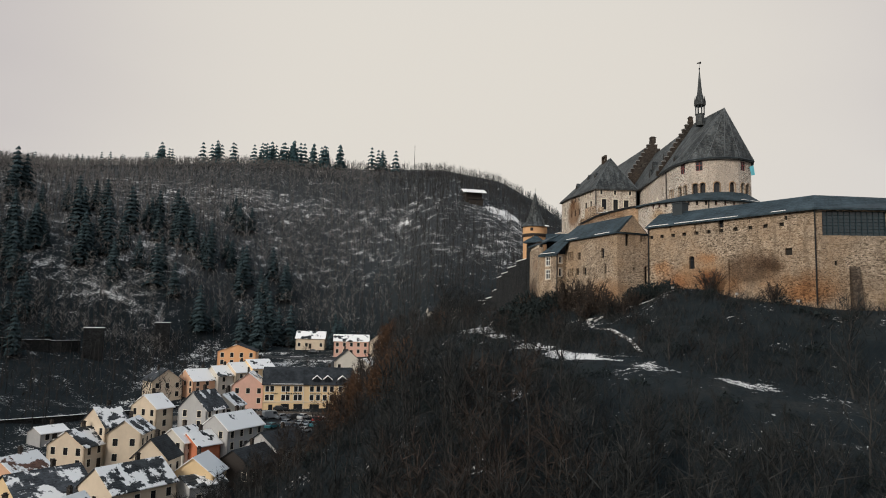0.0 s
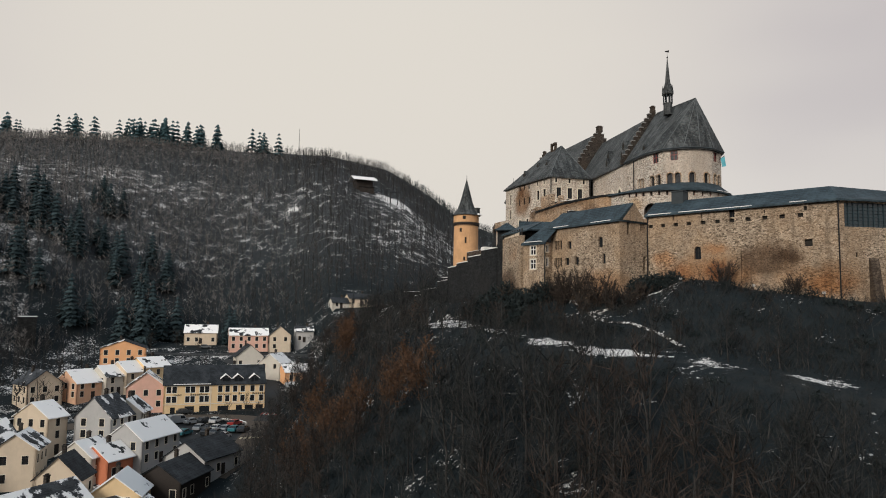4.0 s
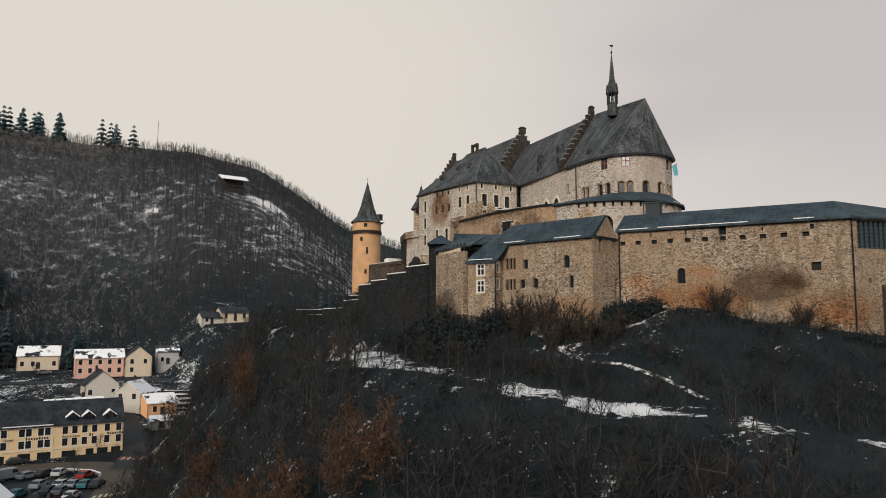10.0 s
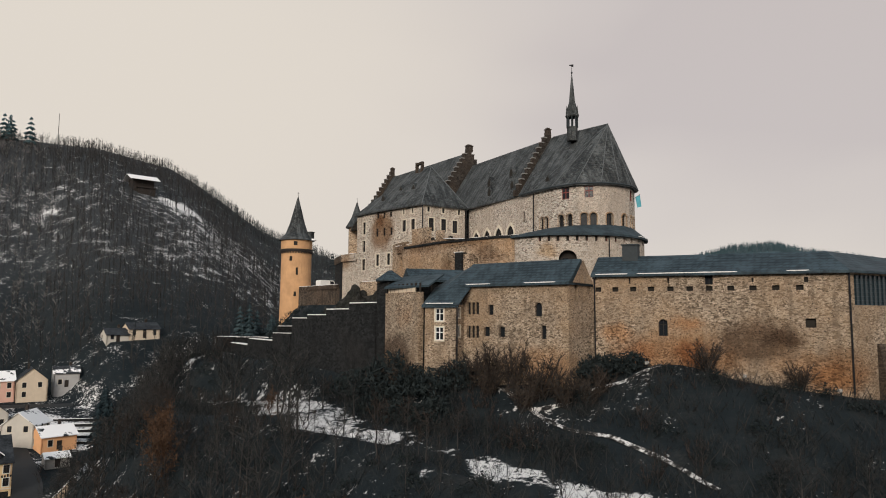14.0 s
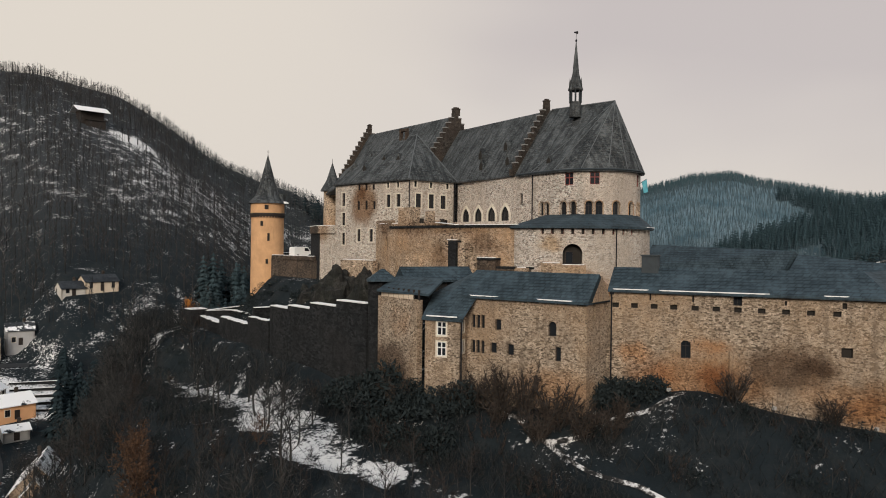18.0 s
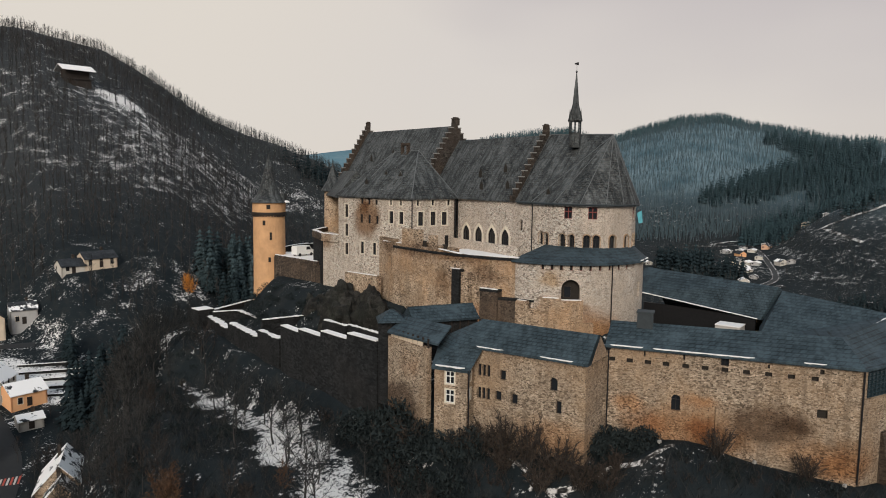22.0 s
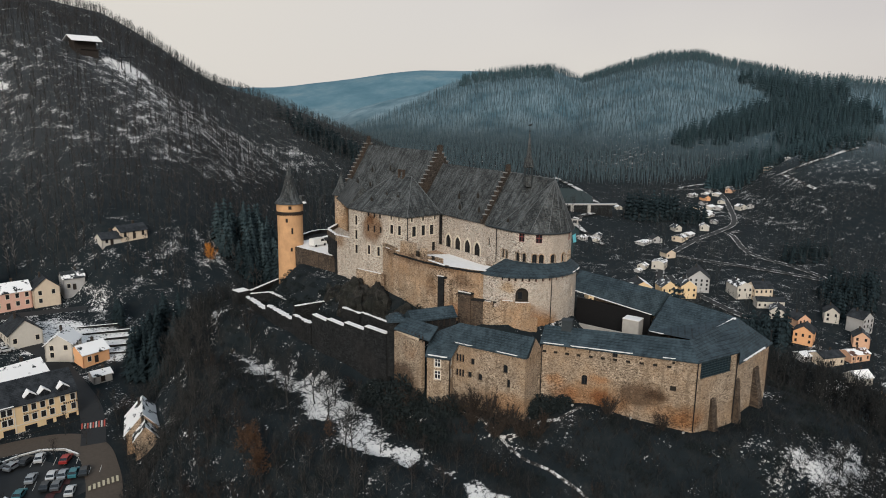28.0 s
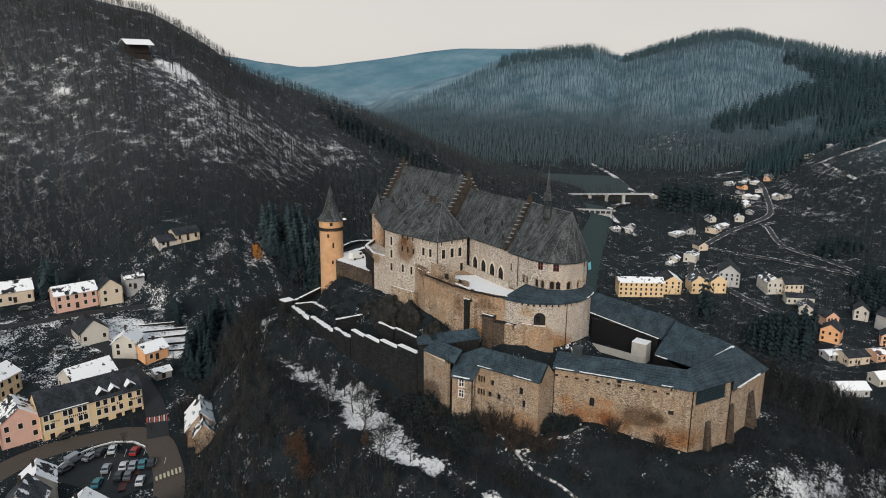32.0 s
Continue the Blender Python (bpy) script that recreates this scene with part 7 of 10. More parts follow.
W_, H_, F_, T_, R_ = M_SNOWROOF, M_HALFSNOW, M_FEWSNOW, M_SLATE_TOWN, M_REDTILE
TOWN = [
    (-79.2, 135.7, 9.1, 9, 5.5, 79, 3.2, M_SALMON, R_, R_, "salmon house with a half-snowed brown tile roof"),
    (-76.2, 153.3, 8.9, 9, 5.4, 78, 3.0, M_CREAM, H_, H_, "cream house with a patchily snowed slate roof"),
    (-73.6, 158.4, 5.9, 9, 8.0, 58, 3.6, M_CREAM, H_, F_, "tall cream house with dark slate and snow streaks"),
    (-67.3, 157.1, 8.4, 7, 7.0, 95, 2.6, M_CREAM, H_, F_, "narrow cream gabled house with two windows a storey"),
    (-69.3, 172.7, 5.1, 8.5, 8.0, 64, 2.8, M_CREAM, W_, H_, "cream three-storey house with brown shutters under snow"),
    (-76.5, 226.5, 10.0, 9, 5.0, 52, 3.2, M_SALMON, W_, H_, "salmon house with a snowy roof"),
    (-70.6, 230.6, 8.0, 8, 5.6, 52, 2.8, M_PALE, H_, F_, "pale terraced house with dark slates"),
    (-66.2, 234.4, 8.0, 8, 5.9, 52, 2.8, M_CREAM, W_, H_, "cream terraced house under snow"),
    (-61.6, 239.0, 8.5, 8.5, 6.2, 48, 2.6, M_HOTEL, W_, H_, "yellow terraced house with a snowy roof"),
    (-57.6, 216.8, 10.0, 9.5, 6.4, 98, 3.6, M_PINK, H_, H_, "pink gabled house beside the hotel"),
    (-57.5, 174.1, 8.2, 8, 7.6, 72, 4.0, M_GREYPL, F_, F_, "grey gabled house with steep dark roof"),
    (-54.4, 183.4, 7.3, 7, 6.2, 87, 2.8, M_PALE, W_, W_, "pale house with a snowy roof by the car park"),
    (-48.0, 167.0, 12.5, 8, 5.6, 66, 3.0, M_GREYPL, W_, H_, "long grey house with a snow-covered roof"),
    (-53.0, 158.6, 6.3, 7, 4.2, 60, 2.4, M_RED, W_, W_, "low red house with a white roof"),
    (-46.0, 139.4, 7.4, 8, 5.2, 88, 3.0, M_HOTEL, W_, W_, "ochre gabled house under snow"),
    (-55.0, 128.7, 13.0, 9.5, 6.6, 60, 3.6, M_CREAM, H_, F_, "long cream house with snow-streaked dark roof"),
    (-55.0, 141.0, 5.9, 7, 7.4, 85, 3.4, M_CREAM, T_, T_, "narrow cream house with a dark roof"),
    (-68.3, 125.0, 13.0, 11, 6.0, 58, 4.0, M_HOTEL, F_, T_, "large house with a dark slate roof and attic windows"),
    (-56.9, 111.8, 6.2, 8, 5.5, 75, 3.4, M_PALE, W_, W_, "house with ribbed snow on its roof"),
    (-65.1, 109.4, 5.6, 8, 5.0, 86, 3.2, M_PALE, W_, H_, "pale house with a white roof"),
    (-45.0, 136.5, 7.6, 6.5, 4.2, 50, 1.4, M_GREYPL, H_, F_, "low annex with a flat patchy roof"),
    (-39.1, 149.1, 11.4, 8.5, 4.0, 71, 2.8, M_DARKWOOD, T_, T_, "dark barn with a slate roof"),
    (-35.5, 160.0, 12.0, 9, 4.0, 62, 3.0, M_GREYPL, T_, T_, "broad house with dark slate roof and roof windows"),
    (-56.4, 158.4, 6.9, 7, 5.0, 69, 2.6, M_PALE, W_, W_, "small pale house under thick snow"),
    (-91.8, 168.7, 6.8, 5, 2.8, 63, 1.2, M_GREYPL, W_, F_, "low shed roof under snow at the foot of the bank"),
    (-72.5, 255.0, 13.0, 13, 8.2, 100, 2.4, M_ORANGE, T_, H_, "big orange house with dark shutters and low gable"),
    (-86, 221, 9, 9, 6.0, 130, 3.4, M_CREAM, F_, F_, "cream gabled house below the hillside"),
    (-36.5, 289, 14, 8, 6.0, 8, 2.4, M_PINK, W_, W_, "long pink house with a snow-covered roof"),
    (-25, 289, 8, 8, 6.0, 95, 3.4, M_CREAM, T_, T_, "cream gabled house above the road"),
    (-16, 292, 7, 6, 4.6, 5, 1.8, M_GREYPL, H_, F_, "small grey house above the road"),
    (-55, 301, 12, 9, 4.6, 4, 2.8, M_CREAM, W_, W_, "cream house with broad white roof"),
    (-34.5, 263, 10, 9, 4.0, 100, 3.8, M_PALE, T_, T_, "white gabled house with a dark roof"),
    (-25, 249, 8.5, 7.5, 5.0, 66, 2.9, M_PALE, W_, W_, "white house joined to an orange one"),
    (-19, 243.5, 8, 7, 3.6, 20, 2.0, M_ORANGE, H_, F_, "orange house with half-snowed dark roof"),
    (-18.5, 231, 5, 4, 2.4, 10, 0.9, M_CONCRETE, W_, W_, "small shed with a white roof by the road"),
    (-15.2, 194, 11, 8.0, 3.4, 78, 4.4, M_BROWN, H_, H_, "old stone barn under the cliff with a snowy roof"),
    (-16.2, 187.4, 5.5, 5, 3.8, 78, 3.0, M_BROWN, H_, H_, "small stone barn annex with a snowy roof"),
]
for row in TOWN:
    house(*row)


def chalet():
    z = 43.2
    house(5.6, 300.5, 10, 7, 3.3, 14, 1.9, M_CREAM, T_, T_, "cream hillside house with a hipped dark roof", z=z, storeys=2, far=True)
    house(-2.4, 298.0, 7.0, 6, 2.7, 14, 1.9, M_PALE, T_, T_, "low hillside house with a dark slate roof", z=z - 1.2, storeys=1, far=True)


chalet()


def text_on(parent, body, size, material, m, name="lettering"):
    cu = bpy.data.curves.new(name, "FONT")
    cu.body, cu.size, cu.extrude, cu.align_x = body, size, 0.02, "CENTER"
    tmp = bpy.data.objects.new(name, cu)
    me = bpy.data.meshes.new_from_object(tmp)
    bpy.data.objects.remove(tmp)
    me.materials.append(material)
    return part(name, me, None, parent, "brown painted lettering", False, m)


def hotel():
    turn, L, D, Hh = 10.0, 26.2, 11.0, 8.5
    t = thing("hotel", -40.4, 218.7, 12.1, "long yellow hotel with dark slate roof, dormers and shop windows", "hotel", turn=turn)
    b = Build()
    X, Y = L / 2, D / 2
    hs = []
    lefts = [1.3, 2.7, 6.0, 7.3, 9.6, 10.9]
    rights = [14.3, 16.2, 18.2, 20.2, 22.8, 25.2]
    for u in lefts + rights:
        for s in (6.3, 3.75):
            hs.append((u, 1.08, s - 0.1, s + 1.5, 0))
    shops = [(6.6, 2.4, 0.5, 2.6, 0), (10.4, 2.6, 0.8, 2.6, 0), (15.2, 2.8, 0.7, 2.5, 0), (19.4, 1.6, 0.3, 2.6, 0), (22.0, 2.2, 0.5, 2.6, 0), (25.0, 2.4, 0.5, 2.6, 0), (2.4, 1.2, 0.3, 2.4, 0)]
    c = [(-X, -Y), (X, -Y), (X, Y), (-X, Y)]
    wall(b, c[0], c[1], -2, Hh, hs + shops, 0.4)
    side = [(2.5, 0.95, s, s + 1.4, 0) for s in (1.1, 3.75, 6.3)] + [(7.5, 0.95, s, s + 1.4, 0) for s in (1.1, 3.75, 6.3)]
    wall(b, c[1], c[2], -2, Hh, side, 0.4)
    wall(b, c[2], c[3], -2, Hh, (), 0.4)
    wall(b, c[3], c[0], -2, Hh, (), 0.4)
    for s in (-1, 1):
        b.face((s * X, -Y, Hh), (s * X, Y, Hh), (s * X, 0, Hh + 4.4))
    part("wall", b, M_HOTEL, t, "", False)
    fill(t, c[0], c[1], hs, "two", M_DARKWOOD, M_GLASS, 0.12, local=True)
    fill(t, c[0], c[1], shops, "plain", M_DARKWOOD, M_GLASS, 0.2, name="shop_window", local=True)
    fill(t, c[1], c[2], side, "two", M_DARKWOOD, M_GLASS, 0.12, local=True)
    for q in hs:
        tr = Build()
        surround(tr, c[0], c[1], q, 0.12, 0.03)
        part("window_surround", tr, M_WHITE, t, "", False)
    tr = Build()
    tr.box(0, -Y - 0.06, 3.05, L, 0.14, 0.22)
    tr.box(-1.2, -Y - 0.04, 0, 0.25, 0.1, Hh)
    part("string_course", tr, M_TRIM, t, "", False)
    for s, mat in ((-1, M_FEWSNOW), (1, M_SLATE_TOWN)):
        rb = Build()
        slope(rb, (-X - 0.3, s * (Y + 0.5), Hh - 0.2), (X + 0.3, s * (Y + 0.5), Hh - 0.2), (X + 0.3, 0, Hh + 4.6), (-X - 0.3, 0, Hh + 4.6))
        part("roof_slope", rb, M_SLATE_TOWN, t, "", False)
    st = Build()
    st.box(-6.0, -Y - 0.3, Hh - 0.12, 9.5, 0.5, 0.16)
    part("snow", st, M_SNOW, t, "", False)
    for u in (2.6, 5.8, 10.2):
        dm = Build()
        dm.box(u, -Y + 1.7, Hh + 0.2, 1.9, 2.6, 1.5)
        q = part("dormer", dm, M_SLATE_TOWN, t, "", False)
        r = Build()
        for s in (-1, 1):
            slope(r, (u + s * 1.45, -Y + 0.1, Hh + 1.35), (u + s * 1.45, -Y + 3.4, Hh + 1.35), (u, -Y + 3.4, Hh + 2.5), (u, -Y + 0.1, Hh + 2.5), 0.22)
        part("dormer_roof", r, M_SNOW, q, "snow-covered dormer roof", False)
        r = Build()
        r.box(u - 0.45, -Y + 0.36, Hh + 0.4, 0.7, 0.08, 1.0)
        r.box(u + 0.45, -Y + 0.36, Hh + 0.4, 0.7, 0.08, 1.0)
        part("dormer_window", r, M_GLASS, q, "", False)
    text_on(t, "Hotel", 0.85, M_DARKWOOD, pose(-9.6, -Y - 0.05, 5.38, 90, 0, 0))
    text_on(t, "Restaurant", 0.8, M_DARKWOOD, pose(2.4, -Y - 0.05, 5.38, 90, 0, 0))
    for x0, n in ((-6.2, 9), (6.2, 2), (9.9, 7)):
        for k in range(n):
            lb = Build()
            lb.box(x0 + k * 0.5, -Y - 0.03, 5.38, 0.3, 0.06, 0.62 if k in (0, 5) else 0.45)
            part("lettering_bar", lb, M_DARKWOOD, t, "", False)
    # annex behind with a white roof
    house(-38.5, 234.0, 13, 11, 6.5, 20, 3.8, M_PALE, W_, W_, "annex behind the hotel with thick snow on its roof", z=14)
    # terrace in front
    k = Build()
    k.box(4.5, -Y - 1.4, -0.5, 18.0, 2.6, 0.9)
    part("front_terrace", k, M_CONCRETE, t, "", False)
    for i in range(18):
        r = Build()
        r.beam((-4.3 + i * 1.04, -Y - 2.6, 0.4), (-4.3 + i * 1.04, -Y - 2.6, 1.35), 0.035, 0.035, 4)
        part("rail_post", r, M_DARKWOOD, t, "", False)
    r = Build()
    r.beam((-4.4, -Y - 2.6, 1.35), (13.4, -Y - 2.6, 1.35), 0.05, 0.05, 4)
    part("rail", r, M_DARKWOOD, t, "", False)


hotel()


def ribbon(name, pts, width, mat, label, lift=0.1, kind="structure", steps=10, category="road"):
    """A road laid on the ground along a smooth line."""
    P = [Vector(p) for p in pts]
    line = []
    for i in range(len(P) - 1):
        p0, p1, p2, p3 = P[max(i - 1, 0)], P[i], P[i + 1], P[min(i + 2, len(P) - 1)]
        for k in range(steps):
            s = k / steps
            line.append(0.5 * ((2 * p1) + (p2 - p0) * s + (2 * p0 - 5 * p1 + 4 * p2 - p3) * s * s + (3 * p1 - p0 - 3 * p2 + p3) * s ** 3))
    line.append(P[-1])
    b = Build()
    cols = max(2, int(width / 2.5) + 1)
    rows = []
    for i, p in enumerate(line):
        d = (line[min(i + 1, len(line) - 1)] - line[max(i - 1, 0)]).normalized()
        s = Vector((-d.y, d.x))
        rows.append([(p + s * width * (c / (cols - 1) - 0.5)) for c in range(cols)])
    for r0, r1 in zip(rows, rows[1:]):
        for c in range(cols - 1):
            q = (r0[c], r0[c + 1], r1[c + 1], r1[c])
            b.face(*[(v.x, v.y, gz(v.x, v.y) + lift) for v in q])
    return lone(name, b, mat, label, category, kind=kind)


M_ASPHALT = simple("wet_asphalt", (0.022, 0.023, 0.024), 0.7, 0.35, 0.8)
M_PAVING = simple("brown_cobble_paving", (0.085, 0.066, 0.051), 0.8, 0.4, 1.5)
M_REDPAINT = simple("red_road_paint", (0.50, 0.09, 0.06), 0.7, 0.25, 2)
M_BAYPAINT = simple("worn_maroon_road_paint", (0.10, 0.036, 0.034), 0.75, 0.5, 2)
M_WHITEPAINT = simple("white_road_paint", (0.62, 0.60, 0.55), 0.7, 0.3, 2)
M_BEIGEPAINT = simple("yellowed_road_paint", (0.55, 0.48, 0.33), 0.7, 0.3, 2)

road = ribbon("road", [(-90.8, 186.8), (-71.4, 194.1), (-56.8, 203.8), (-44.3, 206.1), (-32.8, 204.5), (-26.9, 197.4), (-26.4, 186.4), (-28.1, 174.1), (-34.1, 157.2)], 7.2, M_PAVING, "brown paved road curving past the hotel")
street = ribbon("road", [(-26.0, 198.3), (-24.1, 210.2), (-23.7, 220.0), (-25.9, 235.1), (-29.9, 252.9), (-42.2, 272.7)], 5.6, M_ASPHALT, "dark asphalt street climbing beside the hotel", 0.13)
upper = ribbon("road", [(-78, 282.5), (-53, 280), (-36, 281), (-14, 279.5)], 3.4, M_ASPHALT, "asphalt road along the hillside", 0.15)
lot = ribbon("parking_lot", [(-46.2, 195.8), (-41.4, 190.1), (-36.5, 182.7), (-34.5, 177.4)], 15.0, M_ASPHALT, "asphalt car park inside the bend", 0.06, category="car park")


def strip(name, x, y, w, d, turn, mat, lift=0.17, label="painted road marking"):
    b = Build()
    b.box(x, y, gz(x, y) + lift - 0.02, w, d, 0.03, turn)
    return lone(name, b, mat, label, "road marking", "road markings", kind="")


for k in range(9):
    strip("road_marking", -26.6 + 0.62 * k, 210.4 - 0.16 * k, 0.36, 5.6, -10, M_REDPAINT if k % 2 == 0 else M_WHITEPAINT, 0.2, "red and white crossing stripe")
for k in range(3):
    strip("road_marking", -33.5 - 2.0 * k, 185.2 - 2.6 * k, 1.7, 4.0, -18, M_BAYPAINT, 0.12, "worn red parking bay")
for k in range(7):
    strip("road_marking", -29.9 + 0.95 * k, 179.5 + 0.1 * k, 0.5, 2.6, -8, M_BEIGEPAINT, 0.17, "pale zebra crossing stripe")
for k in range(8):
    strip("road_marking", -41.8 + 2.2 * k, 185.5 + (0.5 * k if k < 4 else 2 - 0.3 * (k - 4)), 0.1, 4.0, -18, M_WHITEPAINT, 0.14, "thin white parking line")
for k in range(5):
    strip("road_marking", -39.0 + 2.2 * k, 196.5 - 0.9 * k, 0.1, 4.0, -18, M_WHITEPAINT, 0.14, "thin white parking line")
# curved parapet of the car park
b = Build()
arc = [(-50.1, 194.9), (-46.2, 198.9), (-41.4, 201.0), (-36.6, 201.3), (-32.1, 198.7), (-30.0, 194.4)]
for p, q in zip(arc, arc[1:]):
    wall(b, p, q, 9.0, 12.9, (), 0.45)
par = lone("parapet", b, M_CONCRETE, "curved concrete parapet round the car park", "wall")
for p, q in zip(arc, arc[1:]):
    o = away(p, q)[2] * 0.22
    snow_strip(par, (p[0] - o.x, p[1] - o.y, 12.94), (q[0] - o.x, q[1] - o.y, 12.94), 0.4)


def car_model(paint, label):
    t = thing("car", 0, 0, 0, label, "car", "cars of the town")
    c = [(-2.05, 0.3), (-2.1, 0.85), (-1.7, 0.95), (-1.25, 1.42), (0.35, 1.45), (1.05, 0.98), (2.0, 0.82), (2.1, 0.32)]
    b = Build()
    n = len(c)
    for s in (-0.86, 0.86):
        b.v += [(px, s * (0.86 if pz > 1.2 else 1.0), pz) for px, pz in c]
    b.f += [tuple(range(n)), tuple(range(2 * n - 1, n - 1, -1))] + [(i, (i + 1) % n, n + (i + 1) % n, n + i) for i in range(n)]
    part("body", b, paint, t, "", False)
    panes = [[(-1.5, k * 0.87, 0.98), (0.85, k * 0.87, 1.0), (0.3, k * 0.78, 1.38), (-1.15, k * 0.78, 1.36)] for k in (-1, 1)]
    panes += [[(0.42, -0.7, 1.45), (0.42, 0.7, 1.45), (1.07, 0.78, 1.03), (1.07, -0.78, 1.03)], [(-1.33, -0.7, 1.43), (-1.33, 0.7, 1.43), (-1.73, 0.78, 1.01), (-1.73, -0.78, 1.01)]]
    for q in panes:
        g = Build()
        g.face(*q)
        part("window", g, M_GLASS, t, "", False)
    for wx in (-1.3, 1.3):
        for s in (-0.8, 0.8):
            w = Build()
            w.beam((wx, s - 0.1, 0.32), (wx, s + 0.1, 0.32), 0.32, 0.32, 10)
            part("wheel", w, M_IRON, t, "", False)
    return t


def paint(name, c):
    m, n, l, b = node_mat(name, 0.3, 0.2, 0.5)
    b.inputs["Base Color"].default_value = (*c, 1)
    return m


CARS = {"white": paint("white_car_paint", (0.6, 0.6, 0.6)), "silver": paint("silver_car_paint", (0.32, 0.34, 0.36)), "dark": paint("dark_car_paint", (0.035, 0.04, 0.045)),
        "teal": paint("teal_car_paint", (0.05, 0.19, 0.22)), "red": paint("red_car_paint", (0.35, 0.035, 0.03)), "grey": paint("grey_car_paint", (0.13, 0.14, 0.15))}
PARKED = [("silver", -39.9, 188.6, 68), ("dark", -37.7, 183.9, 68), ("grey", -35.7, 183.0, 68), ("white", -36.1, 187.6, 70), ("silver", -34.0, 186.9, 70), ("teal", -31.9, 186.4, 70), ("dark", -29.9, 186.0, 72),
          ("white", -33.6, 179.4, 70), ("teal", -42.6, 183.2, 64), ("white", -37.4, 196.9, 72), ("dark", -40.0, 197.1, 50), ("silver", -42.7, 196.1, 40), ("red", -32.5, 193.4, 62), ("grey", -48.5, 193.4, 36),
          ("silver", -43.8, 257.8, 10), ("white", -39.1, 256.9, 8), ("grey", -36.5, 259.6, 10), ("white", 230.0, 196.0, 60), ("dark", -46.8, 210.4, 13), ("grey", -52.0, 290.4, 4)]
made = {}
for colour, x, y, turn in PARKED:
    m = pose(x, y, gz(x, y) + 0.16, 0, 0, turn)
    if colour in made:
        copy_thing(made[colour], m)
    else:
        made[colour] = car_model(CARS[colour], {"white": "parked white car", "silver": "parked silver car", "dark": "parked near-black car", "teal": "parked teal car", "red": "parked dark red car", "grey": "parked grey car"}[colour] + " on the asphalt")
        made[colour].matrix_world = m
van("white_van", -46.2, 196.8, gz(-46.2, 196.8) + 0.1, 38, CARS["silver"])

# retaining wall and old town-wall towers on the slope
b = Build()
for p, q in zip([(-112, 170), (-96, 186), (-84, 200), (-76, 212)], [(-96, 186), (-84, 200), (-76, 212), (-66, 220)]):
    wall(b, p, q, 2, 13.6, (), 0.8)
rw = lone("retaining_wall", b, M_DARKSTONE, "long dark retaining wall with a snowy edge", "wall")
for p, q in zip([(-112, 170), (-96, 186), (-84, 200)], [(-96, 186), (-84, 200), (-76, 212)]):
    snow_strip(rw, (p[0], p[1], 13.7), (q[0], q[1], 13.7), 0.7)


def old_tower(x, y, w, h, turn):
    z = gz(x, y)
    t = thing("wall_tower", x, y, z, "square dark ruined wall tower capped with snow", "tower", "old town wall", turn=turn)
    b = Build()
    b.box(0, 0, -3, w, w, h + 3)
    part("wall", b, M_DARKSTONE, t, "", False)
    b = Build()
    b.box(0, 0, h, w * 1.04, w * 1.04, 0.22)
    part("snow", b, M_SNOW, t, "", False)


old_tower(-121, 247, 6, 10, 20)
old_tower(-109, 277, 5.5, 8, 20)
b = Build()
steps = [(-150, 222), (-140, 230), (-131, 238), (-126, 248)]
for k, (p, q) in enumerate(zip(steps, steps[1:])):
    wall(b, p, q, gz(*p) - 4, gz(*p) + 2 + 1.0 * k, (), 0.9)
tw = lone("town_wall", b, M_DARKSTONE, "dark stepped ruin of the town wall", "wall")
for k, (p, q) in enumerate(zip(steps, steps[1:])):
    snow_strip(tw, (p[0], p[1], gz(*p) + 2.1 + 1.0 * k), (q[0], q[1], gz(*p) + 2.1 + 1.0 * k), 0.9)

# chairlift station on the hill
def lift_station():
    x, y = 18.5, 449.0
    z = gz(x, y)
    t = thing("hill_hut", x, y, z, "timber mountain hut with a white roof and dark deck", "hut", turn=12)
    b = Build()
    b.box(0, 0, -3, 11, 7, 8.6)
    part("wall", b, M_DARKWOOD, t, "", False)
    b = Build()
    b.box(1.0, -4.6, -4, 9, 2.6, 4.6)
    part("deck_base", b, M_DARKWOOD, t, "", False)
    b = Build()
    b.box(1.0, -5.0, 0.6, 10, 3.4, 0.4)
    part("deck", b, M_DARKWOOD, t, "", False)
    for s in (-1, 1):
        b = Build()
        slope(b, (-8.0, -0.5 + s * 6.6, 5.0), (7.5, -0.5 + s * 6.6, 5.0), (7.5, -0.5, 8.0), (-8.0, -0.5, 8.0), 0.3)
        part("roof_slope", b, M_SNOW, t, "", False)
    k = thing("lift_pylon", 37, 438, gz(37, 438), "green steel chairlift frame with cross arms", "pylon")
    gzp = gz(37, 438)
    for s in (-1, 1):
        b = Build()
        b.beam((37 + s * 2.2, 438, gzp - 1), (37 + s * 2.2, 438, gzp + 7), 0.28, 0.22, 6)
        part("post", b, M_IRON, k)
    b = Build()
    b.beam((33.4, 438, gzp + 7), (40.6, 438, gzp + 7), 0.25, 0.25, 6)
    part("cross_arm", b, M_IRON, k)
    b = Build()
    b.beam((33.8, 434.5, gzp + 6.6), (33.8, 442, gzp + 6.6), 0.2, 0.2, 6)
    part("cable_guide", b, M_IRON, k)


lift_station()

# mast on the crest
mz = gz(-22, 500)
b = Build()
b.beam((-22, 500, mz), (-22, 500, mz + 22), 0.22, 0.12, 5)
lone("radio_mast", b, M_IRON, "thin dark mast on the wooded crest", "mast")

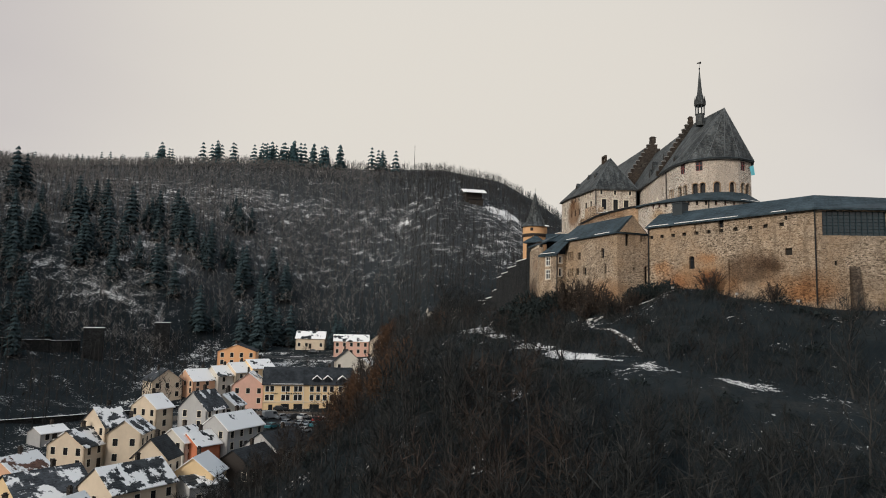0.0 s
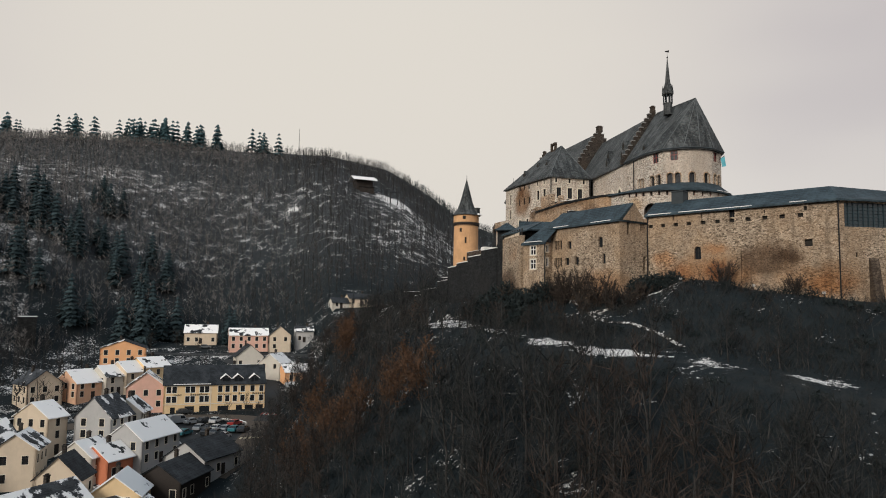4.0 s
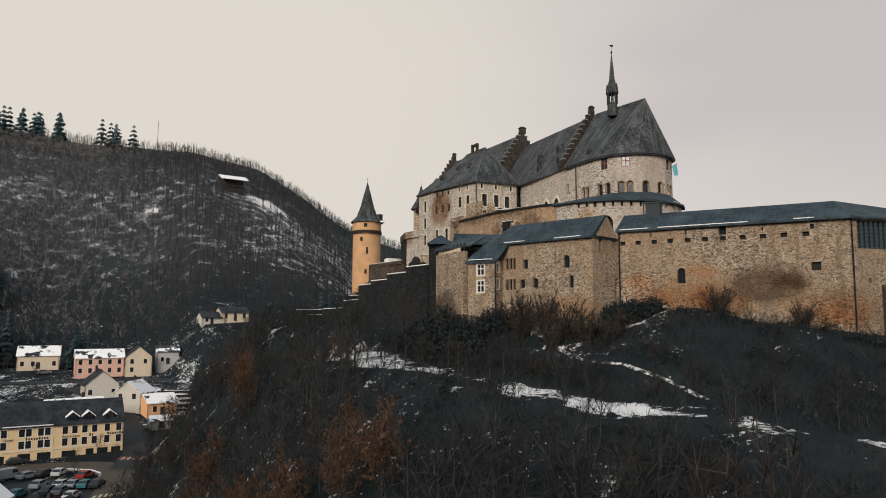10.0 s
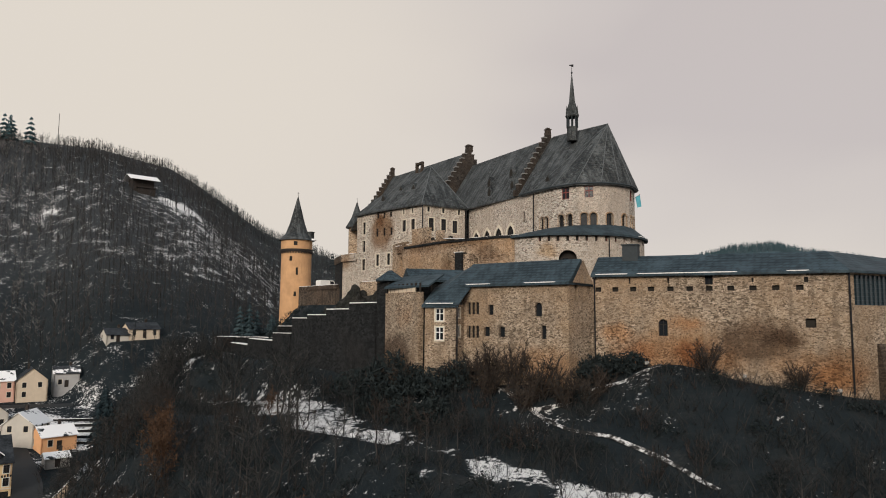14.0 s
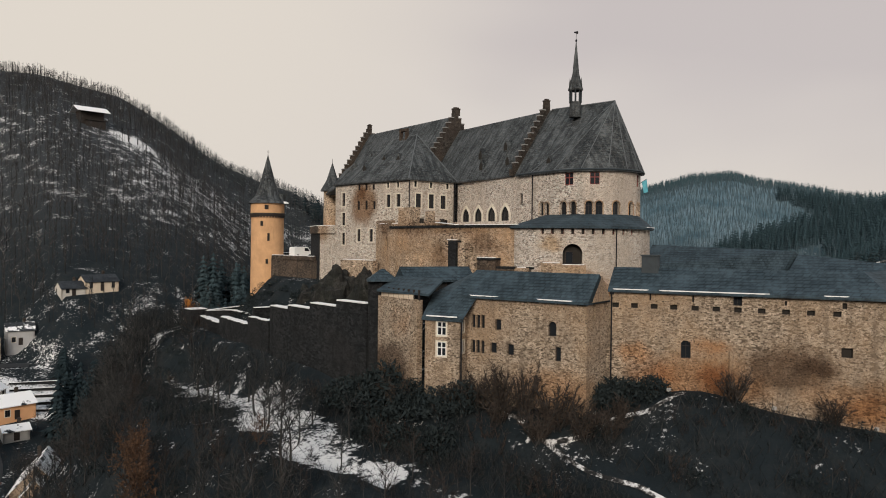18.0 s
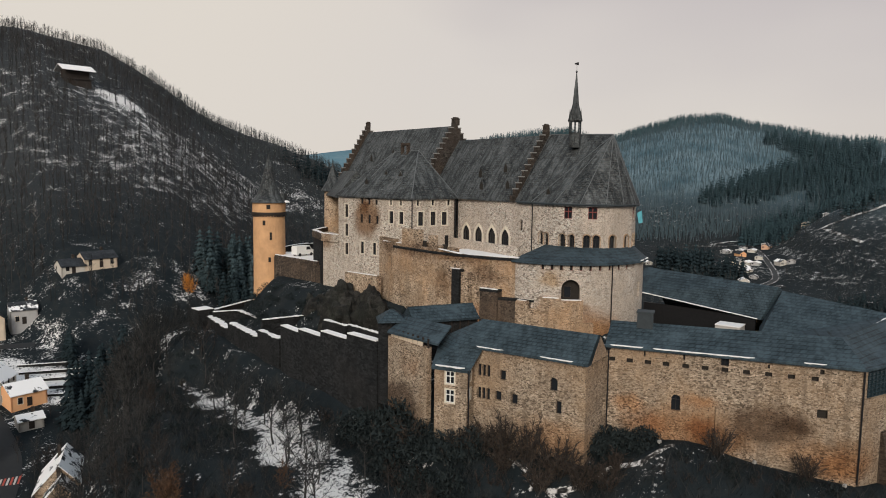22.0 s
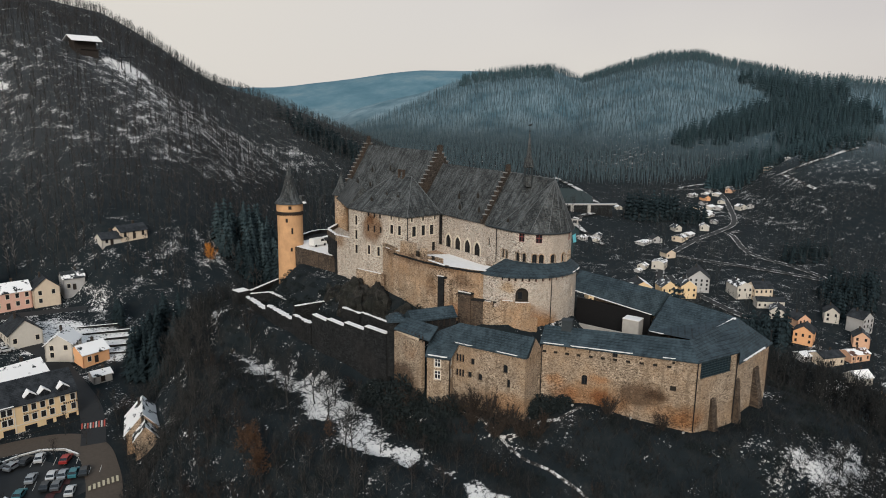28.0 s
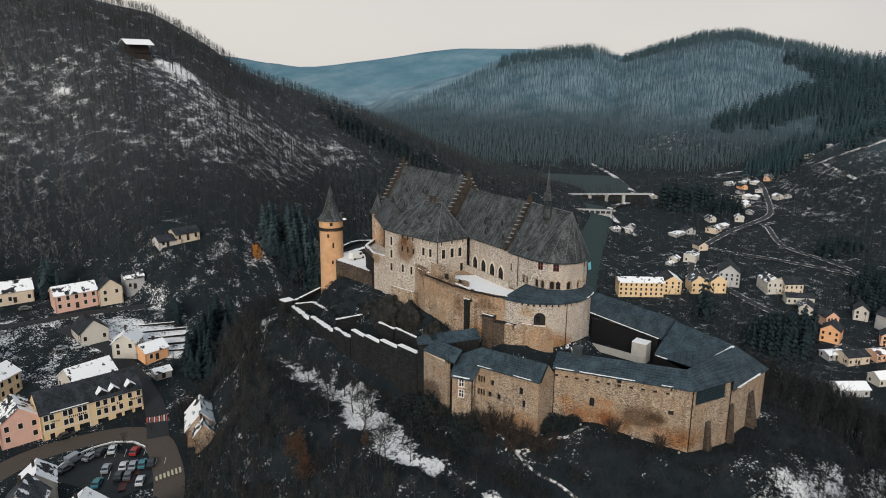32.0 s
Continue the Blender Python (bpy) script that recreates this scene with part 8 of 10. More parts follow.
# ---- the eastern valley ----
VALLEY = [(256, 286, 26, 10.5, 8.6, -35, 2.0, M_HOTEL, W_, H_, "long yellow building with a snow-covered roof"),
          (275, 280, 14, 10.5, 7.6, 55, 3.1, M_HOTEL, W_, T_, "yellow gabled house with a half-white roof"), (288, 271, 12, 9.5, 7.0, 55, 3.6, M_HOTEL, T_, F_, "yellow gabled house with a dark roof"),
          (297.5, 265, 11, 9.5, 7.0, 55, 3.6, M_HOTEL, W_, F_, "yellow gabled house across the valley"), (314.5, 269, 17, 12, 8.0, 40, 4.8, M_GREYPL, T_, T_, "grey villa with dark mansard roof"),
          (323.5, 247, 13, 9.5, 7.2, 60, 2.4, M_PALE, W_, H_, "white house with a flat snowy roof"), (329.4, 238, 11, 9.5, 7.0, -30, 3.1, M_CREAM, T_, T_, "cream house with dark roof"),
          (321, 227, 15, 6.5, 4.2, -40, 1.7, M_PALE, T_, H_, "long low white house"), (312, 217, 11, 7.2, 4.4, 30, 2.2, M_PALE, T_, F_, "low white house with a dark roof"),
          (292, 191, 10, 9, 6.4, 20, 3.0, M_ORANGE, T_, T_, "amber yellow villa with a hipped dark roof"), (307, 202, 9, 7.2, 5.6, 60, 2.8, M_SALMON, T_, T_, "salmon house with a steep gable"),
          (330, 197, 10, 7.2, 5.4, 30, 2.9, M_PALE, T_, T_, "white house with a dark roof"), (278, 172.5, 12, 8.5, 4.2, -20, 1.8, M_CREAM, T_, F_, "cream bungalow with roof windows"),
          (292.5, 167, 11, 7.5, 3.8, -20, 1.5, M_SALMON, R_, R_, "low house with a rust-red roof"), (243.6, 155, 13, 8.5, 3.8, -30, 1.9, M_GREYPL, W_, H_, "low grey hall with roof windows and snow"),
          (266, 153, 9, 7, 4.0, -20, 2.2, M_PALE, W_, W_, "pale shed with a snow-covered roof"), (257.6, 135, 11, 8, 5.0, 30, 2.8, M_HOTEL, T_, F_, "cream house with a dark roof"),
          (311, 173, 9, 7.2, 5.0, 30, 2.8, M_SALMON, F_, T_, "salmon house across the valley"), (326.6, 181, 9, 8.2, 8.4, 80, 3.2, M_GREYPL, T_, T_, "tall grey house with red-framed windows"),
          (274, 180, 9, 6.5, 3.0, -20, 1.0, M_GREYPL, W_, W_, "flat-roofed garage under thick snow")]
for row in VALLEY:
    house(*row, far=True, group="houses of the eastern valley")
# many walls grey: the dulling of distance haze is put into the plaster
VILLAGE = [(621, 408, 11, 8, 4.2, 20, 2.8, M_CREAM, W_), (518, 407, 9, 7, 4.4, 70, 2.8, M_ORANGE, T_), (493, 385, 11, 8, 3.6, 10, 1.8, M_PALE, W_), (497, 379, 9, 7, 3.6, 20, 1.6, M_GREYPL, W_), (466, 368, 13, 7, 3.0, 5, 1.8, M_PALE, R_),
           (474, 374, 9, 7, 3.4, 10, 1.4, M_GREYPL, W_), (562, 410, 10, 7, 4.4, 10, 2.6, M_SALMON, F_), (507, 364, 9, 7, 4.6, 65, 2.6, M_PALE, H_), (512, 358, 8, 6.5, 3.8, 30, 2.0, M_GREYPL, T_), (429, 345, 9, 7.5, 5.0, 40, 2.8, M_PALE, H_),
           (409, 356, 8, 6.5, 4.6, 70, 2.8, M_PALE, F_), (360, 347, 13, 7.5, 2.8, 10, 0.8, M_GREYPL, W_), (372, 346, 9, 8, 4.4, 60, 3.0, M_GREYPL, T_), (390, 338, 13, 9, 4.8, 15, 1.6, M_CREAM, H_), (404, 341, 9, 7, 3.4, 10, 1.4, M_GREYPL, W_),
           (326, 306, 10, 9, 7.0, 25, 1.6, M_PALE, H_), (350, 318, 9, 8, 5.4, 70, 3.0, M_CREAM, T_), (317, 312, 7, 6, 3.6, 20, 2.0, M_PALE, H_), (309, 309, 5, 4, 2.6, 10, 1.0, M_GREYPL, W_), (520, 391, 8, 7, 3.6, 30, 1.6, M_PALE, F_),
           (520, 422, 9, 7, 3.8, 0, 1.8, M_GREYPL, H_), (534, 418, 8, 6, 3.4, 20, 1.6, M_GREYPL, W_), (332, 366, 8, 6, 3.4, 30, 2.0, M_GREYPL, F_), (316, 366, 7, 6, 3.0, 0, 1.6, M_GREYPL, H_), (325, 361, 6, 5, 2.8, 40, 1.2, M_PALE, W_),
           (425, 428, 7, 6, 3.4, 60, 2.0, M_PALE, H_), (543, 412, 9, 7, 3.2, 20, 1.2, M_PALE, W_), (548, 424, 8, 6, 3.2, 50, 1.4, M_GREYPL, F_), (503, 398, 7, 6, 3.4, 0, 1.6, M_GREYPL, T_), (484, 391, 7, 6, 3.2, 30, 1.8, M_CREAM, F_),
           (452, 352, 7, 6, 3.2, 20, 1.6, M_GREYPL, F_), (576, 420, 7, 6, 3.0, 10, 1.6, M_GREYPL, H_), (640, 400, 8, 6, 3.0, 30, 1.4, M_GREYPL, W_)]
HOUSE_WORDS = {W_: "under thick snow", H_: "with a half-snowed roof", F_: "with a dark roof and a little snow", T_: "with a dark slate roof", R_: "with a rust-red roof"}
WALL_WORDS = {M_CREAM: "cream", M_ORANGE: "orange", M_PALE: "white", M_GREYPL: "grey", M_SALMON: "salmon"}
for x, y, w, d, h, turn, rise, wm, rm in VILLAGE:
    house(x, y, 0.9 * w, 0.9 * d, 0.68 * h, turn, 0.7 * rise, wm, rm, rm, "small " + WALL_WORDS[wm] + " village house " + HOUSE_WORDS[rm], far=True, group="village in the side valley", storeys=1, chim=False)
def broken_snow(name, scale):
    """Trodden snow with bare dark earth showing through."""
    m, n, l, b = node_mat(name, 0.9, spec=0.1)
    f = tex_noise(n, l, coords(n, l), scale, 6, 0.7)
    l.new(ramp(n, l, f, [(0.44, (0.026, 0.025, 0.024)), (0.5, (0.16, 0.15, 0.14)), (0.56, (0.66, 0.64, 0.62))]), b.inputs["Base Color"])
    return m


M_PATH = broken_snow("snowy_gravel_path", 1.1)
M_BROKENSNOW = broken_snow("patchy_roadside_snow", 0.25)
M_ROADSNOW = broken_snow("slush_covered_track", 0.12)


def lane(pts, width, label):
    """A valley road with ploughed snow along both edges."""
    ribbon("road", pts, 0.7 * width, M_ASPHALT, label, 0.5)
    for s in (-1, 1):
        edge = []
        for i, p in enumerate(pts):
            a, c = pts[max(i - 1, 0)], pts[min(i + 1, len(pts) - 1)]
            n = math.hypot(c[0] - a[0], c[1] - a[1])
            edge.append((p[0] - s * (c[1] - a[1]) / n * (0.35 * width + 0.5), p[1] + s * (c[0] - a[0]) / n * (0.35 * width + 0.5)))
        ribbon("snow_bank", edge, 0.8, M_BROKENSNOW, "grey ploughed snow along the road edge", 0.75, category="snow")


lane([(306, 290), (349, 318), (360, 298), (371, 276), (381, 251), (387, 229)], 4.6, "asphalt road climbing to a hairpin bend")
lane([(387, 229), (393, 236), (397, 256), (398, 277), (404, 294), (428, 319), (433, 327), (446, 324)], 4.0, "asphalt hillside road above the hairpin bend")
lane([(349, 318), (398, 330), (432, 334), (464, 342), (509, 376), (539, 402), (552, 416), (560, 430), (523, 454)], 4.6, "village street between small houses")
lane([(318, 292), (309, 279), (302, 256), (296, 230), (297, 222)], 5.0, "asphalt road along the river houses")
ribbon("road", [(576, 369), (589, 352), (602, 340), (628, 330)], 4, M_ROADSNOW, "snowy track along the opposite slope", 0.7)
ribbon("road", [(540, 452), (575, 448), (600, 430), (621, 415)], 4, M_ROADSNOW, "snowy lane to the upper house", 0.7)
ribbon("road", [(540, 319), (556, 345), (576, 369)], 3, M_ROADSNOW, "snowy field track on the slope", 0.7)


def dam():
    t = thing("river_dam", 352, 432, 2.5, "pale concrete weir with piers and a footbridge across the river", "dam", turn=-29)
    b = Build()
    b.box(6, 0, -8, 84, 5, 18)
    part("wall", b, M_DARKSTONE, t, "", False)
    b = Build()
    b.box(6, -1.5, 10.8, 92, 4, 1.0)
    part("bridge_deck", b, M_GREYPL, t, "", False)
    for k in range(5):
        b = Build()
        b.box(-28 + 14 * k, -2.5, -6, 2.4, 4, 17.4)
        part("pier", b, M_CONCRETE, t, "", False)
    k = thing("weir_gate", 322, 396, 3.4, "white-railed concrete sluice below the dam", "sluice", turn=-43)
    b = Build()
    b.box(0, 0, -4, 30, 3, 7)
    part("wall", b, M_CONCRETE, k, "", False)
    b = Build()
    b.box(0, 0, 5.5, 34, 3, 0.8)
    part("deck", b, M_CONCRETE, k, "", False)
    for i in range(8):
        b = Build()
        b.box(-14 + 4 * i, 0, 3, 0.9, 2.5, 2.5)
        part("pier", b, M_CONCRETE, k, "", False)


dam()
mw, nw, lw_, bw = node_mat("river_water", 0.6, 0.0, 0.05)
bw.inputs["Base Color"].default_value = (0.03, 0.045, 0.045, 1)
bump(nw, lw_, bw, tex_noise(nw, lw_, coords(nw, lw_), 0.6, 3), 0.15, 0.1)
ribbon("water", [(338, 412), (324, 388), (300, 368), (280, 352), (250, 326), (224, 300), (206, 276)], 17, mw, "dark grey-green river", 0.35, category="water")
b = Build()
b.prism([(330, 452), (384, 418), (428, 462), (470, 520), (490, 590), (440, 600), (372, 520)], 11.2, 11.4)
lone("water", b, mw, "calm grey reservoir behind the dam", "water", kind="structure")
ribbon("road", [(324, 352), (329, 380), (340, 396), (352, 404), (386, 418), (420, 446), (452, 500), (476, 560)], 4.5, M_ROADSNOW, "snowy service road along the river", 1.4)


# footpaths on the slope under the walls
ribbon("footpath", [(17, 116.7), (20, 110.8), (21.5, 105.6), (21.4, 99), (22.5, 94), (23.6, 88), (23.4, 83)], 0.5, M_PATH, "narrow snowy footpath down the slope", 0.12, category="path", steps=14)
ribbon("footpath", [(21.5, 104.4), (23.9, 102.4), (27.9, 101.3), (30, 99.2), (33.6, 98.2)], 0.6, M_PATH, "narrow snowy footpath along the wall foot", 0.14, category="path", steps=14)
# loose things round the castle foot
def pathside(name, x, y, w, d, h, mat, label, category):
    b = Build()
    b.box(0, 0, -0.2, w, d, h + 0.2, 20)
    t = thing(name, x, y, gz(x, y), label, category)
    part("body", b, mat, t, "", False)
    return t


pathside("marker_stone", 15, 121.6, 0.9, 0.7, 1.1, M_WHITE, "white stone block on the slope below the gatehouse", "stone")
pathside("bench", 14.0, 132.0, 1.6, 1.2, 0.6, M_WHITE, "snow-covered low bench on the meadow", "bench")
for x, y in ((32.6, 99.2), (38.6, 92.0), (43.2, 85.2)):
    t = thing("path_lantern", x, y, gz(x, y), "small white floodlight box under the wall", "lamp", "floodlights")
    b = Build()
    b.beam((0, 0, -0.2), (0, 0, 0.5), 0.05, 0.05, 6)
    part("post", b, M_IRON, t, "", False)
    b = Build()
    b.box(0, 0, 0.4, 0.32, 0.28, 0.3)
    part("head", b, M_CONCRETE, t, "", False)


# snow-capped garden walls behind the orange house
for x0, y0, x1, y1 in ((-17, 250, -4, 247), (-18, 255, -4, 252), (-19, 260, -5, 257), (-14, 245, -5, 242), (-19, 265, -7, 262)):
    b = Build()
    z = min(gz(x0, y0), gz(x1, y1))
    wall(b, (x0, y0), (x1, y1), z - 0.6, z + 1.0, (), 0.4)
    gw = lone("garden_wall", b, M_DARKSTONE, "low dark garden wall with a snowy top", "wall", "terraced garden")
    snow_strip(gw, (x0, y0, z + 1.05), (x1, y1, z + 1.05), 0.5)
# ---- trees ----
M_BARK = varied("grey_brown_bark", (0.022, 0.023, 0.024), (0.056, 0.054, 0.051), 0.95)
M_TWIG = varied("bare_twigs", (0.008, 0.011, 0.013), (0.046, 0.046, 0.044), 0.95)
M_TWIG_GREY = varied("grey_brown_twigs", (0.009, 0.011, 0.012), (0.076, 0.072, 0.068), 0.95)
M_TWIG_RED = varied("reddish_twigs", (0.010, 0.010, 0.010), (0.060, 0.046, 0.039), 0.95)
M_LEAF = varied("withered_rust_leaves", (0.046, 0.028, 0.019), (0.118, 0.066, 0.038), 0.9)
M_NEEDLE = varied("dark_spruce_needles", (0.013, 0.022, 0.026), (0.026, 0.041, 0.047), 0.9)
# next three: haze over distance painted into the needle colours
M_NEEDLE_DEEP = varied("haze_lifted_spruce_needles", (0.028, 0.052, 0.061), (0.046, 0.077, 0.087), 0.9)
M_NEEDLE_MID = varied("haze_dulled_spruce_needles", (0.026, 0.043, 0.049), (0.056, 0.082, 0.090), 0.9)
M_NEEDLE_FAR = varied("haze_blue_spruce_needles", (0.048, 0.094, 0.106), (0.072, 0.126, 0.140), 0.9)
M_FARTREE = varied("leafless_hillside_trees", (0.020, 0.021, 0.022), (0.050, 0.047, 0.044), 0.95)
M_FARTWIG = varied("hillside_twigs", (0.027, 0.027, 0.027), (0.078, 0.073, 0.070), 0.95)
# next four: distance haze put into the twig and trunk colours
M_HAZETWIG = varied("haze_paled_brown_twigs", (0.115, 0.110, 0.107), (0.245, 0.228, 0.216), 0.95)
M_HAZECROWN = varied("haze_blue_distant_crowns", (0.044, 0.080, 0.096), (0.100, 0.152, 0.176), 0.95)
M_HAZETRUNK = varied("haze_blue_distant_trunks", (0.050, 0.076, 0.088), (0.105, 0.140, 0.154), 0.95)
M_VALLEYTWIG = varied("haze_cooled_valley_twigs", (0.030, 0.039, 0.043), (0.082, 0.092, 0.094), 0.95)
M_IVY = varied("dark_evergreen_scrub", (0.012, 0.017, 0.018), (0.027, 0.034, 0.034), 0.9)


def sliver(rng, V, F, p, d, ln, w):
    """One thin twig: a long narrow triangle."""
    d = d / np.linalg.norm(d)
    s = np.cross(d, rng.normal(size=3))
    s = s / (np.linalg.norm(s) + 1e-9) * w
    k = len(V)
    V += [p - s, p + s, p + d * ln]
    F.append((k, k + 1, k + 2))


def tube(V, F, a, c, r0, r1, n=4):
    a, c = np.asarray(a, float), np.asarray(c, float)
    d = (c - a) / np.linalg.norm(c - a)
    u = np.cross(d, (0.3, 0.9, 0.1))
    u /= np.linalg.norm(u)
    w = np.cross(d, u)
    k = len(V)
    for p, r in ((a, r0), (c, r1)):
        for i in range(n):
            t = 2 * np.pi * i / n
            V.append(p + (u * np.cos(t) + w * np.sin(t)) * r)
    for i in range(n):
        j = (i + 1) % n
        F.extend([(k + i, k + j, k + n + j), (k + i, k + n + j, k + n + i)])


def bare_tree(seed, h=9.0, limbs=9, twigs=42, spread_=0.38, leaf=0.0):
    """Trunk with limbs, and a crown of fine twigs (with withered leaves where leaf is above 0). Returns two (verts, faces)."""
    rng = np.random.default_rng(seed)
    V, F, TV, TF = [], [], [], []
    p = np.array([0.0, 0.0, -0.4])
    r = h * 0.0125
    stem = [p]
    n = 6
    for i in range(n):
        q = p + np.array([rng.normal() * 0.05 * h / n, rng.normal() * 0.05 * h / n, h * 0.86 / n])
        tube(V, F, p, q, r * (1 - i / n) + 0.015, r * (1 - (i + 1) / n) + 0.015, 5)
        p = q
        stem.append(p)
    for k in range(limbs):
        f = 0.28 + 0.68 * (k + rng.random()) / limbs
        x = f * n
        i = min(int(x), n - 1)
        a = stem[i] + (stem[i + 1] - stem[i]) * (x - i)
        ang = k * 2.4 + rng.normal() * 0.4
        ln = h * spread_ * (1.15 - 0.75 * f) * rng.uniform(0.8, 1.2)
        d = np.array([np.cos(ang), np.sin(ang), 0.75 + 1.1 * f])
        d /= np.linalg.norm(d)
        m = a + d * ln * 0.55
        e = m + (d + np.array([0, 0, 0.35])) / 1.1 * ln * 0.5
        tube(V, F, a, m, r * 0.34 * (1.1 - f) + 0.014, r * 0.18 * (1.1 - f) + 0.01, 4)
        tube(V, F, m, e, r * 0.18 * (1.1 - f) + 0.01, 0.006, 3)
        for j in range(twigs):
            s = rng.random() ** 0.7
            b_ = a + (m - a) * (s / 0.55) if s < 0.55 else m + (e - m) * ((s - 0.55) / 0.45)
            td = d * 0.8 + rng.normal(size=3) * 0.62 + np.array([0, 0, 0.2])
            tl = h * rng.uniform(0.08, 0.22)
            sliver(rng, TV, TF, b_, td, tl, rng.uniform(0.012, 0.036) + 0.0006 * h)
            if leaf and rng.random() < leaf:
                for _ in range(3):
                    c = b_ + td / np.linalg.norm(td) * tl * rng.random() + rng.normal(size=3) * 0.12
                    s1, s2 = rng.normal(size=3) * 0.13, rng.normal(size=3) * 0.13
                    kk = len(TV)
                    TV += [c, c + s1, c + s2]
                    TF.append((kk, kk + 1, kk + 2))
    for j in range(twigs):
        sliver(rng, TV, TF, stem[-1 - (j % 3)] + rng.normal(size=3) * 0.1, rng.normal(size=3) * 0.5 + np.array([0, 0, 0.9]), h * rng.uniform(0.08, 0.18), 0.016 + 0.001 * h)
    return (np.array(V), np.array(F)), (np.array(TV), np.array(TF))


def conifer(seed, h=14.0, layers=11, per=9):
    """A spruce: stem and tiers of drooping, ragged boughs."""
    rng = np.random.default_rng(seed)
    V, F, TV, TF = [], [], [], []
    tube(V, F, (0, 0, -0.5), (0, 0, h * 0.97), h * 0.014, 0.02, 5)
    for i in range(layers):
        f = i / layers
        z = h * (0.10 + 0.88 * f)
        R = h * 0.235 * (1 - f) ** 0.8 + 0.18
        for k in range(per):
            a = 2 * np.pi * (k + rng.random() * 0.8) / per + i
            rr = R * rng.uniform(0.7, 1.18)
            d = np.array([np.cos(a), np.sin(a), 0])
            s = np.array([-np.sin(a), np.cos(a), 0]) * rr * 0.36
            top = np.array([0, 0, z + h * 0.05])
            tip = d * rr + np.array([0, 0, z - rr * rng.uniform(0.25, 0.5)])
            mid = d * rr * 0.55 + np.array([0, 0, z - rr * 0.05])
            kk = len(TV)
            TV += [top, mid + s, tip, mid - s, mid + np.array([0, 0, -0.12 * h / layers * 3])]
            TF += [(kk, kk + 1, kk + 2), (kk, kk + 2, kk + 3), (kk + 1, kk + 4, kk + 2), (kk + 4, kk + 3, kk + 2)]
            for _ in range(2):
                q = mid + (tip - mid) * rng.random() + s * rng.uniform(-0.8, 0.8)
                sliver(rng, TV, TF, q, d * 0.8 + rng.normal(size=3) * 0.4 - np.array([0, 0, 0.4]), rr * 0.45, 0.05 + rr * 0.05)
    return (np.array(V), np.array(F)), (np.array(TV), np.array(TF))


def far_tree(seed, h=10.0, twigs=16, wide=0.3, stem=0.15):
    """A hillside tree seen from afar: a slightly bent stem, and a thin upright brush of limbs and twigs."""
    rng = np.random.default_rng(seed)
    V, F, TV, TF = [], [], [], []
    knee = np.array([rng.normal() * 0.25, rng.normal() * 0.25, h * 0.5])
    top = knee + np.array([rng.normal() * 0.5, rng.normal() * 0.5, h * 0.42])
    tube(V, F, (0, 0, -0.6), knee, stem, stem * 0.7, 3)
    tube(V, F, knee, top, stem * 0.7, 0.03, 3)
    for k in range(twigs):
        f = rng.uniform(0.3, 1.0)
        a = rng.uniform(0, 6.28)
        p = knee + (top - knee) * (f - 0.5) / 0.5 if f > 0.5 else knee * (f / 0.5)
        d = np.array([np.cos(a), np.sin(a), rng.uniform(0.35, 1.7)])
        sliver(rng, TV, TF, p, d, h * wide * rng.uniform(0.5, 1.1) * (1.2 - 0.55 * f), 0.06 + 0.06 * rng.random())
    return (np.array(V), np.array(F)), (np.array(TV), np.array(TF))


M_SHRUB = varied("brown_shrub_twigs", (0.026, 0.021, 0.018), (0.082, 0.062, 0.049), 0.95)


def shrub(seed, h=4.0, stems=22, twigs=34, thick=0.022):
    """Many thin stems that fan out from one root, brushed with twigs."""
    rng = np.random.default_rng(seed)
    V, F, TV, TF = [], [], [], []
    for k in range(stems):
        a = rng.uniform(0, 6.28)
        e = np.array([np.cos(a) * h * rng.uniform(0.1, 0.45), np.sin(a) * h * rng.uniform(0.1, 0.45), h * rng.uniform(0.55, 1.0)])
        o = np.array([rng.normal() * 0.2, rng.normal() * 0.2, -0.2])
        tube(V, F, o, e, 0.05, 0.012, 3)
        for j in range(twigs):
            p = o + (e - o) * rng.uniform(0.15, 1.0)
            sliver(rng, TV, TF, p, (e - o) / h * 0.7 + rng.normal(size=3) * 0.5 + np.array([0, 0, 0.3]), h * rng.uniform(0.08, 0.2), thick)
    return (np.array(V), np.array(F)), (np.array(TV), np.array(TF))


def scrub(seed, h=1.6, n=16):
    rng = np.random.default_rng(seed)
    TV, TF = [], []
    for k in range(n):
        a = rng.uniform(0, 6.28)
        d = np.array([np.cos(a) * 0.6, np.sin(a) * 0.6, rng.uniform(0.5, 1.5)])
        sliver(rng, TV, TF, np.array([rng.normal() * 0.6, rng.normal() * 0.6, -0.1]), d, h * rng.uniform(0.5, 1.2), rng.uniform(0.018, 0.045))
    return np.array(TV), np.array(TF)


def evergreen_bush(seed, r=1.0, n=110):
    rng = np.random.default_rng(seed)
    TV, TF = [], []
    for k in range(n):
        d = rng.normal(size=3)
        d[2] = abs(d[2])
        d /= np.linalg.norm(d)
        c = d * r * rng.uniform(0.55, 1.1) * np.array([1.1, 1.1, 1.0])
        k_ = 0.10 if n < 200 else 0.06
        s1, s2 = rng.normal(size=3) * k_, rng.normal(size=3) * k_
        kk = len(TV)
        TV += [c - s1, c + s1, c + s2]
        TF.append((kk, kk + 1, kk + 2))
    return np.array(TV), np.array(TF)


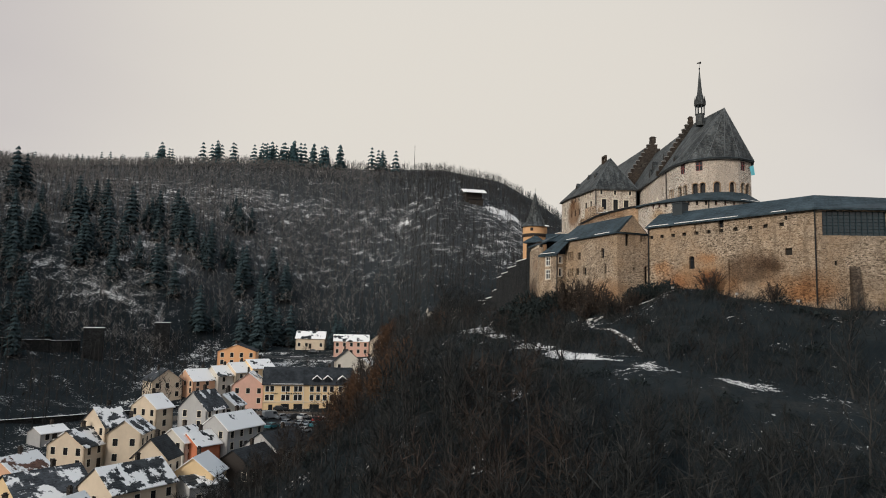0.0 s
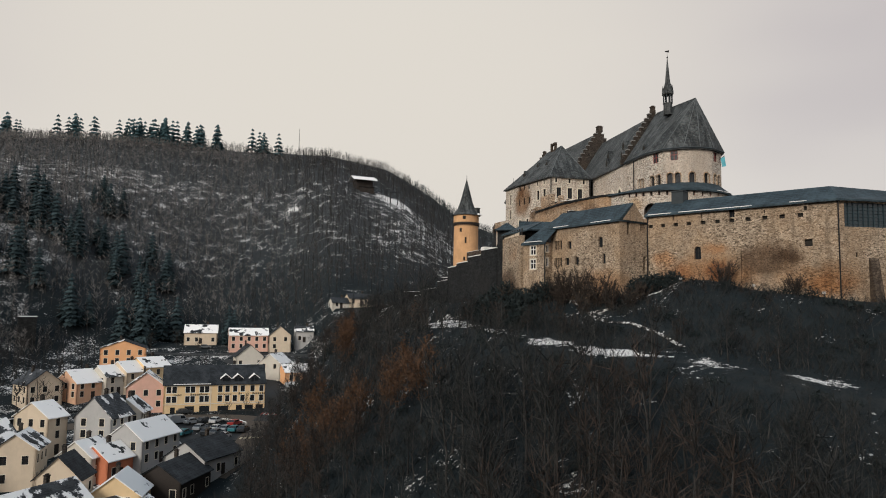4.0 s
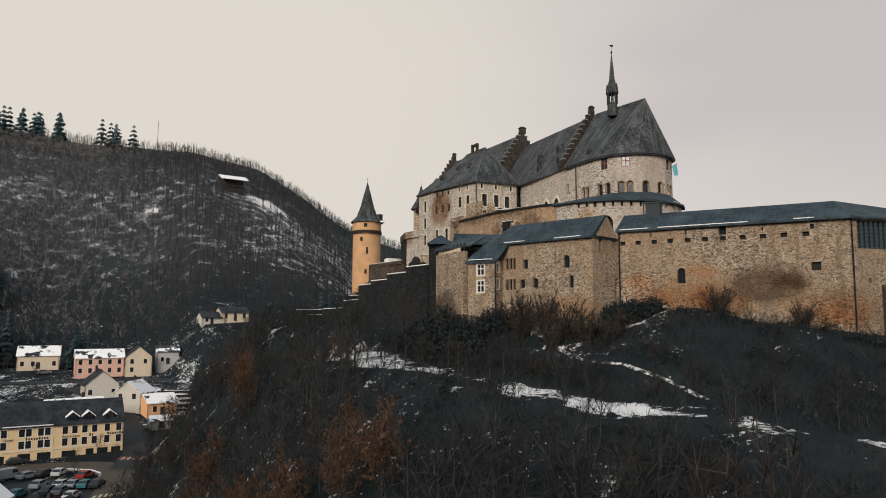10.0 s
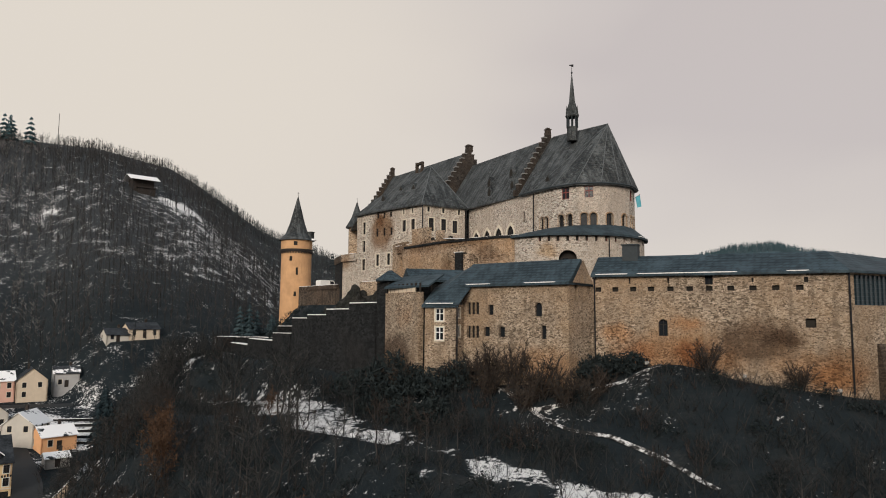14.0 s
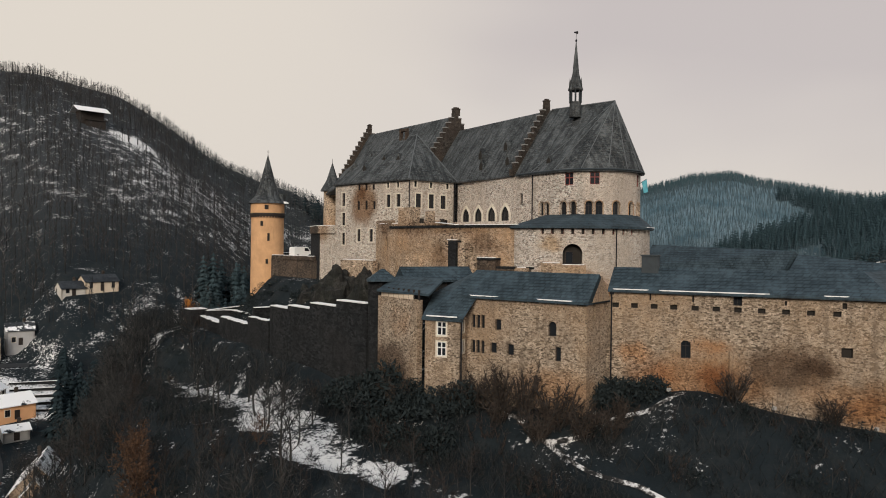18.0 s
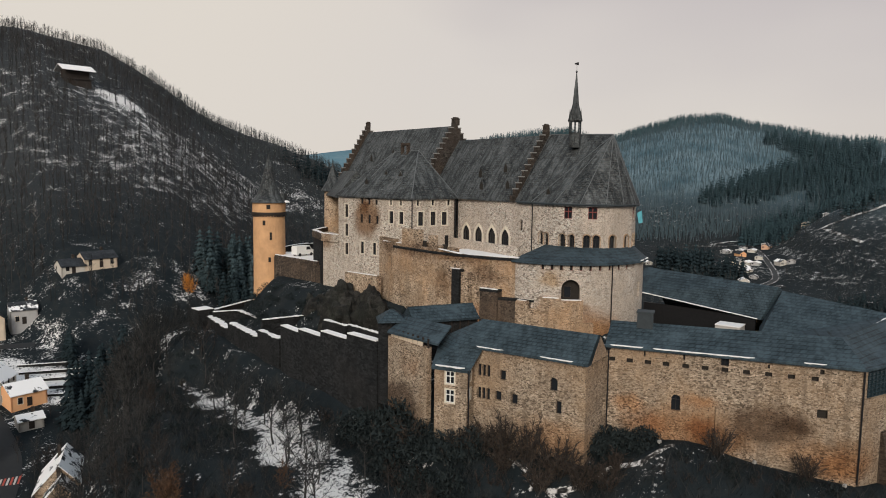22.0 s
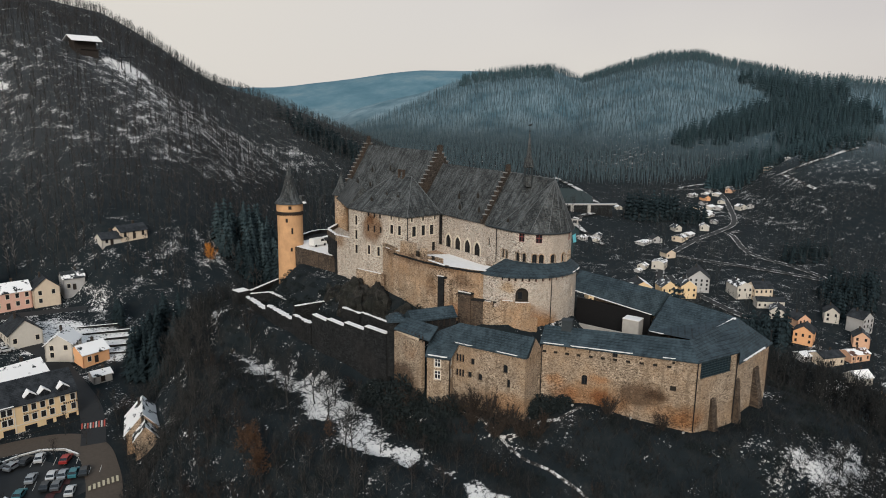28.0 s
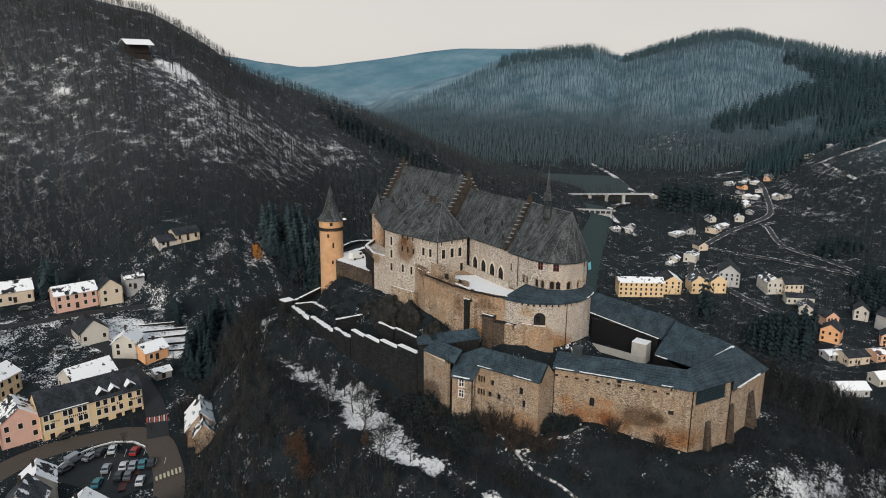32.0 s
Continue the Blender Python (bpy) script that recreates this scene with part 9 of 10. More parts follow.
def joined(models, pts, hs, rng):
    """All the trees of a wood in one pair of arrays: models are (verts, faces), hs scales."""
    VV, FF, off = [], [], 0
    which = rng.integers(0, len(models), len(pts))
    turn = rng.uniform(0, 2 * np.pi, len(pts))
    for m, (v, f) in enumerate(models):
        idx = np.where(which == m)[0]
        if not len(idx):
            continue
        c, s = np.cos(turn[idx])[:, None], np.sin(turn[idx])[:, None]
        k = hs[idx][:, None]
        x = (v[None, :, 0] * c - v[None, :, 1] * s) * k + pts[idx, 0][:, None]
        y = (v[None, :, 0] * s + v[None, :, 1] * c) * k + pts[idx, 1][:, None]
        z = v[None, :, 2] * k + pts[idx, 2][:, None]
        VV.append(np.stack([x, y, z], -1).reshape(-1, 3))
        FF.append((f[None] + (np.arange(len(idx)) * len(v))[:, None, None]).reshape(-1, 3) + off)
        off += len(idx) * len(v)
    return np.concatenate(VV), np.concatenate(FF)


KEEP_OUT = [(r[0], r[1], max(r[2], r[3]) * 0.62 + 1.0) for r in TOWN + VALLEY + VILLAGE] + [(-42, 218, 14), (-50, 215, 9), (-33, 220, 11), (-35, 228, 9), (6, 300, 7), (-3, 296, 6), (21, 445, 10), (37, 438, 6), (-39.5, 187, 12), (-43.5, 194, 9), (-36, 178, 9), (30, 283, 9)]
LANES = [[(-90.8, 186.8), (-71.4, 194.1), (-56.8, 203.8), (-44.3, 206.1), (-32.8, 204.5), (-26.9, 197.4), (-26.4, 186.4), (-28.1, 174.1), (-34.1, 157.2)], [(-26.0, 198.3), (-24.1, 210.2), (-23.7, 220.0), (-25.9, 235.1), (-29.9, 252.9), (-42.2, 272.7)],
         [(-110, 287), (-80, 283), (-53, 280), (-36, 281), (-11, 279), (6, 273)], [(306, 290), (349, 318), (360, 298), (371, 276), (381, 251), (387, 229), (397, 256), (404, 294), (428, 319)], [(349, 318), (432, 334), (464, 342), (509, 376), (539, 402), (560, 430)], [(338, 412), (324, 388), (300, 368), (280, 352), (250, 326), (206, 276)], [(338, 412), (300, 368), (262, 336)], [(318, 292), (309, 279), (302, 256), (296, 230)], [(345, 440), (390, 460), (440, 520), (460, 580)], [(372, 445), (410, 500), (450, 570)]]
CASTLE = [(15, 116), (19, 113), (25, 102.5), (31, 103.5), (45.5, 83.5), (70.5, 85.5), (74, 103), (68, 128), (57, 140), (56, 192), (30, 203), (22, 203), (10, 198), (10, 158), (14, 131)]


def free(x, y, pad=0.0):
    ok = poly_dist(x, y, CASTLE) > 1.0 + pad
    for hx, hy, r in KEEP_OUT:
        ok &= np.hypot(x - hx, y - hy) > r + pad
    for lane in LANES:
        for a, c in zip(lane, lane[1:]):
            ok &= seg_dist(x, y, a, c) > 5.0 + pad
    return ok


def scatter(n, x0, x1, y0, y1, rng):
    """Evenly jittered points."""
    s = math.sqrt((x1 - x0) * (y1 - y0) / n)
    gx, gy = np.meshgrid(np.arange(x0, x1, s), np.arange(y0, y1, s))
    x = gx.ravel() + rng.uniform(-0.48, 0.48, gx.size) * s
    y = gy.ravel() + rng.uniform(-0.48, 0.48, gx.size) * s
    return x, y


def stuff(name, arrays, mat, label):
    ob = new(name, fast_mesh(name, arrays[0], arrays[1], mat))
    return tagged(ob, label, "trees", kind="stuff")


def near_wood():
    rng = np.random.default_rng(5)
    models = [bare_tree(s, 9.0, lim, tw, sp) for s, lim, tw, sp in ((1, 12, 16, 0.38), (2, 14, 14, 0.30), (3, 12, 16, 0.44), (4, 14, 14, 0.28), (9, 13, 15, 0.34))]
    rust = [bare_tree(s, 7.5, 10, 26, 0.46, 0.85) for s in (21, 22)]
    x, y = scatter(3700, -46, 112, 22, 214, rng)
    d = poly_dist(x, y, SPUR)
    z = height(x, y)
    m = (d > 1.5) & (d < 82) & free(x, y) & (z > 8.5)
    m &= (poly_dist(x, y, MEADOW) > -0.4) | (rng.random(x.size) < 0.12)
    m &= ~((d > 2) & (d < 26) & (y < 150) & (rng.random(x.size) < 0.2))
    path = path_dist(x, y)
    m &= path > 1.6
    x, y, z, d = x[m], y[m], z[m], d[m]
    # nothing grows higher than the wall foot on the side that looks at the wall
    top = np.where(d > 10, 44.5, 42.0)
    off, across, level = on_shelf(x, y)
    below = (across < 0) & (off < 34) & (y < 122)
    top = np.where(below, level + 0.3 + 0.03 * off + np.where(rng.random(x.size) < np.where(x > 12, 0.04, np.where(y < 104, 0.4, 0.22)), rng.uniform(0.5, 4.5, x.size), -0.6), top)
    h = np.clip((top - z) * rng.uniform(0.6, 1.08, x.size), 1.8, 12.5)
    west = (y > 128) & (x < 14)
    h = np.where(west, np.clip((47.5 - z) * rng.uniform(0.72, 1.05, x.size), 2.5, 12.0), h)
    h = np.where((y > 108) & (y < 150) & (x < 2) & (x > -14), np.clip((42.5 - z) * rng.uniform(0.7, 1.05, x.size), 2.5, 10.0), h)
    h = np.where(x < -6, np.minimum(h, 6.5), h)
    h = np.where((d < 8) & ~((x < 12) & (y > 150)), np.minimum(h, rng.uniform(2.0, 4.6, x.size)), h)
    # the thin trees beside the meadow stay below its edge
    h = np.where((x > -8) & (x < 3) & (y > 126) & (y < 186), np.minimum(h, np.maximum(2.0, 38.0 - z)), h)
    low = below & (level - z < 2.0) & (x > 15) & (rng.random(x.size) < 0.85)
    x, y, z, d, h = x[~low], y[~low], z[~low], d[~low], h[~low]
    # the rust-leaved trees stand in loose groups on the western foot
    tint = np.sin(x * 0.13 + 1.0) * np.cos(y * 0.11) + 0.25 * rng.normal(size=x.size)
    rusty = np.minimum.reduce([np.hypot(x - cx, (y - cy) * 0.7) for cx, cy in ((-11, 91), (-7, 89), (-13, 102), (-13, 137), (-11, 132), (4, 106), (-16, 126), (2, 122))])
    is_rust = (rusty + 1.6 * tint < 3.6) & (rng.random(x.size) < 0.75) & (h > 2.5)
    ruddy = ((rusty < 7 + 3 * tint) | ((tint > 0.55) & (x < 10))) & (rng.random(x.size) < 0.8)
    pale = (x < 3 + 4 * tint) & (y > 96)
    pts = np.stack([x, y, z], -1)
    order = np.argsort(np.hypot(x + 4, y - 96) + rng.uniform(0, 14, x.size))
    chosen = np.zeros(x.size, bool)
    chosen[order[:280]] = True
    base = {}
    for i in np.where(chosen)[0]:
        kind = ("r", int(rng.integers(len(rust)))) if is_rust[i] else ("u" if ruddy[i] else "g" if pale[i] else "b", int(rng.integers(len(models))))
        s = h[i] / (7.5 if kind[0] == "r" else 9.0)
        m_ = pose(pts[i, 0], pts[i, 1], pts[i, 2], rng.normal() * 2.5, rng.normal() * 2.5, rng.uniform(0, 360))
        if kind not in base:
            (tv, tf), (cv, cf) = (rust if kind[0] == "r" else models)[kind[1]]
            label = "low tree with withered rust-brown leaves on the slope" if kind[0] == "r" else "bare leafless tree with fine brown twigs on the slope"
            t = thing("tree", 0, 0, 0, label, "tree", "trees on the castle slope")
            tm = fast_mesh("trunk", tv, tf, M_BARK)
            cm = fast_mesh("crown", cv, cf, {"r": M_LEAF, "u": M_TWIG_RED, "g": M_TWIG_GREY, "b": M_TWIG}[kind[0]])
            part("trunk", tm, None, t, "", False)
            part("crown", cm, None, t, "", False)
            t.matrix_world = m_ @ Matrix.Scale(s, 4)
            base[kind] = t
        else:
            c = copy_thing(base[kind], m_)
            c.scale = (s, s, s * rng.uniform(0.9, 1.12))
    # single trees that stand on the snowy meadow
    for bx, by, hh in ((2.3, 147.2, 8.5), (4.4, 138.1, 8.5), (6.2, 133.7, 7.5), (1.0, 117.0, 8.0), (6.2, 146.7, 7.0), (5.6, 153.7, 7.5), (3.2, 160.1, 7.5), (8.2, 138.1, 6.5), (4.3, 123.9, 5.5), (7.6, 128.0, 5.0), (4.6, 168.0, 6.5), (2.0, 152.4, 8.0), (0.6, 141.6, 8.0), (3.4, 131.0, 7.5), (1.8, 126.4, 7.0), (7.0, 142.0, 7.0), (9.0, 121.0, 5.0), (5.4, 115.4, 5.0)):
        c = copy_thing(base[("b", 2)] if ("b", 2) in base else next(iter(base.values())), pose(bx, by, gz(bx, by), 0, 0, rng.uniform(0, 360)))
        c.scale = (hh / 6.6, hh / 6.6, hh / 8.6)
        tagged(c, "bare spreading fruit tree on the snowy meadow", "tree", "meadow trees")
    # brown bushy trees and one tall bare tree beside the meadow
    for bx, by, hh, key, label in ((0.2, 117.6, 10.0, "g", "tall bare spreading tree at the meadow edge"), (4.0, 103.8, 5.5, "u", "round brown-twigged tree below the meadow"), (9.9, 109.5, 4.6, "u", "round brown-twigged tree below the meadow"), (12.4, 103.8, 4.4, "u", "round brown-twigged tree below the meadow"), (6.8, 99.6, 4.8, "u", "round brown-twigged tree below the meadow"), (1.2, 106.5, 5.6, "g", "bare spreading tree below the meadow")):
        src = next((base[q] for q in base if q[0] == key), None)
        if src is not None:
            c = copy_thing(src, pose(bx, by, gz(bx, by), 0, 0, rng.uniform(0, 360)))
            c.scale = (hh / 7.0, hh / 7.0, hh / 9.0)
            tagged(c, label, "tree", "meadow trees")
    rest = ~chosen
    for name, sel, mods, href, tm, cm, label in (("bare_trees", rest & ~is_rust & ~ruddy & ~pale, models, 9.0, M_BARK, M_TWIG, "leafless wood on the castle slope"), ("bare_trees", rest & ~is_rust & ~ruddy & pale, models, 9.0, M_BARK, M_TWIG_GREY, "grey leafless wood on the western slope"), ("ruddy_trees", rest & ~is_rust & ruddy, models, 9.0, M_BARK, M_TWIG_RED, "leafless reddish-twigged wood on the castle slope"), ("rust_trees", rest & is_rust, rust, 7.5, M_BARK, M_LEAF, "withered rust-leaved trees on the slope")):
        if sel.sum():
            seed = int(rng.integers(1e6))
            stuff(name, joined([q[0] for q in mods], pts[sel], h[sel] / href, np.random.default_rng(seed)), tm, label + ", trunks")
            stuff(name, joined([q[1] for q in mods], pts[sel], h[sel] / href, np.random.default_rng(seed)), cm, label)
    # undergrowth
    x, y = scatter(19000, -46, 112, 22, 212, rng)
    d = poly_dist(x, y, SPUR)
    z = height(x, y)
    m = (d < 80) & free(x, y, -0.6) & (z > 8.2) & (poly_dist(x, y, MEADOW) > rng.uniform(-2.5, 0.5, x.size)) & (path_dist(x, y) > 1.3)
    off, across, level = on_shelf(x, y)
    low_ = np.where((across < 0) & (off < 12) & (y < 122) & (level - z < 2.2), np.where(x > 15, 0.4, 0.75), 1.0)[m]
    pts = np.stack([x, y, z], -1)[m]
    stuff("undergrowth", joined([scrub(s, 1.7, 11) for s in (1, 2, 3)], pts, rng.uniform(0.5, 1.4, len(pts)) * low_, rng), M_TWIG, "tangled leafless undergrowth and brambles")
    # dark evergreen scrub at the wall foot and on the crags
    x, y = scatter(9000, -20, 84, 40, 210, rng)
    d = poly_dist(x, y, CASTLE)
    m = ((d > 0.9) & (d < 12) & (rng.random(x.size) < 0.45) & (np.sin(x * 0.45 + 0.4) * np.cos(y * 0.38) > 0.05)) & (poly_dist(x, y, MEADOW) > 0.5) & (path_dist(x, y) > 1.8)
    m |= (d >= 14) & (d < 70) & (rng.random(x.size) < 0.16) & free(x, y) & (on_shelf(x, y)[0] > 2.5)
    dm = poly_dist(x, y, MOUND)
    m |= (dm > 0.2) & (dm < 9) & (x < 32) & (y > 128) & (rng.random(x.size) < 0.75) & (x > 15)
    x, y = x[m], y[m]
    pts = np.stack([x, y, height(x, y)], -1)
    stuff("evergreen_scrub", joined([evergreen_bush(s, 1.0, 130) for s in (1, 2, 3)], pts, rng.uniform(0.35, 1.25, len(pts)), rng), M_IVY, "dark ivy and evergreen scrub under the walls")
    # dense bushes on the bank between the wall and the meadow
    x, y = scatter(1500, 8, 46, 74, 140, rng)
    m = free(x, y, 0.2) & (poly_dist(x, y, MEADOW) > 0.8) & (path_dist(x, y) > 1.7) & (poly_dist(x, y, CASTLE) < 17) & (on_shelf(x, y)[1] > 0) & (np.sin(x * 0.5 + 1) * np.cos(y * 0.42) > -0.35)
    pts = np.stack([x, y, height(x, y)], -1)[m]
    k = rng.uniform(0.45, 1.0, len(pts)) * np.where(pts[:, 0] > 26, 0.45, 1.0)
    seed = int(rng.integers(1e6))
    bank = [shrub(s, 3.2, 9, 13, 0.04) for s in (41, 42, 43)]
    dark = np.sin(pts[:, 0] * 0.37) * np.cos(pts[:, 1] * 0.31 + 1) + 0.2 * rng.normal(size=len(pts)) > -0.1
    for sel, mat, label in ((dark, M_TWIG, "dense dark bushes on the bank under the wall"), (~dark, M_TWIG_RED, "reddish-brown bushes on the bank under the wall")):
        stuff("bank_bushes", joined([q[1] for q in bank], pts[sel], k[sel], np.random.default_rng(seed)), mat, label)
    # shrubs with brown twigs against the gatehouse
    ivy = None
    for bx, by, rr in ((28.6, 103.2, 2.0), (30.6, 102.4, 2.1), (32.2, 100.9, 1.6), (29.6, 104.2, 2.2), (18.0, 113.4, 2.4), (16.4, 116.0, 2.6), (15.2, 119.0, 2.8), (14.6, 123.0, 3.0), (14.0, 127.0, 3.0), (13.2, 130.4, 2.8), (16.2, 120.4, 2.6), (15.4, 125.0, 3.0), (12.4, 122.0, 2.6), (12.6, 116.4, 2.2), (14.6, 112.4, 2.2), (25.2, 102.2, 1.4)):
        m_ = pose(bx, by, gz(bx, by), 0, 0, rng.uniform(0, 360))
        if ivy is None:
            ivy = thing("ivy_bush", 0, 0, 0, "dense dark evergreen bush at the wall foot", "bush", "evergreens under the walls")
            part("leaves", fast_mesh("leaves", *evergreen_bush(8, 1.0, 1200), M_IVY), None, ivy, "", False)
            (sv, sf), _ = shrub(33, 1.0, 9)
            part("stem", fast_mesh("stem", sv, sf, M_BARK), None, ivy, "", False)
            ivy.matrix_world = m_ @ Matrix.Scale(rr, 4)
        else:
            c = copy_thing(ivy, m_)
            c.scale = (rr * rng.uniform(0.9, 1.2), rr * rng.uniform(0.9, 1.2), rr * rng.uniform(0.9, 1.25))
    proto = None
    for bx, by, hh in ((21.6, 107.6, 5.4), (22.9, 104.8, 5.0), (20.3, 110.2, 5.0), (23.9, 102.0, 4.2), (19.2, 112.4, 3.8), (36.0, 94.4, 3.4), (25.6, 100.0, 3.2), (21.0, 104.9, 3.6), (19.2, 109.0, 3.4), (41.5, 88.0, 2.8), (17.6, 114.0, 3.4), (14.6, 121.0, 4.2), (14.2, 125.0, 3.6), (27.6, 100.6, 2.8)):
        m_ = pose(bx, by, gz(bx, by), 0, 0, rng.uniform(0, 360))
        if proto is None:
            proto = thing("shrub", 0, 0, 0, "bushy bare shrub with brown twigs against the castle wall", "shrub", "shrubs under the walls")
            (sv, sf), (cv, cf) = shrub(31, 4.0, 24, 40, 0.034)
            part("stem", fast_mesh("stem", sv, sf, M_BARK), None, proto, "", False)
            part("crown", fast_mesh("crown", cv, cf, M_SHRUB), None, proto, "", False)
            proto.matrix_world = m_ @ Matrix.Scale(hh / 4, 4)
        else:
            c = copy_thing(proto, m_)
            c.scale = (hh / 4 * 1.45, hh / 4 * 1.45, hh / 4)


near_wood()


def hill_woods():
    rng = np.random.default_rng(8)
    near = [far_tree(s, 11.0, 17, 0.30) for s in range(6)]
    thin = [far_tree(s, 10.0, 6, 0.26, 0.27) for s in range(10, 14)]
    x, y = scatter(17500, -340, 360, 250, 545, rng)
    z = height(x, y)
    foot = np.interp(x, FOOT_X, FOOT_Y)
    m = (y > foot + 4) & (z > 18) & free(x, y, 2) & (np.hypot((x - 38) / 1.6, y - 438) > 9) & (np.hypot((x - 15) / 1.8, y - 440) > 8) & (seg_dist(x, y, (-60, 418), (38, 418)) > 2)
    m |= (x < -100) & (z > 10) & (y > 230) & free(x, y, 1)
    gap = np.sin(x * 0.05) * np.cos(y * 0.06 + x * 0.01)
    m &= (gap < 0.6) | (rng.random(x.size) < 0.5)
    cx_, cy_ = rng.uniform(-340, 260, 4200), rng.uniform(478, 524, 4200)
    pts = np.concatenate([np.stack([x, y, z], -1)[m], np.stack([cx_, cy_, height(cx_, cy_)], -1)])
    s = rng.uniform(0.62, 1.08, len(pts)) * (1 - 0.42 * ease((pts[:, 1] - 466) / 36))
    seed = 77
    east = pts[:, 0] + 0.5 * (pts[:, 1] - 420) + 14 * rng.normal(size=len(pts)) > 92
    west = pts[:, 0] + 12 * rng.normal(size=len(pts)) < -34
    for sel, bark, twig, side in ((~east & ~west, M_FARTREE, M_FARTWIG, "hillside wood"), (west, M_FARTREE, M_HAZETWIG, "wood above the town"), (east, M_FARTREE, M_VALLEYTWIG, "hill's river side")):
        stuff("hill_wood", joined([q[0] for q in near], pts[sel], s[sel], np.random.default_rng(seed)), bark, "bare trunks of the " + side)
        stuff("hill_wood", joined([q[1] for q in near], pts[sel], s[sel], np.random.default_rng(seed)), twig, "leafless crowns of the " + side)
    # west flank and behind the start
    x, y = scatter(3400, -330, -74, 60, 275, rng)
    z = height(x, y)
    m = (z > 9) & free(x, y, 1) & ((x < -100) | (y > 200) | (rng.random(x.size) < 0.5)) & ((x < -84) | (y < 250))
    pts = np.stack([x, y, z], -1)[m]
    stuff("west_wood", joined([q[0] for q in near] + [q[1] for q in near], pts, rng.uniform(0.7, 1.2, len(pts)), rng), M_FARTREE, "leafless wood on the western slope")
    # valley wood east of the castle
    x, y = scatter(9500, 92, 660, 40, 470, rng)
    z = height(x, y)
    clump = np.sin(x * 0.045 + 1) * np.cos(y * 0.05)
    m = free(x, y, 2.0) & (clump > -0.25) & (z < 62)
    pts = np.stack([x, y, z], -1)[m]
    s = rng.uniform(0.5, 0.95, len(pts))
    stuff("valley_wood", joined([q[0] for q in near], pts, s, np.random.default_rng(3)), M_FARTREE, "bare trunks in the eastern valley")
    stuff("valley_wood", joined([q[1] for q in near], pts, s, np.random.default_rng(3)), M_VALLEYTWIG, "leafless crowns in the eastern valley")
    # hills across the river
    x, y = scatter(23000, 380, 1150, 320, 1050, rng)
    z = height(x, y)
    m = (z > 14) & free(x, y, 2) & ~((x < 660) & (y < 470))
    pts = np.stack([x, y, z], -1)[m]
    s = rng.uniform(0.95, 1.5, len(pts))
    stuff("far_wood", joined([q[0] for q in thin], pts, s, np.random.default_rng(4)), M_HAZETRUNK, "bare trunks on the hills across the river")
    stuff("far_wood", joined([q[1] for q in thin], pts, s, np.random.default_rng(4)), M_HAZECROWN, "thin crowns on the hills across the river")


hill_woods()


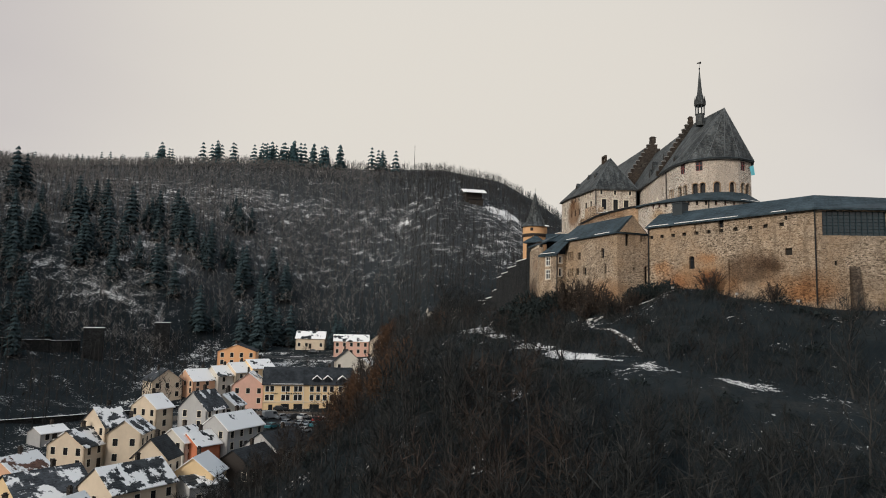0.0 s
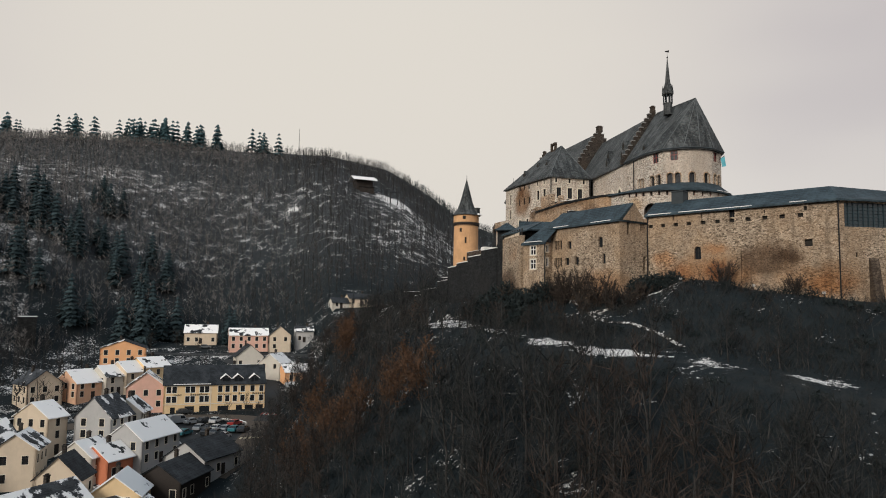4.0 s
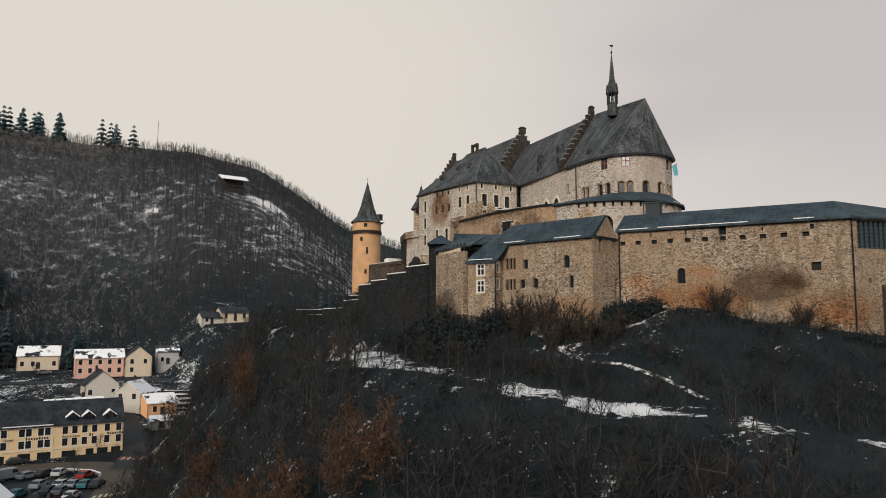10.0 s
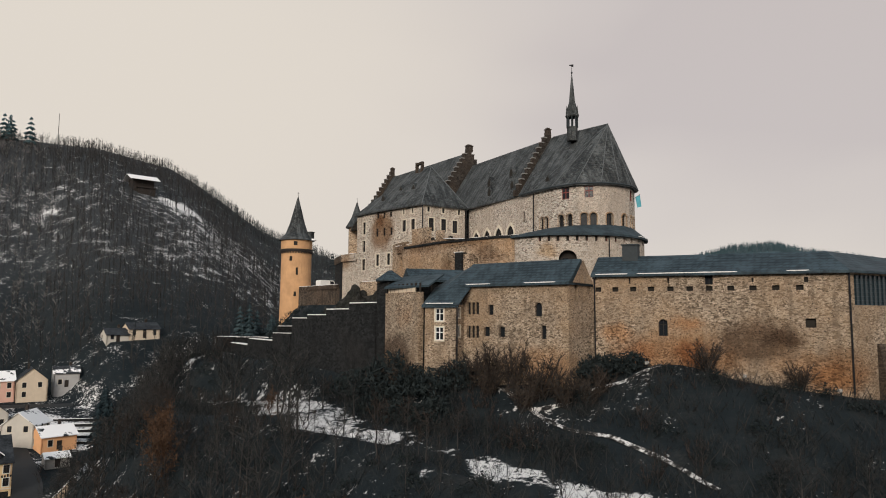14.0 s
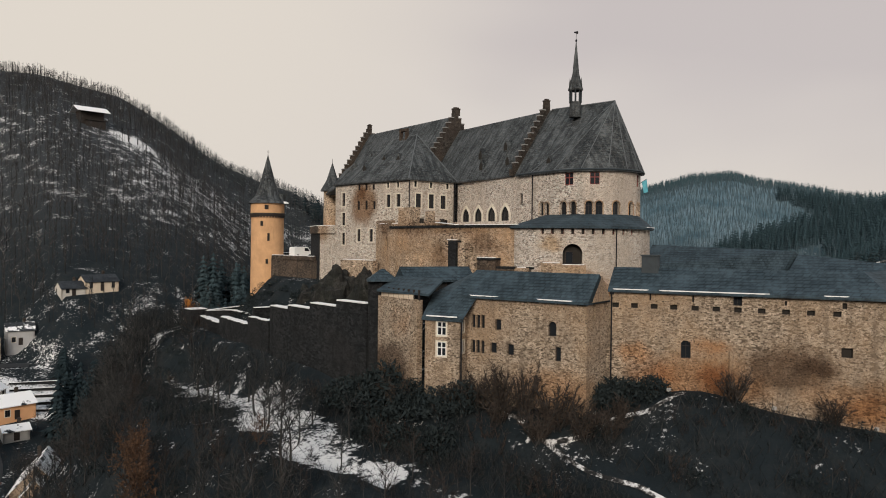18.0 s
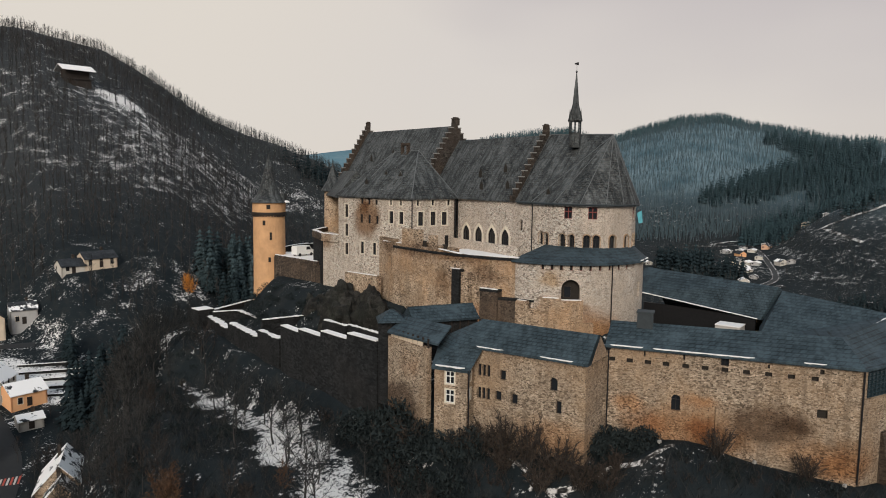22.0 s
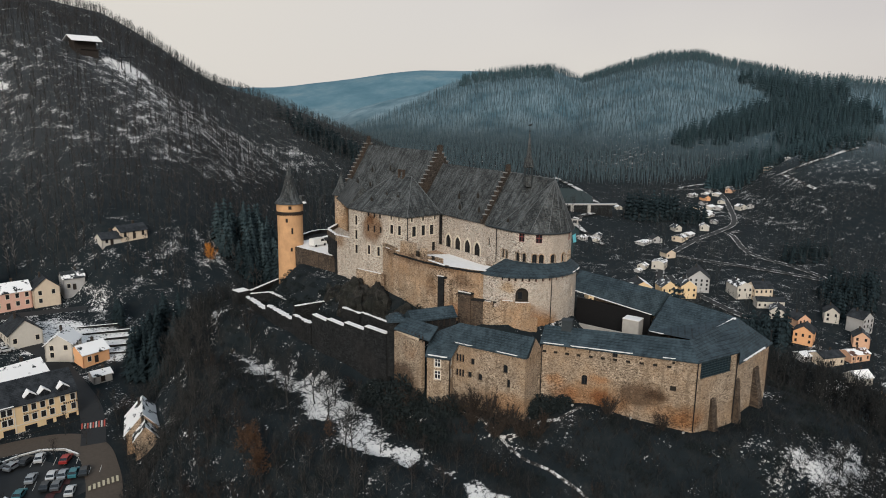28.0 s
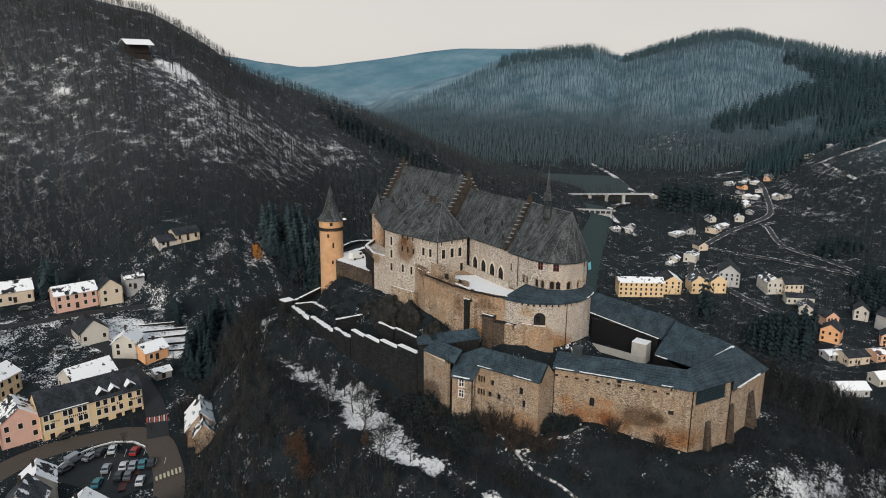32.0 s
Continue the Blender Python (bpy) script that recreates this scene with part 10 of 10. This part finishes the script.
def spruces():
    rng = np.random.default_rng(9)
    models = [conifer(s, 14.0, 11, 8) for s in (1, 2, 3)]
    tiny = [conifer(s, 14.0, 6, 5) for s in (6, 7)]
    light = [conifer(s, 14.0, 6, 6) for s in (4, 5)]
    # groups: middle, half sizes, count, height
    groups = [(-214, 352, 10, 10, 6, 22), (-172, 338, 22, 20, 34, 18), (-156, 306, 24, 16, 34, 16), (-182, 300, 20, 14, 22, 17), (-128, 300, 16, 14, 20, 15), (-82, 332, 16, 16, 30, 17), (-70, 300, 15, 14, 30, 16), (-92, 288, 12, 10, 26, 15),
              (-40, 298, 8, 8, 8, 14), (-118, 340, 16, 14, 30, 16), (-138, 346, 16, 12, 26, 17), (-112, 388, 8, 16, 14, 14), (-150, 258, 14, 12, 16, 14), (-190, 270, 24, 20, 34, 16), (-150, 230, 16, 14, 20, 13), (-230, 320, 24, 30, 40, 18),
              (50, 296, 13, 13, 60, 17), (62, 288, 14, 12, 40, 16), (66, 312, 14, 14, 26, 15), (-8, 262, 4, 6, 5, 11), (0, 228, 6, 12, 10, 12), (5, 250, 8, 10, 14, 12), (-6.5, 230, 4, 8, 16, 13), (-3, 222, 3, 5, 6, 11)]
    P = []
    for cx, cy, rx, ry, n, h in groups:
        n, h = (int(0.36 * n), 1.15 * h) if cx < -60 else (n, h)
        for k in range(n):
            a, r = rng.uniform(0, 6.28), math.sqrt(rng.random())
            P.append((cx + rx * r * math.cos(a), cy + ry * r * math.sin(a), h * rng.uniform(0.65, 1.15)))
    P = np.array(P)
    m = free(P[:, 0], P[:, 1], 1.0) & (poly_dist(P[:, 0], P[:, 1], GARDEN) > 1)
    P = P[m]
    pts = np.stack([P[:, 0], P[:, 1], height(P[:, 0], P[:, 1])], -1)
    near = np.argsort(np.hypot(pts[:, 0] + 10, pts[:, 1] - 180))[:70]
    base = None
    for n_, i in enumerate(near):
        m_ = pose(*pts[i], 0, 0, rng.uniform(0, 360))
        k = P[i, 2] / 14.0
        if base is None:
            base = thing("spruce", 0, 0, 0, "dark green spruce standing among bare trees", "tree", "spruces on the hillside")
            part("trunk", fast_mesh("trunk", *models[0][0], M_BARK), None, base, "", False)
            part("crown", fast_mesh("crown", *models[0][1], M_NEEDLE), None, base, "", False)
            base.matrix_world = m_ @ Matrix.Scale(k, 4)
        else:
            c = copy_thing(base, m_)
            c.scale = (k * rng.uniform(0.85, 1.2), k * rng.uniform(0.85, 1.2), k)
    keep = np.ones(len(pts), bool)
    keep[near] = False
    stuff("spruce_wood", joined([q[1] for q in models], pts[keep], P[keep, 2] / 14, rng), M_NEEDLE_MID, "spruce stands on the hillside, tinted with painted haze")
    # a broken line of spruces on the crest
    cx = 1.09 * np.concatenate([rng.uniform(-206, -178, 14), rng.uniform(-165, -140, 8), rng.uniform(-128, -88, 34), rng.uniform(-84, -66, 12), rng.uniform(-60, -40, 5), [-33.0], rng.uniform(-330, -210, 26)])
    cy = 508 + rng.uniform(-5, 5, cx.size)
    ch = rng.uniform(13, 20, cx.size) * np.where(cx < -210, 0.6, 1.0)
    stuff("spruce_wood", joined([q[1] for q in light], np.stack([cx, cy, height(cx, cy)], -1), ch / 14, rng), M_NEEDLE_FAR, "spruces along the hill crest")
    # the ridge on the far flank of the hill
    t = rng.random(150)
    cx, cy = 146 + 62 * t + rng.normal(size=150) * 4, 475 - 36 * t + rng.normal(size=150) * 5
    stuff("spruce_wood", joined([q[1] for q in light], np.stack([cx, cy, height(cx, cy)], -1), rng.uniform(0.6, 1.0, 150), rng), M_NEEDLE, "row of spruces down the hill flank")
    # stands across the river
    P = []
    for gx, gy, rx, ry, n, h in ((428, 396, 26, 18, 90, 19), (440, 363, 14, 10, 34, 15), (262, 203, 17, 10, 70, 16), (284, 200, 10, 8, 26, 15), (258, 196, 16, 12, 30, 15), (263, 243, 4, 5, 5, 20), (378, 211, 24, 14, 60, 13), (350, 196, 16, 12, 30, 13), (425, 262, 22, 12, 30, 12), (640, 354, 50, 24, 70, 16), (600, 424, 44, 26, 120, 17), (650, 440, 50, 40, 170, 17), (720, 440, 70, 50, 150, 17), (800, 400, 90, 60, 160, 17), (707, 560, 30, 20, 50, 19), (752, 545, 40, 24, 90, 20), (800, 550, 46, 30, 120, 20), (860, 545, 56, 40, 170, 21), (930, 500, 70, 50, 220, 21), (990, 575, 70, 50, 220, 22), (985, 640, 40, 34, 80, 21), (820, 470, 50, 40, 130, 20)):
        for k in range(n):
            a, r = rng.uniform(0, 6.28), math.sqrt(rng.random())
            P.append((gx + rx * r * math.cos(a), gy + ry * r * math.sin(a), h * rng.uniform(0.7, 1.15)))
    # crests of the two ridges
    for a0, a1, rr, n, h in ((46.2, 55.5, 1332, 420, 13), (55.0, 68, 1332, 330, 14), (36.5, 44.0, 1280, 260, 13), (68, 100, 1330, 160, 14)):
        for k in range(n):
            a, r = radians(rng.uniform(a0, a1)), rr + rng.uniform(-50, 25)
            P.append((-40 + r * math.sin(a), 34 + r * math.cos(a), h * rng.uniform(0.7, 1.1)))
    P = np.array(P)
    P = P[free(P[:, 0], P[:, 1], 0.5)]
    pts = np.stack([P[:, 0], P[:, 1], height(P[:, 0], P[:, 1])], -1)
    close = np.hypot(pts[:, 0], pts[:, 1]) < 600
    mid_ = ~close & (pts[:, 1] < 690) & (np.hypot(pts[:, 0], pts[:, 1]) < 1240)
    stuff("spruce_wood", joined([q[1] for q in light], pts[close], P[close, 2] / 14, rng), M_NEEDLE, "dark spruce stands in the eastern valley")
    stuff("spruce_wood", joined([q[1] for q in tiny], pts[mid_], P[mid_, 2] / 14, rng), M_NEEDLE_DEEP, "spruce woods across the river, tinted with painted haze")
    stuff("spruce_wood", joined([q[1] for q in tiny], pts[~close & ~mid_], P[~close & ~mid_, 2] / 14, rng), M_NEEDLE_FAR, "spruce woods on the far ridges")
    # town trees
    for tx, ty, hh in ((-47.2, 252.9, 7), (-77.4, 270.2, 9), (-30.9, 206.8, 6.5), (-27.4, 199.1, 5.5), (-69.8, 281.4, 8), (-61.9, 287.9, 8), (-53.0, 277.7, 7), (-34.6, 195.7, 6), (-43.9, 313.7, 6), (-86.3, 238.6, 8), (-21.6, 215.8, 6), (-18.4, 206.4, 6), (-14.1, 233.9, 5)):
        src = [o for o in scene.objects if o.name == "tree"][0]
        c = copy_thing(src, pose(tx, ty, gz(tx, ty), 0, 0, rng.uniform(0, 360)))
        c.scale = (hh / 9,) * 3
        tagged(c, "bare leafless garden tree between the houses", "tree", "town trees")


spruces()

# the one tree that has kept its orange leaves
ov = bare_tree(41, 9.0, 12, 34, 0.42, 1.0)
ot = thing("tree", 30.5, 287, gz(30.5, 287), "tree with bright orange autumn leaves on the dark slope", "tree")
part("trunk", fast_mesh("trunk", *ov[0], M_BARK), None, ot, "", False)
part("crown", fast_mesh("crown", *ov[1], varied("orange_leaves", (0.45, 0.16, 0.03), (0.62, 0.27, 0.05), 0.9)), None, ot, "", False)
